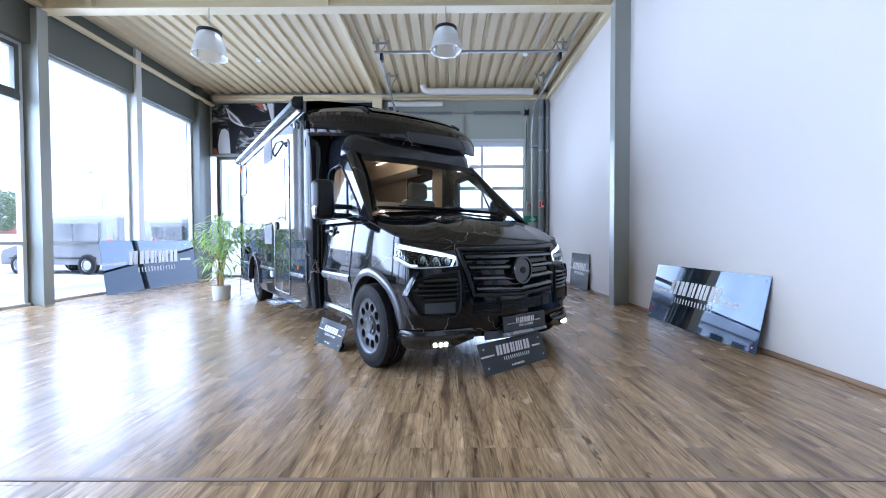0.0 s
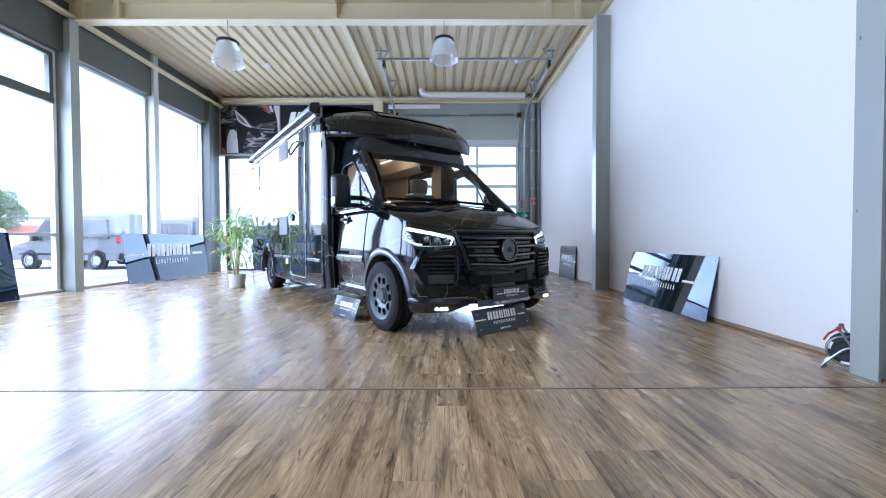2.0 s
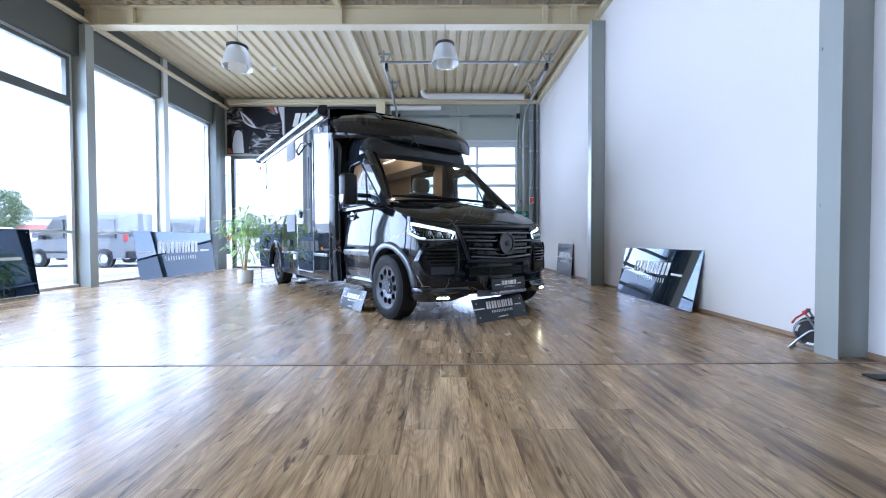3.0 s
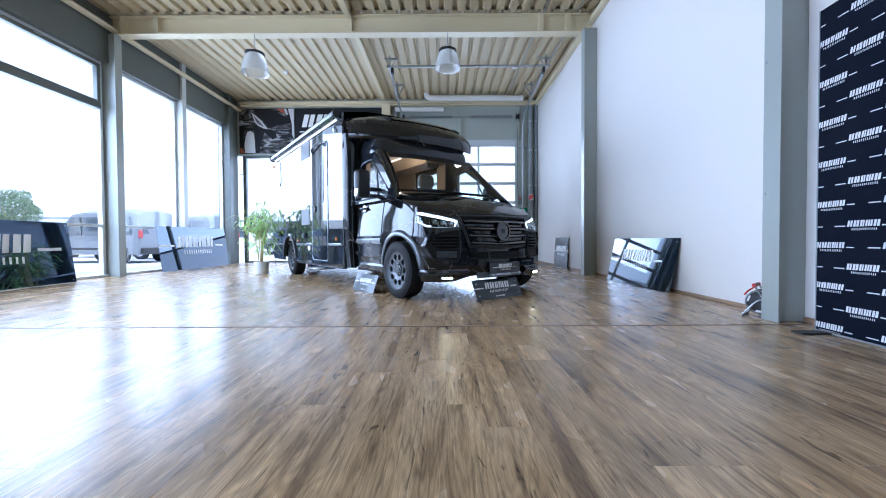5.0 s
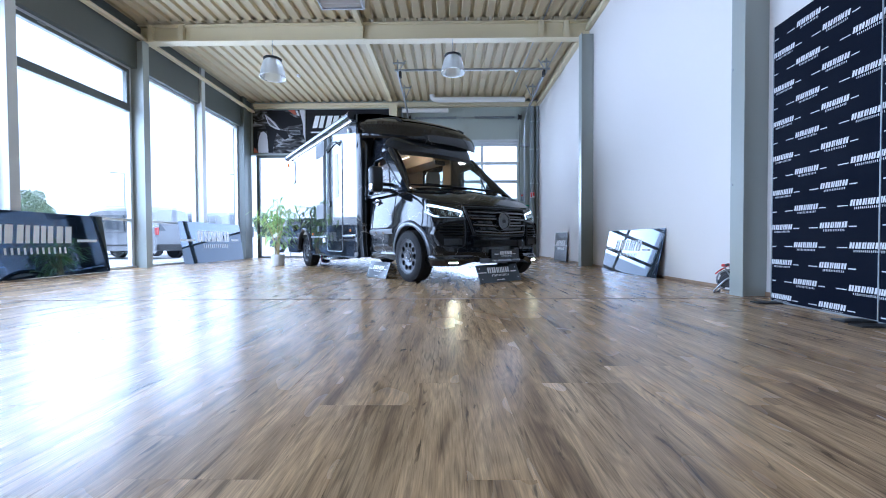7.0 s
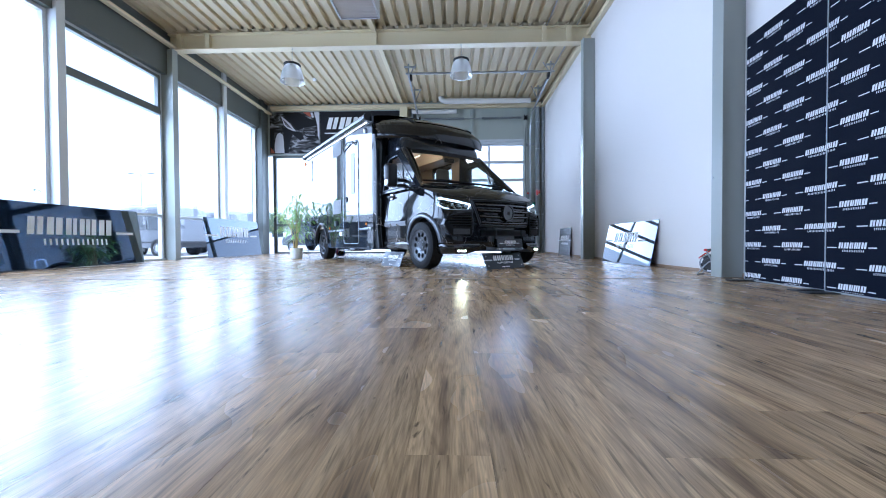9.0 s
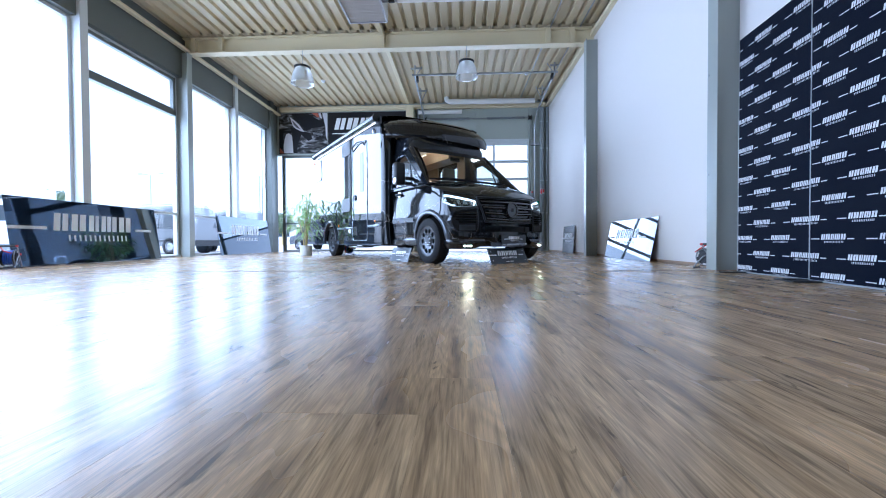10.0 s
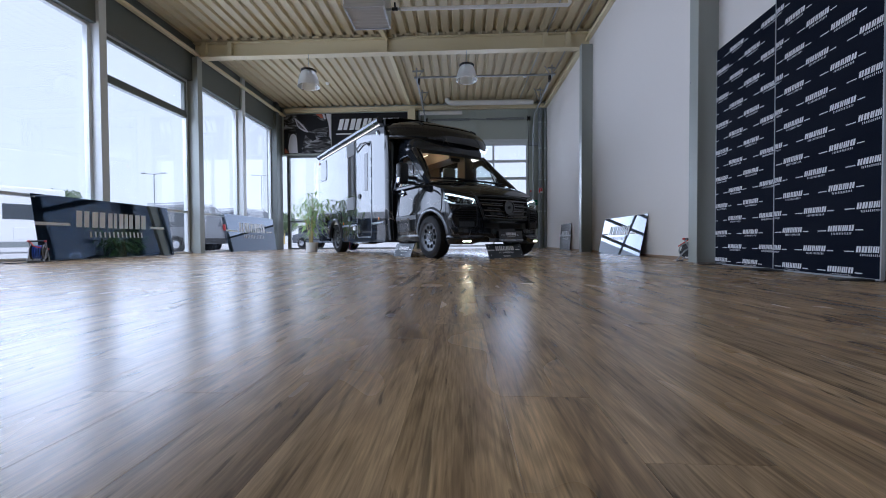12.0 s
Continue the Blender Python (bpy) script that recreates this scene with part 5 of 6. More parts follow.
part("plate", boxes((-0.19, 0.19, -0.006, 0.0, -0.095, 0.095), bevel=0.003), GREEN, t)
part("arrow", prism(bmesh.new(), [(0.02, 0.05), (0.10, 0.05), (0.10, 0.0), (0.15, 0.0), (0.06, -0.07), (-0.03, 0.0), (0.02, 0.0)], -0.010, -0.006, lambda p, q, r: (p, r, q)), PRINT_WHITE, t)
t = thing("gate_switch", pose(2.30, Y_FAR - 0.002, 1.95), "grey gate control box with a small red cap and a cable", "switch")
part("box", boxes((-0.06, 0.06, -0.09, 0.0, -0.12, 0.10), bevel=0.01), PIPE_GREY, t)
part("red_cap", boxes((-0.03, 0.03, -0.10, -0.06, 0.04, 0.10), bevel=0.012, seg=2), RED, t)
bm = bmesh.new()
tube(bm, [(-0.05, -0.05, 0.1), (-0.08, -0.08, 0.6), (-0.08, -0.08, 1.2), (-0.06, -0.05, 2.4)], 0.009, 6)
part("cable", bm, BLACK, t)

# large prints hung on the north wall
t = thing("photo_banner", pose(-6.58, Y_FAR - 0.03, 3.47), "dark photo banner of a car front on the wall", "banner")


def photo_print():
    """Grey print with blotches and streaks, as in an out-of-focus photograph."""
    m = material("photo_print", (0.1, 0.1, 0.1), 0.6, vary=0.0, spec=0.12)
    N, L = m.node_tree.nodes, m.node_tree.links
    tc, mp, no, ra = N.new("ShaderNodeTexCoord"), N.new("ShaderNodeMapping"), N.new("ShaderNodeTexNoise"), N.new("ShaderNodeValToRGB")
    mp.inputs["Rotation"].default_value, mp.inputs["Scale"].default_value = (0, radians(35), 0), (2.6, 1, 7.5)
    no.inputs["Scale"].default_value, no.inputs["Detail"].default_value, no.inputs["Distortion"].default_value = 1.0, 5, 1.2
    ra.color_ramp.elements[0].position, ra.color_ramp.elements[0].color = 0.42, (0.020, 0.020, 0.022, 1)
    ra.color_ramp.elements[1].position, ra.color_ramp.elements[1].color = 0.70, (0.42, 0.42, 0.43, 1)
    ra.color_ramp.elements.new(0.56).color = (0.10, 0.098, 0.10, 1)
    L.new(tc.outputs["Object"], mp.inputs[0])
    L.new(mp.outputs[0], no.inputs["Vector"])
    L.new(no.outputs["Fac"], ra.inputs[0])
    L.new(ra.outputs[0], N["Principled BSDF"].inputs["Base Color"])
    return m


part("sheet", boxes((0, 1.74, 0, 0.012, 0, 1.42)), photo_print(), t)


def print_shape(name, pts, mat, lift, parent):
    return part(name, prism(bmesh.new(), pts, -lift, -lift + 0.003, lambda p, q, r: (p, r, q)), mat, parent)


POSTER_PALE = material("pale_print", (0.22, 0.225, 0.235), 0.6, vary=0.8, scale=10, grain=30, spec=0.12)
# bonnet, lamp, wheel, grille and smoke of the pictured car, as flat shapes with rounded outlines
for nm, mat, lift, pts in (
        ("sky_form", POSTER_SMOKE, 0.004, [(1.56, 1.41), (1.735, 1.41), (1.735, 0.45), (1.68, 0.60), (1.67, 0.95), (1.62, 1.15)]),
        ("screen_glare", POSTER_RED, 0.004, [(1.18, 1.41), (1.40, 1.41), (1.46, 1.26), (1.38, 1.27)]),
        ("screen_glare", POSTER_SMOKE, 0.004, [(1.42, 1.40), (1.50, 1.40), (1.55, 1.22), (1.50, 1.22)]),
        ("bonnet_form", POSTER_DARK, 0.004, [(0.46, 1.41), (1.02, 1.41), (1.34, 1.22), (1.62, 1.10), (1.66, 0.95), (1.20, 0.88), (0.98, 0.80), (0.74, 1.04), (0.56, 1.20)]),
        ("lamp_form", POSTER_SMOKE, 0.006, [(0.40, 1.28), (0.44, 1.27), (0.56, 1.17), (0.72, 1.02), (0.92, 0.76), (0.78, 0.79), (0.60, 0.88), (0.50, 0.98)]),
        ("lamp_core", POSTER_MID, 0.010, [(0.47, 1.17), (0.56, 1.10), (0.80, 0.84), (0.64, 0.91), (0.54, 1.01)]),
        ("wing_form", POSTER_DARK, 0.004, [(0.42, 0.92), (0.60, 0.84), (1.12, 0.72), (1.20, 0.52), (1.06, 0.44), (0.80, 0.66), (0.66, 0.30), (0.66, 0.02), (0.52, 0.02), (0.50, 0.60)]),
        ("wheel_form", POSTER_DARK, 0.004, [(0.01, 0.18), (0.01, 0.62), (0.06, 0.80), (0.13, 0.86), (0.17, 0.78), (0.14, 0.55), (0.14, 0.18)]),
        ("smoke_form", POSTER_SMOKE, 0.008, [(0.18, 0.02), (0.16, 0.26), (0.20, 0.52), (0.26, 0.68), (0.36, 0.72), (0.46, 0.64), (0.49, 0.40), (0.50, 0.02)]),
        ("grille_hole", POSTER_DARK, 0.004, [(1.16, 0.80), (1.26, 0.56), (1.60, 0.52), (1.66, 0.78), (1.42, 0.76)]),
        ("rust_form", POSTER_RED, 0.006, [(0.02, 0.02), (0.03, 0.20), (0.09, 0.14), (0.18, 0.02)])):
    print_shape(nm, pts, mat, lift, t)
for k in range(4):
    z = 0.60 + 0.045 * k
    print_shape("grille_line", [(1.26 - 0.02 * k, z), (1.58, z + 0.01), (1.58, z + 0.022), (1.26 - 0.02 * k, z + 0.012)], POSTER_PALE, 0.008, t)
t = thing("wall_banner", pose(-4.82, Y_FAR - 0.03, 3.47), "black banner with a heavy white slanted mark on the wall", "banner")
part("sheet", boxes((0, 2.76, 0, 0.012, 0, 1.42)), POSTER_DARK, t)
bm = bmesh.new()
put = lambda a, b: (a, -0.004, b)
emblem_bars(bm, 0.22, 2.35, 0.82, 1.22, put, 0.25, 0.12)
for q in ([(0.16, 0.66), (2.5, 0.66), (2.5, 0.70), (0.16, 0.70)],):
    bm.faces.new([bm.verts.new(put(*p)) for p in q])
emblem_bars(bm, 0.55, 2.1, 0.28, 0.52, put, 0.1, 0.55, 13)
part("print", bm, PRINT_WHITE, t, "white bars")

# ---- under the deck ----
for x in (-1.95,):
    single("purlin", boxes((x - 0.05, x + 0.05, 1.90, 6.34, 5.03, 5.148), bevel=0.006), CREAM, "cream steel strut under the deck", "strut", "structure")
    single("purlin", boxes((x - 0.05, x + 0.05, 6.56, Y_FAR - 0.32, 5.03, 5.148), bevel=0.006), CREAM, "cream steel strut under the deck", "strut", "structure")
for x, y0, y1 in ((1.86, -8.5, Y_FAR - 0.3), (2.52, -8.5, Y_FAR - 0.3)):
    bm = bmesh.new()
    tube(bm, [(x, y0, 5.125), (x, y1, 5.125)], 0.014, 8)
    single("conduit", bm, GALV, "thin galvanised conduit under the deck", "conduit", "structure")
for x, y in ((1.72, 8.68), (-4.20, 8.86), (-3.3, 3.2)):
    bm = lathe(bmesh.new(), [(0.0, 0.0), (0.035, 0.005), (0.055, 0.025), (0.06, 0.05), (0.05, 0.07), (0.0, 0.07)], 20, "z", (x, y, 5.04))
    single("smoke_detector", bm, PRINT_WHITE, "small round white smoke detector under the deck", "detector", smooth=True, group="smoke detectors")

ACRYL = bpy.data.materials.new("ribbed_acrylic_shade")
ACRYL.use_nodes = True
_b = ACRYL.node_tree.nodes["Principled BSDF"]
_b.inputs["Base Color"].default_value = (0.88, 0.89, 0.88, 1)
_b.inputs["Roughness"].default_value = 0.22
_b.inputs["Transmission Weight"].default_value = 0.7
_w = ACRYL.node_tree.nodes.new("ShaderNodeTexNoise")
_w.inputs["Scale"].default_value = 40
_r = ACRYL.node_tree.nodes.new("ShaderNodeMapRange")
_r.inputs[3].default_value, _r.inputs[4].default_value = 0.35, 0.5
ACRYL.node_tree.links.new(_w.outputs["Fac"], _r.inputs[0])
ACRYL.node_tree.links.new(_r.outputs[0], _b.inputs["Roughness"])


def pendant(m):
    t = thing("pendant_lamp", m, "unlit industrial pendant lamp with a ribbed clear bell shade", "lamp", "hall pendant lamps")
    for k in range(12):
        z = -0.02 - k * 0.03
        bm = bmesh.new()
        tube(bm, [(0.009 * math.cos(a) * (k % 2), 0.009 * math.cos(a) * (1 - k % 2), z + 0.019 * math.sin(a)) for a in span(0, 2 * math.pi, 10)[:-1]], 0.0035, 5, closed=True)
        part("chain_link", bm, GALV, t)
    part("gear_housing", lathe(bmesh.new(), [(0.0, -0.355), (0.028, -0.36), (0.045, -0.375), (0.05, -0.40), (0.10, -0.41), (0.165, -0.425), (0.185, -0.44), (0.187, -0.462), (0.172, -0.472), (0.0, -0.472)], 32), BLACK, t, smooth=True)
    part("grip_ring", lathe(bmesh.new(), [(0.180, -0.436), (0.197, -0.440), (0.200, -0.452), (0.197, -0.464), (0.180, -0.468)], 32), BLACK, t, smooth=True)
    bm = bmesh.new()
    n = 72
    prof = [(0.150, -0.472), (0.168, -0.485), (0.188, -0.52), (0.215, -0.58), (0.238, -0.66), (0.256, -0.75), (0.270, -0.87), (0.282, -0.878), (0.280, -0.888)]
    rings = [[bm.verts.new(((r + 0.004 * (j % 2) * (r > 0.16)) * math.cos(2 * math.pi * j / n), (r + 0.004 * (j % 2) * (r > 0.16)) * math.sin(2 * math.pi * j / n), z)) for j in range(n)] for r, z in prof]
    for A, B in zip(rings, rings[1:]):
        for j in range(n):
            bm.faces.new((A[j], A[(j + 1) % n], B[(j + 1) % n], B[j]))
    part("shade", bm, ACRYL, t, "clear ribbed bell shade", smooth=True)
    part("bulb", lathe(bmesh.new(), [(0.0, -0.47), (0.03, -0.49), (0.05, -0.56), (0.065, -0.63), (0.05, -0.70), (0.0, -0.72)], 20), PRINT_WHITE, t, smooth=True)
    return t


pend = pendant(pose(-3.80, 6.34, 4.76) @ Matrix.Diagonal((0.92, 0.92, 0.88, 1)))
copy_thing(pend, pose(-0.02, 6.34, 4.76, 0, 0, 17) @ Matrix.Diagonal((0.96, 0.96, 0.92, 1)))

# gas heater box with louvres, and its pipe
SILVER = material("brushed_heater_case", (0.50, 0.51, 0.52), 0.35, metal=0.6, vary=0.08, scale=8)
t = thing("unit_heater", pose(-1.86, 4.25, 4.64), "silver gas heater with a louvred outlet hung under the deck", "heater")
part("case", boxes((-0.36, 0.36, -0.36, 0.40, -0.20, 0.28), bevel=0.012), SILVER, t)
part("outlet_frame", boxes((-0.36, 0.36, -0.36, -0.33, -0.26, -0.202), (-0.36, 0.36, 0.37, 0.40, -0.26, -0.202), (-0.36, -0.33, -0.33, 0.37, -0.26, -0.202), (0.33, 0.36, -0.33, 0.37, -0.26, -0.202)), SILVER, t)
# black sheet paints the shade seen between the louvres
part("outlet_shadow", boxes((-0.33, 0.33, -0.33, 0.37, -0.208, -0.202)), BLACK, t)
for k in range(7):
    y = -0.30 + k * 0.10
    part("louvre", prism(bmesh.new(), [(y, -0.210), (y + 0.012, -0.210), (y + 0.050, -0.250), (y + 0.038, -0.250)], -0.33, 0.33, lambda p, q, r: (r, p, q)), SILVER, t)
for x in (-0.3, 0.3):
    part("hanger_rod", boxes((x - 0.01, x + 0.01, 0.0, 0.02, 0.30, 0.77)), GALV, t)
bm = bmesh.new()
tube(bm, [(0.36, -0.1, -0.17), (0.5, -0.1, -0.17), (0.62, -0.1, -0.17)], 0.022, 8)
part("valve", bm, GALV, t)
part("valve_tap", boxes((0.50, 0.53, -0.12, -0.08, -0.15, -0.05), (0.46, 0.57, -0.125, -0.075, -0.195, -0.145), bevel=0.008), BLACK, t)
bm = bmesh.new()
tube(bm, [(-1.24, 4.15, 4.47), (1.75, 4.15, 4.45), (1.78, 4.15, 4.48), (1.80, 4.16, 4.7), (1.80, 4.2, 5.15)], 0.032, 10)
single("gas_pipe", bm, PIPE_WHITE, "white gas pipe that feeds the heater", "pipe", smooth=True)


SIGN_BLACK = material("satin_black_board", (0.006, 0.0065, 0.008), 0.22, vary=0.1, scale=4, spec=0.2)

# ---- leaning boards, signs and the display wall ----
def board(name, p0, p1, q0, q1, mat, mark, label, category="board", thick=0.006, cx=0.5, cz=0.52, group=""):
    """A thin board with its foot from p0 to p1 and its top from q0 to q1, seen from its printed side, p0 to its left."""
    p0, p1, q0, q1 = map(Vector, (p0, p1, q0, q1))
    ex = (p1 - p0)
    w = ex.length
    ex.normalize()
    up = ((q0 + q1) / 2 - (p0 + p1) / 2)
    up = (up - up.dot(ex) * ex)
    h = up.length
    up.normalize()
    nrm = ex.cross(up)
    m = Matrix((ex, -nrm, up)).transposed().to_4x4()
    m.translation = p0
    t = thing(name, m, label, category, group)
    part("panel", boxes((0, w, 0.0, thick, 0, h), bevel=0.0015), mat, t)
    bm = word_mark(bmesh.new(), w * cx, h * cz, mark, lambda a, b: (a, -0.0012, b))
    part("print", bm, PRINT_WHITE, t, "white bars")
    for a in (0.05, w - 0.05):
        for b in (0.05, h - 0.05):
            part("screw", lathe(bmesh.new(), [(0.009, -0.002), (0.007, -0.004), (0.0, -0.004)], 10, "y", (a, 0, b)), GALV, t)
    return t, w, h


board("leaning_board", (-6.43, 2.58, 0.004), (-6.43, 5.30, 0.004), (-6.575, 2.58, 1.02), (-6.575, 5.30, 1.02), NAVY, 1.48, "large navy gloss board leaning against the window mullion", group="leaning boards")
board("leaning_board", (-6.45, 7.38, 0.004), (-6.45, 10.12, 0.004), (-6.585, 7.38, 1.05), (-6.585, 10.12, 1.05), NAVY, 1.50, "large navy gloss board leaning against the window mullion", group="leaning boards")
board("leaning_board", (2.68, 5.30, 0.004), (2.71, 3.50, 0.004), (2.836, 5.30, 0.70), (2.836, 3.50, 0.70), NAVY, 0.88, "navy mirror-gloss board leaning against the white wall", group="leaning boards", cx=0.45)
board("leaning_board", (2.79, 8.95, 0.004), (2.79, 7.85, 0.004), (2.836, 8.95, 0.74), (2.836, 7.85, 0.74), SIGN_BLACK, 0.80, "small black board leaning against the white wall", group="leaning boards")


def floor_sign(p0, p1, h, lean, label, mat):
    a, b = Vector(p0), Vector(p1)
    d_ = (b - a).normalized()
    back = Vector((-d_.y, d_.x, 0))
    up = Vector((0, 0, h * math.cos(lean))) + back * h * math.sin(lean)
    t, w, hh = board("floor_sign", p0, p1, a + up, b + up, mat, 0.54 * (b - a).length, label, "sign", 0.005, group="floor signs")
    bm = bmesh.new()
    emblem_bars(bm, w * 0.40, w * 0.60, hh * 0.10, hh * 0.16, lambda x, z: (x, -0.0012, z), 0.0, 0.4, 9)
    part("small_print", bm, PRINT_WHITE, t, "small white bars")
    for x in (w * 0.2, w * 0.8):
        part("strut", prism(bmesh.new(), [(0.006, hh * 0.75), (0.006, hh * 0.68), (hh * 0.42, 0.0), (hh * 0.46, 0.02)], x - 0.01, x + 0.01, lambda p, q, r: (r, p, q)), BLACK, t)
    return t


floor_sign((0.265, 2.955, 0.002), (0.86, 3.425, 0.002), 0.245, 0.45, "slate grey sign card standing on the floor before the bumper", SIGN_GREY)
floor_sign((-1.40, 4.06, 0.002), (-1.03, 3.62, 0.002), 0.245, 0.36, "slate grey sign card standing on the floor beside the wheel", SIGN_GREY)


def display_panel(p0, p1, h, label, phase):
    """A fabric display panel; p0 is its left foot as seen from the room."""
    a, b = Vector(p0), Vector(p1)
    ex = (b - a).normalized()
    nrm = ex.cross(Vector((0, 0, 1)))
    m = Matrix((ex, -nrm, Vector((0, 0, 1)))).transposed().to_4x4()
    m.translation = a
    w = (b - a).length
    t = thing("display_wall", m, label, "display wall", "display panels")
    part("fabric", boxes((0, w, 0.0, 0.02, 0.015, h), bevel=0.003), NAVY_CLOTH, t)
    part("edge_profile", boxes((-0.008, 0.0, -0.002, 0.022, 0.012, h), (w, w + 0.008, -0.002, 0.022, 0.012, h), (0, w, -0.001, 0.021, 0.003, 0.0148)), GALV, t)
    bm = bmesh.new()
    pw, step, row = 0.215, 0.458, 0.1445
    k = 0
    z = 0.037
    while z < h - 0.05:
        x = phase - step + (step / 2 if k % 2 else 0)
        while x < w + 0.1:
            cut = lambda p, q: (min(max(p, 0.004), w - 0.004), -0.002, min(max(q, 0.02), h - 0.005))
            word_mark(bm, x, z, pw, cut)
            x += step
        z += row
        k += 1
    bmesh.ops.dissolve_degenerate(bm, edges=bm.edges, dist=1e-5)
    pr = part("print", bm, CLOTH_PRINT, t, "rows of small white bars")
    pr["kind"] = "stuff"
    for x in (0.08, w - 0.08):
        part("foot_plate", boxes((x - 0.05, x + 0.05, -0.20, 0.10, 0.0, 0.012), bevel=0.003), BLACK, t)
    return t


display_panel((2.63, 1.47, 0), (2.58, 0.56, 0), 2.33, "tall navy display wall with rows of white marks", 0.105)
display_panel((2.55, 0.56, 0), (2.46, -0.40, 0), 2.40, "tall navy display wall with rows of white marks", 0.215)


# ---- cable reels ----
# chrome colour darkened so that reflections on the tubes stay below white
REEL_TUBE = material("darkened_reel_chrome", (0.34, 0.35, 0.37), 0.38, metal=0.9, vary=0.1, scale=30)


def cable_reel(m, drum, cable, label, s=1.0, group="cable reels"):
    t = thing("cable_reel", m @ Matrix.Diagonal((s, s, s, 1)), label, "cable reel", group)
    c = (0, 0, 0.17)
    for y in (-0.075, 0.065):
        part("flange", lathe(bmesh.new(), [(0.03, y), (0.125, y), (0.13, y + 0.005), (0.125, y + 0.01), (0.03, y + 0.01)], 32, "y", c), drum, t)
    for y in (-0.080, 0.080):
        bm = bmesh.new()
        tube(bm, [(0.118 * math.cos(a), y, 0.17 + 0.118 * math.sin(a)) for a in span(0, 2 * math.pi, 32)[:-1]], 0.008, 6, closed=True)
        part("flange_ring", bm, REEL_TUBE, t, smooth=True)
    part("core", lathe(bmesh.new(), [(0.05, -0.075), (0.05, 0.075)], 24, "y", c), BLACK, t)
    bm = bmesh.new()
    pts = []
    for k in range(8 * 24 + 1):
        a = 2 * math.pi * k / 24
        lay = (k // 24) % 4
        pts.append((c[0] + (0.10 + 0.004 * (k // 96)) * math.cos(a), -0.055 + 0.028 * lay + 0.028 * ((k % 24) / 24), c[2] + (0.10 + 0.004 * (k // 96)) * math.sin(a)))
    tube(bm, pts, 0.012, 6)
    part("wound_cable", bm, cable, t, smooth=True)
    for y in (-0.10, 0.10):
        bm = bmesh.new()
        tube(bm, smooth_line([(-0.045, y, 0.350), (-0.035, y, 0.335), (0.04, y, 0.20), (0.135, y, 0.03), (0.150, y, 0.012)], 4), 0.010, 8)
        part("stand_tube", bm, REEL_TUBE, t, smooth=True)
        bm = bmesh.new()
        tube(bm, smooth_line([(0.03, y, 0.205), (-0.03, y, 0.165), (-0.13, y, 0.04), (-0.14, y, 0.012)], 4), 0.010, 8)
        part("stand_tube", bm, REEL_TUBE, t, smooth=True)
        part("red_joint", boxes((-0.062, -0.028, y - 0.016, y + 0.016, 0.335, 0.368), bevel=0.006), RED, t)
    for x in (-0.14, 0.15):
        bm = bmesh.new()
        tube(bm, [(x, -0.10, 0.012), (x, 0.10, 0.012)], 0.010, 8)
        part("foot_bar", bm, BLACK, t)
    bm = bmesh.new()
    tube(bm, [(-0.045, -0.10, 0.352), (-0.045, 0.10, 0.352)], 0.015, 10)
    part("grip", bm, BLACK, t)
    bm = bmesh.new()
    tube(bm, [(-0.04, 0.085, 0.345), (-0.12, 0.03, 0.275), (-0.135, -0.06, 0.24)], 0.009, 8)
    part("cable_guide", bm, RED, t, smooth=True)
    for a0 in (0.6, 2.5, 4.4):
        bm = bmesh.new()
        for i in range(5):
            q = [(c[0] + r * math.cos(a0 + d), c[2] + r * math.sin(a0 + d)) for r, d in ((0.092, i * 0.13), (0.114, i * 0.13), (0.114, i * 0.13 + 0.13), (0.092, i * 0.13 + 0.13))]
            prism(bm, q, -0.080, -0.0755, lambda p, q_, r: (p, r, q_))
        part("pale_patch", bm, PRINT_WHITE, t)
    part("socket_plate", lathe(bmesh.new(), [(0.0, -0.088), (0.07, -0.088), (0.075, -0.078), (0.075, -0.07)], 24, "y", c), BLACK, t)
    part("crank", boxes((0.05, 0.08, -0.12, -0.086, 0.20, 0.23), bevel=0.006), RED, t)
    return t


cable_reel(pose(2.655, 2.0, 0, 0, 0, -50), BLACK, BLUE, "chrome cable reel with blue cable and a red grip", 0.80)
cable_reel(pose(-6.22, 2.36, 0, 0, 0, 125), BLACK, BLUE, "blue cable reel with a red grip beside the board", 0.85)
cable_reel(pose(-3.05, 7.35, 0, 0, 0, 35), BLUE, RED, "small red and blue cable reel under the motorhome", 0.80)
bm = bmesh.new()
tube(bm, smooth_line([(-6.30, 1.95, 0.01), (-6.1, 1.9, 0.008), (-6.0, 2.1, 0.008), (-6.25, 2.6, 0.008), (-6.42, 3.2, 0.008), (-6.5, 4.0, 0.008)], 8), 0.007, 6)
single("loose_cable", bm, BLACK, "thin black cable lying on the floor", "cable", smooth=True)

# ---- bamboo in a white pot ----
LEAF = material("bamboo_leaf", (0.34, 0.49, 0.19), 0.45, vary=0.35, scale=9, grain=30)
_nt = LEAF.node_tree
_tr = _nt.nodes.new("ShaderNodeBsdfTranslucent")
_tr.inputs["Color"].default_value = (0.50, 0.66, 0.20, 1)
_mx = _nt.nodes.new("ShaderNodeMixShader")
_mx.inputs[0].default_value = 0.3
_nt.links.new(_nt.nodes["Principled BSDF"].outputs[0], _mx.inputs[1])
_nt.links.new(_tr.outputs[0], _mx.inputs[2])
_nt.links.new(_mx.outputs[0], _nt.nodes["Material Output"].inputs["Surface"])
CANE = material("bamboo_cane", (0.42, 0.32, 0.12), 0.45, vary=0.25, scale=12)
POT = material("white_glazed_pot", (0.78, 0.78, 0.77), 0.35, vary=0.03)
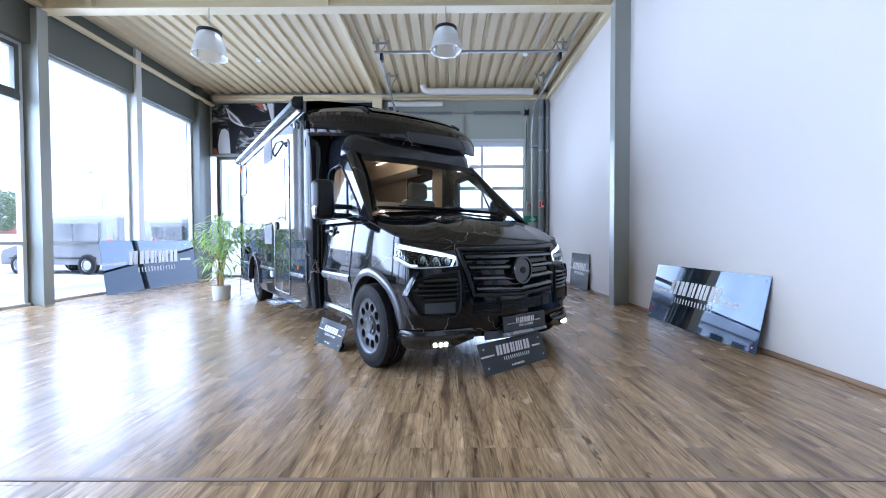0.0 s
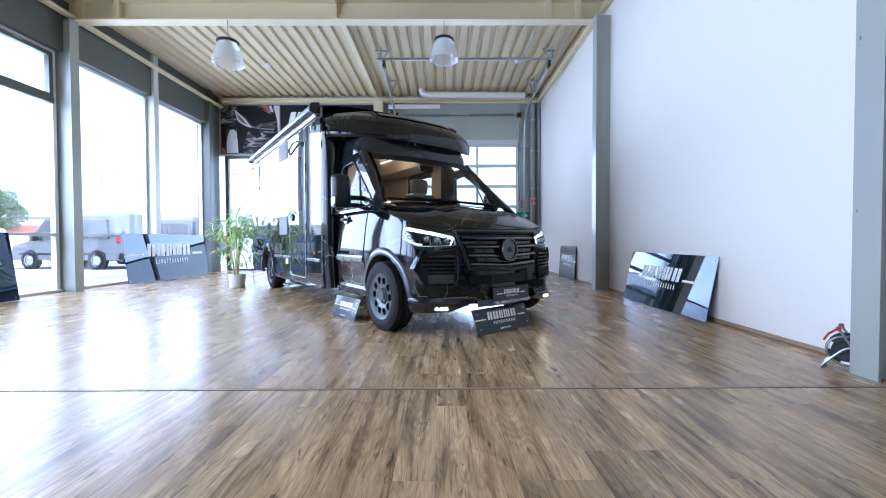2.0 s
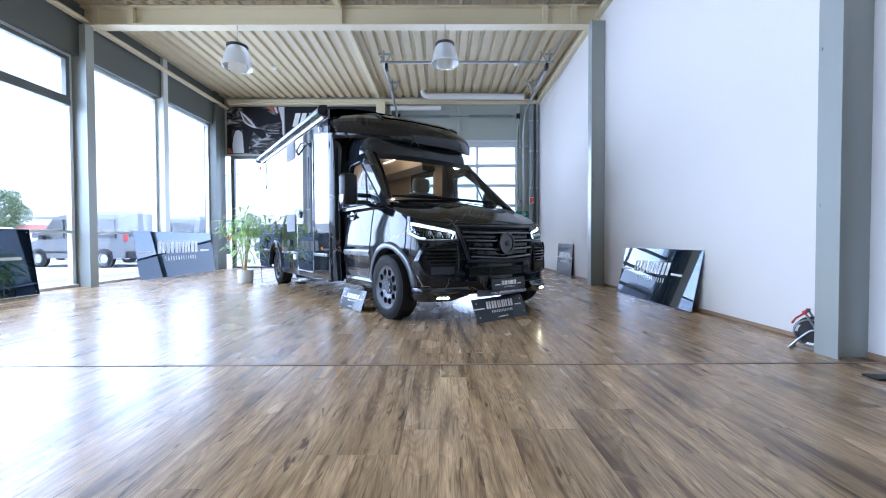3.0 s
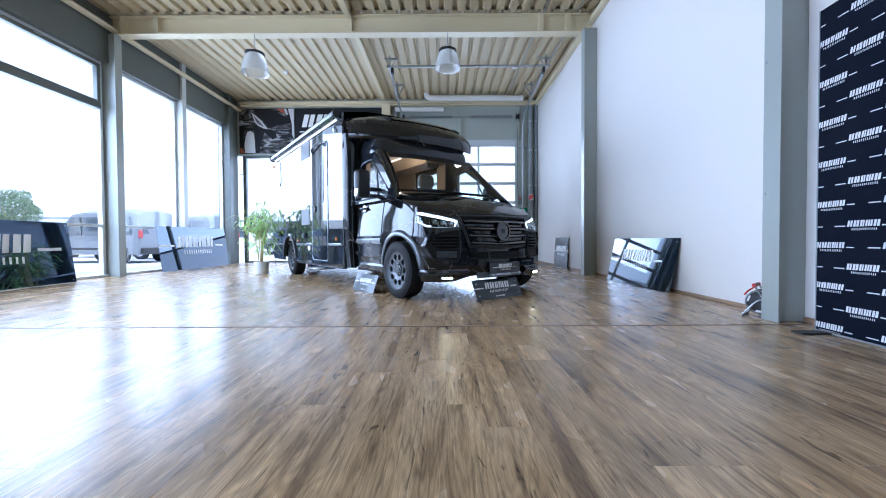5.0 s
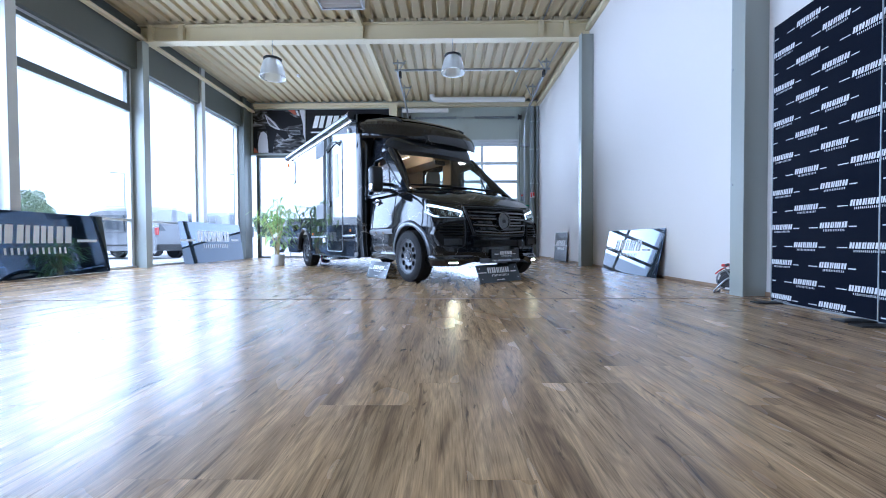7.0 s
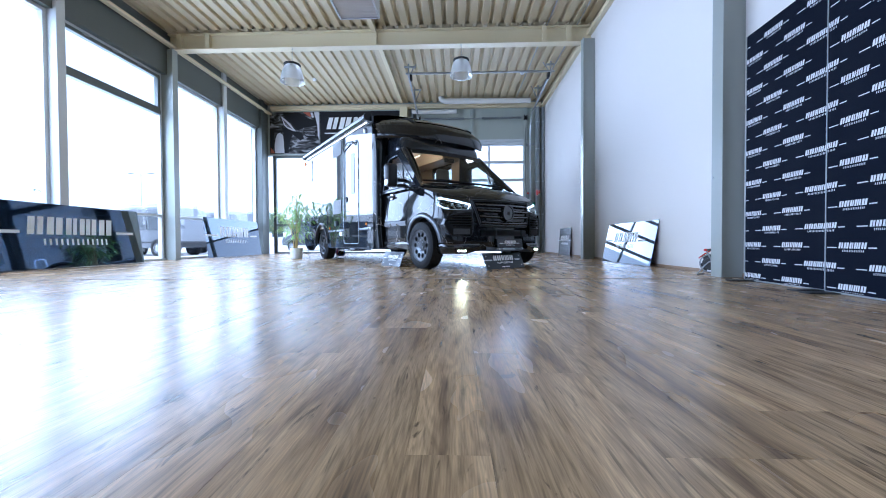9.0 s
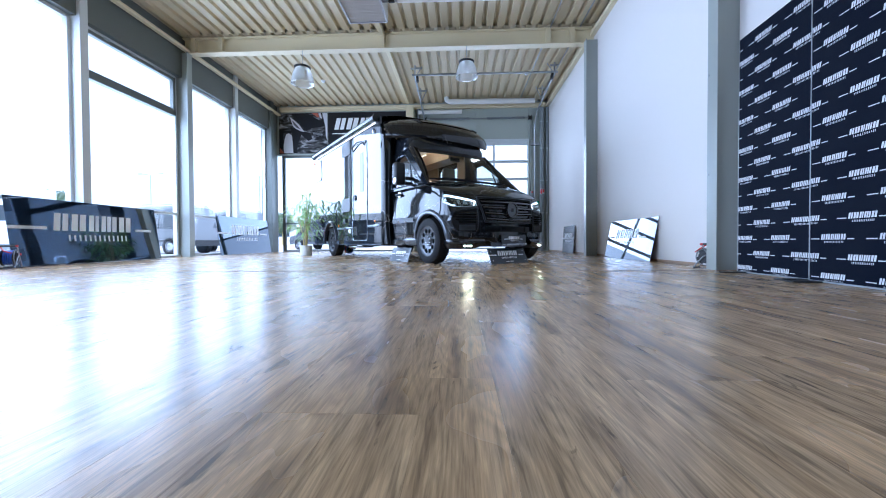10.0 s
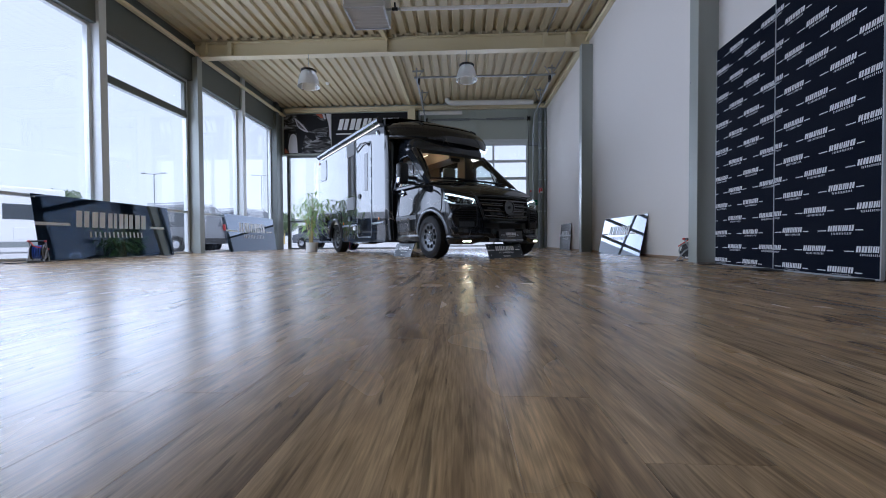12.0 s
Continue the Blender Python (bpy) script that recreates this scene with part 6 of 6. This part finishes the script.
SOIL = material("potting_soil", (0.05, 0.035, 0.025), 0.95, vary=0.4, scale=40, bump=0.5)

rnd = random.Random(7)
plant = thing("potted_bamboo", pose(-3.98, 6.88, 0), "green bamboo plant in a round white pot on the floor", "plant")
part("pot", lathe(bmesh.new(), [(0.0, 0.0), (0.125, 0.0), (0.135, 0.008), (0.150, 0.245), (0.148, 0.252), (0.138, 0.252), (0.132, 0.215), (0.0, 0.215)], 40), POT, plant, smooth=True)
part("soil", lathe(bmesh.new(), [(0.0, 0.225), (0.08, 0.222), (0.132, 0.217)], 20), SOIL, plant)


def leaf(bm, p, d, size, droop):
    d = d.normalized()
    side = d.cross(Vector((0, 0, 1)))
    side = side.normalized() if side.length > 1e-3 else Vector((1, 0, 0))
    rows = []
    for k, wd in ((0.0, 0.015), (0.2, 0.085), (0.5, 0.098), (0.8, 0.055), (1.0, 0.003)):
        c = p + d * size * k + Vector((0, 0, -droop * size * k * k))
        rows.append((bm.verts.new(c - side * wd * size), bm.verts.new(c + Vector((0, 0, -0.02 * size))), bm.verts.new(c + side * wd * size)))
    for A, B in zip(rows, rows[1:]):
        bm.faces.new((A[0], A[1], B[1], B[0]))
        bm.faces.new((A[1], A[2], B[2], B[1]))


lb = bmesh.new()
for k in range(9):
    a = rnd.uniform(0, 2 * math.pi)
    r0 = rnd.uniform(0.02, 0.09)
    top = rnd.uniform(0.95, 1.50)
    lean = rnd.uniform(0.08, 0.30)
    path = [Vector((math.cos(a) * (r0 + lean * (h / top) ** 2), math.sin(a) * (r0 + lean * (h / top) ** 2), 0.21 + (top - 0.21) * h / top)) for h in span(0, top, 9)]
    bm = bmesh.new()
    tube(bm, path, [0.011 - 0.0008 * i for i in range(len(path))], 7)
    for p in path[1:-1]:
        tube(bm, [p - Vector((0, 0, 0.006)), p + Vector((0, 0, 0.006))], 0.0135, 7)
    part("cane", bm, CANE, plant, smooth=True)
    for i in range(2, len(path)):
        p = path[i]
        f = (i - 1) / (len(path) - 1)
        if (p.z < 0.75 and rnd.random() < 0.6) or rnd.random() < 0.12:
            continue
        for q in range(2):
            b = rnd.uniform(0, 2 * math.pi)
            out = Vector((math.cos(b), math.sin(b), rnd.uniform(0.1, 0.7)))
            ln = rnd.uniform(0.16, 0.46) * (1.15 - 0.3 * f)
            tube(lb, [p, p + out * ln * 0.5 + Vector((0, 0, 0.02)), p + out * ln], 0.0022, 4)
            for j in range(4):
                at = p + out * ln * (0.40 + 0.60 * j / 3)
                c = b + rnd.uniform(-1.5, 1.5)
                leaf(lb, at, Vector((math.cos(c), math.sin(c), rnd.uniform(-0.5, 0.35))), rnd.uniform(0.13, 0.21), rnd.uniform(0.1, 0.8))
lv = part("foliage", lb, LEAF, plant, "narrow green bamboo leaves")
lv["kind"] = "stuff"

# ---- outside ----
single("ground", boxes((-400, 400, -400, 400, -0.4, -0.16)), ASPHALT, "pale paved yard reaching to the horizon", "ground", "structure")
single("pavement", boxes((-9.0, -7.0, -12, 16, -0.16, -0.06)), material("pale_paving", (0.42, 0.41, 0.40), 0.8, vary=0.1, scale=2, grain=60), "pale paved strip along the shop front", "pavement", "structure")

CAR_GREY = material("grey_car_paint", (0.15, 0.16, 0.175), 0.3, metal=0.2, vary=0.05, coat=1.0)
CAR_DARK = material("dark_car_paint", (0.125, 0.14, 0.16), 0.3, metal=0.2, vary=0.05, coat=1.0)
CAR_WHITE = material("white_car_paint", (0.75, 0.76, 0.77), 0.35, vary=0.03, coat=0.6)
CAR_GLASS = material("car_window", (0.05, 0.06, 0.07), 0.06, vary=0.05, coat=1.0)
TAIL = material("tail_lamp", (0.38, 0.05, 0.05), 0.25, vary=0.1)


def parked_van(m, paint, label, L=4.9, H=2.2):
    """A parked people carrier, x ahead, from the middle of its length on the ground."""
    t = thing("parked_van", m, label, "van", "parked vehicles")
    hw = 0.95
    a, b = -L / 2, L / 2
    prof = [(a + 0.05, 0.35), (a, 0.6), (a + 0.03, 1.05), (a + 0.16, H - 0.12), (a + 0.35, H), (b - 2.0, H), (b - 1.55, H - 0.08), (b - 0.85, 1.15), (b - 0.12, 0.95), (b, 0.7), (b - 0.05, 0.35)]
    bm = bmesh.new()
    rows = []
    for k in span(-1, 1, 8):
        f = 1 - 0.10 * abs(k) ** 4
        rows.append([bm.verts.new((u * (1 - 0.03 * abs(k) ** 4), hw * k * (1.0 if w < 1.1 else 1 - 0.10 * (w - 1.1)), 0.35 + (w - 0.35) * f)) for u, w in prof])
    for A, B in zip(rows, rows[1:]):
        for i in range(len(prof) - 1):
            bm.faces.new((A[i], A[i + 1], B[i + 1], B[i]))
        bm.faces.new((A[-1], A[0], B[0], B[-1]))
    bm.faces.new(rows[0])
    bm.faces.new(rows[-1][::-1])
    part("body", bm, paint, t, smooth=True, angle=40)
    for s in (-1, 1):
        y0, y1 = sorted((s * 0.925, s * 0.962))
        for u0, u1, sl in ((a + 0.45, a + 1.45, 0.1), (a + 1.55, b - 2.25, 0.0), (b - 2.15, b - 1.25, -0.45)):
            part("side_window", prism(bmesh.new(), [(u0, 1.12), (u1 + (0.0 if sl >= 0 else 0.2), 1.12), (u1 + sl * (sl < 0), H - 0.36), (u0 + 0.05, H - 0.36)], y0 - 0.02, y1 - 0.005 if s > 0 else y1, lambda p, q, r: (p, r, q)), CAR_GLASS, t)
        part("sill_trim", boxes((a + 0.6, b - 0.5, y0 + 0.02, y1 + 0.012, 0.55, 0.62)), BLACK, t)
        part("tail_lamp", boxes((a - 0.015, a + 0.14, min(s * 0.84, s * 0.932), max(s * 0.84, s * 0.932), 1.0, 1.30), bevel=0.02), TAIL, t)
        part("head_lamp", boxes((b - 0.42, b - 0.04, min(s * 0.62, s * 0.93), max(s * 0.62, s * 0.93), 0.78, 0.93), bevel=0.03), LAMP_LENS, t)
        part("mirror", boxes((b - 1.35, b - 1.20, min(s * 0.96, s * 1.14), max(s * 0.96, s * 1.14), 1.08, 1.26), bevel=0.03), BLACK, t)
        for u in (a + 0.95, b - 0.95):
            part("wheel_arch", lathe(bmesh.new(), [(0.0, s * 0.94), (0.39, s * 0.94), (0.39, s * 0.968), (0.0, s * 0.968)], 28, "y", (u, 0, 0.34)), BLACK, t)
            wv = part("wheel", lathe(bmesh.new(), [(0.0, s * 0.78), (0.33, s * 0.78), (0.335, s * 0.80), (0.335, s * 0.97), (0.30, s * 0.985), (0.225, s * 0.985)], 32, "y", (u, 0, 0.335)), RUBBER, t)
            part("wheel_rim", lathe(bmesh.new(), [(0.225, s * 0.985), (0.21, s * 0.965), (0.08, s * 0.975), (0.0, s * 0.985)], 28, "y", (u, 0, 0.335)), CHROME, wv)
    part("rear_window", prism(bmesh.new(), [(-0.74, 1.18), (0.74, 1.18), (0.66, H - 0.30), (-0.66, H - 0.30)], -0.01, 0.01, lambda p, q, r: (a + 0.05 + 0.19 * (q - 1.05) + r - 0.012, p, q)), CAR_GLASS, t)
    part("windscreen", prism(bmesh.new(), [(-0.78, 1.18), (0.78, 1.18), (0.70, 1.76), (-0.70, 1.76)], -0.01, 0.01, lambda p, q, r: (b - 0.85 - (q - 1.15) * 1.0 + 0.018 + r, p, q)), CAR_GLASS, t)
    part("bumper", boxes((a - 0.05, a + 0.15, -0.88, 0.88, 0.36, 0.62), bevel=0.04), BLACK, t)
    for s in (-1, 1):
        part("roof_rail", boxes((a + 0.5, b - 2.1, s * 0.66 - 0.015, s * 0.66 + 0.015, H - 0.02, H + 0.05)), CHROME, t)
    return t


G = -0.16
parked_van(pose(-14.2, 15.15, G, 0, 0, 171), CAR_GREY, "grey people carrier parked in the yard outside")
parked_van(pose(-13.3, 18.4, G, 0, 0, 171), CAR_DARK, "dark people carrier parked in the yard outside")
parked_van(pose(-9.4, 24.0, G, 0, 0, 160), CAR_DARK, "dark people carrier parked behind the rear window")
parked_van(pose(-19.5, 21.0, G, 0, 0, 158), CAR_GREY, "grey people carrier parked further off in the yard", 4.4, 1.6)

# white motorhome outside
t = thing("white_motorhome", pose(-20.5, 12.5, G, 0, 0, 62), "white motorhome parked outside the windows", "motorhome")
part("body", boxes((-3.4, 2.6, -1.1, 1.1, 0.45, 2.85), bevel=0.08, seg=3), CAR_WHITE, t)
part("cab", boxes((2.55, 3.9, -1.0, 1.0, 0.45, 1.6), bevel=0.15, seg=3), CAR_WHITE, t)
dr = part("door", boxes((-0.6, 0.1, -1.115, -1.09, 0.55, 2.35), bevel=0.006), CAR_WHITE, t)
bm = bmesh.new()
tube(bm, [(-0.6, -1.115, 0.55), (0.1, -1.115, 0.55), (0.1, -1.115, 2.35), (-0.6, -1.115, 2.35)], 0.012, 6, closed=True)
part("door_seal", bm, PIPE_GREY, dr)
part("door_lock", boxes((-0.56, -0.44, -1.135, -1.115, 1.25, 1.35), bevel=0.01), BLACK, dr)
part("side_window", boxes((-2.6, -1.2, -1.115, -1.09, 1.45, 2.1), bevel=0.01), CAR_GLASS, t)
part("side_window", boxes((0.6, 1.7, -1.115, -1.09, 1.45, 2.1), bevel=0.01), CAR_GLASS, t)
part("skirt", boxes((-3.3, 2.5, -1.09, -1.0, 0.25, 0.5)), PIPE_GREY, t)
part("hatch", boxes((0.9, 1.6, -1.112, -1.09, 0.6, 1.1), bevel=0.006), CAR_WHITE, t)
for u in (-1.6, 2.7):
    wv = part("wheel", lathe(bmesh.new(), [(0.0, -0.8), (0.33, -0.8), (0.33, -1.06), (0.22, -1.07)], 28, "y", (u, 0, 0.33)), RUBBER, t)
    part("wheel_rim", lathe(bmesh.new(), [(0.22, -1.07), (0.2, -1.05), (0.0, -1.06)], 24, "y", (u, 0, 0.33)), CHROME, wv)


def tree(m, h, r, seed, label):
    g = random.Random(seed)
    t = thing("tree", m, label, "tree", "yard trees")
    bm = bmesh.new()
    tube(bm, [(0, 0, 0), (0.05, 0.02, h * 0.3), (0.0, 0.05, h * 0.6)], [0.16, 0.12, 0.06], 8)
    for k in range(9):
        a = g.uniform(0, 6.28)
        z = h * g.uniform(0.3, 0.55)
        tube(bm, [(0, 0, z), (math.cos(a) * r * 0.5, math.sin(a) * r * 0.5, z + h * 0.15), (math.cos(a) * r * 0.8, math.sin(a) * r * 0.8, z + h * 0.28)], [0.05, 0.035, 0.015], 6)
    part("trunk", bm, CANE, t)
    vs, fs = [], []
    for k in range(6500):
        a, b = g.uniform(0, 6.283), math.acos(g.uniform(-1, 1))
        rr = r * (0.55 + 0.45 * g.random() ** 0.5) * (0.85 + 0.25 * math.sin(3 * a + 2 * b) * math.sin(2.3 * b))
        c = Vector((rr * math.sin(b) * math.cos(a), rr * math.sin(b) * math.sin(a), h * 0.66 + 0.36 * h * (rr / r) * math.cos(b)))
        e1 = Vector((g.uniform(-1, 1), g.uniform(-1, 1), g.uniform(-1, 1))).normalized()
        e2 = e1.orthogonal().normalized()
        s = g.uniform(0.045, 0.10) * r / 1.8
        i = len(vs)
        vs += [c - e1 * s, c + e2 * s * 0.6, c + e1 * s, c - e2 * s * 0.6]
        fs.append((i, i + 1, i + 2, i + 3))
    me = bpy.data.meshes.new("crown")
    me.from_pydata(vs, [], fs)
    me.materials.append(TREE_LEAF)
    ob = new("crown", me)
    ob.parent = t
    ob["kind"] = "stuff"
    return t


TREE_LEAF = material("tree_leaf", (0.085, 0.12, 0.06), 0.6, vary=0.4, scale=1.5, grain=9)
tree(pose(-41.5, 36.0, G), 6.0, 2.3, 3, "round leafy tree at the edge of the yard")
tree(pose(-30.0, 62.0, G), 5.5, 2.2, 5, "round leafy tree far off in the yard")

# lamp posts, far buildings
for x, y, h in ((-32.0, 36.5, 7.5), (-26.0, 47.0, 9.0)):
    t = thing("street_lamp", pose(x, y, G), "slim grey street lamp in the yard", "street lamp", "street lamps")
    bm = bmesh.new()
    tube(bm, [(0, 0, 0), (0, 0, h)], [0.07, 0.045], 8)
    part("pole", bm, PIPE_GREY, t)
    for s in (-1, 1):
        bm = bmesh.new()
        tube(bm, [(0, 0, h), (s * 0.9, 0, h + 0.12)], 0.03, 6)
        part("arm", bm, PIPE_GREY, t)
        part("lamp_head", boxes((min(s * 0.8, s * 1.35), max(s * 0.8, s * 1.35), -0.12, 0.12, h + 0.08, h + 0.18), bevel=0.03), PIPE_GREY, t)
t = thing("industrial_building", pose(-48, 74, G, 0, 0, 25), "long pale industrial building with a row of windows", "building")
part("wall", boxes((-22, 22, -6, 6, 0, 4.6)), CAR_WHITE, t)
part("roof", boxes((-22.3, 22.3, -6.3, 6.3, 4.6, 4.95)), PIPE_GREY, t)
for k in range(12):
    w_ = part("window", boxes((-20 + k * 3.4, -18 + k * 3.4, -6.06, -6.0, 1.7, 3.6)), CAR_GLASS, t)
    part("window_frame", boxes((-20.1 + k * 3.4, -17.9 + k * 3.4, -6.09, -6.0, 1.58, 1.70)), PIPE_GREY, w_)
t = thing("red_canopy", pose(-41.5, 39, G, 0, 0, 40), "low red canopy far off across the yard", "canopy")
part("fascia", boxes((-4, 4, -1.5, 1.5, 1.95, 2.7), bevel=0.05), material("faded_red_canopy", (0.50, 0.20, 0.17), 0.6, vary=0.1), t)
for u in (-3.6, 3.6):
    part("post", boxes((u - 0.1, u + 0.1, -0.1, 0.1, 0, 1.95)), PIPE_GREY, t)

# ---- planks of the wooden floor, butted with fine joints; a joint strip crosses at one line ----
PW, PL, GAPW = 0.155, 1.25, 0.0003
STRIP = 1.69
single("joint_strip", boxes((-6.70, X_WALL - 0.02, STRIP - 0.011, STRIP + 0.011, -0.012, 0.003), bevel=0.0003), JOINT, "narrow brown joint strip across the wooden floor", "trim", "structure")
floor_thing = thing("wood_floor", pose(0, 0, 0), "walnut-look laminate planks running towards the gate", "floor", "", "structure")
rp = random.Random(11)
shared = {}


def plank_data(length):
    if length not in shared:
        bm = bmesh.new()
        w = PW - GAPW
        top = [(-w / 2 + 0.0003, 0.0003), (w / 2 - 0.0003, 0.0003), (w / 2 - 0.0003, length - GAPW - 0.0003), (-w / 2 + 0.0003, length - GAPW - 0.0003)]
        low = [(-w / 2, 0.0), (w / 2, 0.0), (w / 2, length - GAPW), (-w / 2, length - GAPW)]
        a = [bm.verts.new((x, y, 0.0)) for x, y in top]
        b = [bm.verts.new((x, y, -0.0003)) for x, y in low]
        c = [bm.verts.new((x, y, -0.011)) for x, y in low]
        bm.faces.new(a)
        for i in range(4):
            j = (i + 1) % 4
            bm.faces.new((b[i], b[j], a[j], a[i]))
            bm.faces.new((c[i], c[j], b[j], b[i]))
        me = bpy.data.meshes.new("plank")
        bm.to_mesh(me)
        bm.free()
        me.materials.append(FLOOR)
        shared[length] = me
    return shared[length]


vs, fs, near = [], [], 0
x = X_WALL - 0.02 - PW / 2
while x > -6.78:
    for lo, hi in ((Y_BACK, STRIP - 0.013), (STRIP + 0.013, Y_FAR - 0.02)):
        y = lo
        first = round(rp.choice((0.25, 0.45, 0.65, 0.85, 1.05, PL)), 2)
        while y < hi - 0.01:
            ln = round(min(first if y == lo else PL, hi - y), 3)
            me = plank_data(ln)
            if -3.0 < x < 2.9 and -2.4 < y + ln / 2 < 4.6 and near < 300:
                near += 1
                ob = new("plank", me)
                ob.location = (x, y, 0)
                ob.parent = floor_thing
            else:
                i = len(vs)
                for v in me.vertices:
                    vs.append((v.co.x + x, v.co.y + y, v.co.z))
                fs += [tuple(i + k for k in p.vertices) for p in me.polygons]
            y += ln
    x -= PW
me = bpy.data.meshes.new("planks")
me.from_pydata(vs, [], fs)
me.materials.append(FLOOR)
ob = new("planks", me)
ob.parent = floor_thing
ob["kind"] = "stuff"
single("baseboard", boxes((-6.78, -6.735, Y_BACK, Y_FAR - 0.3, -0.012, 0.035), bevel=0.004), BASE, "low brown wooden sill along the windows", "baseboard", "structure")
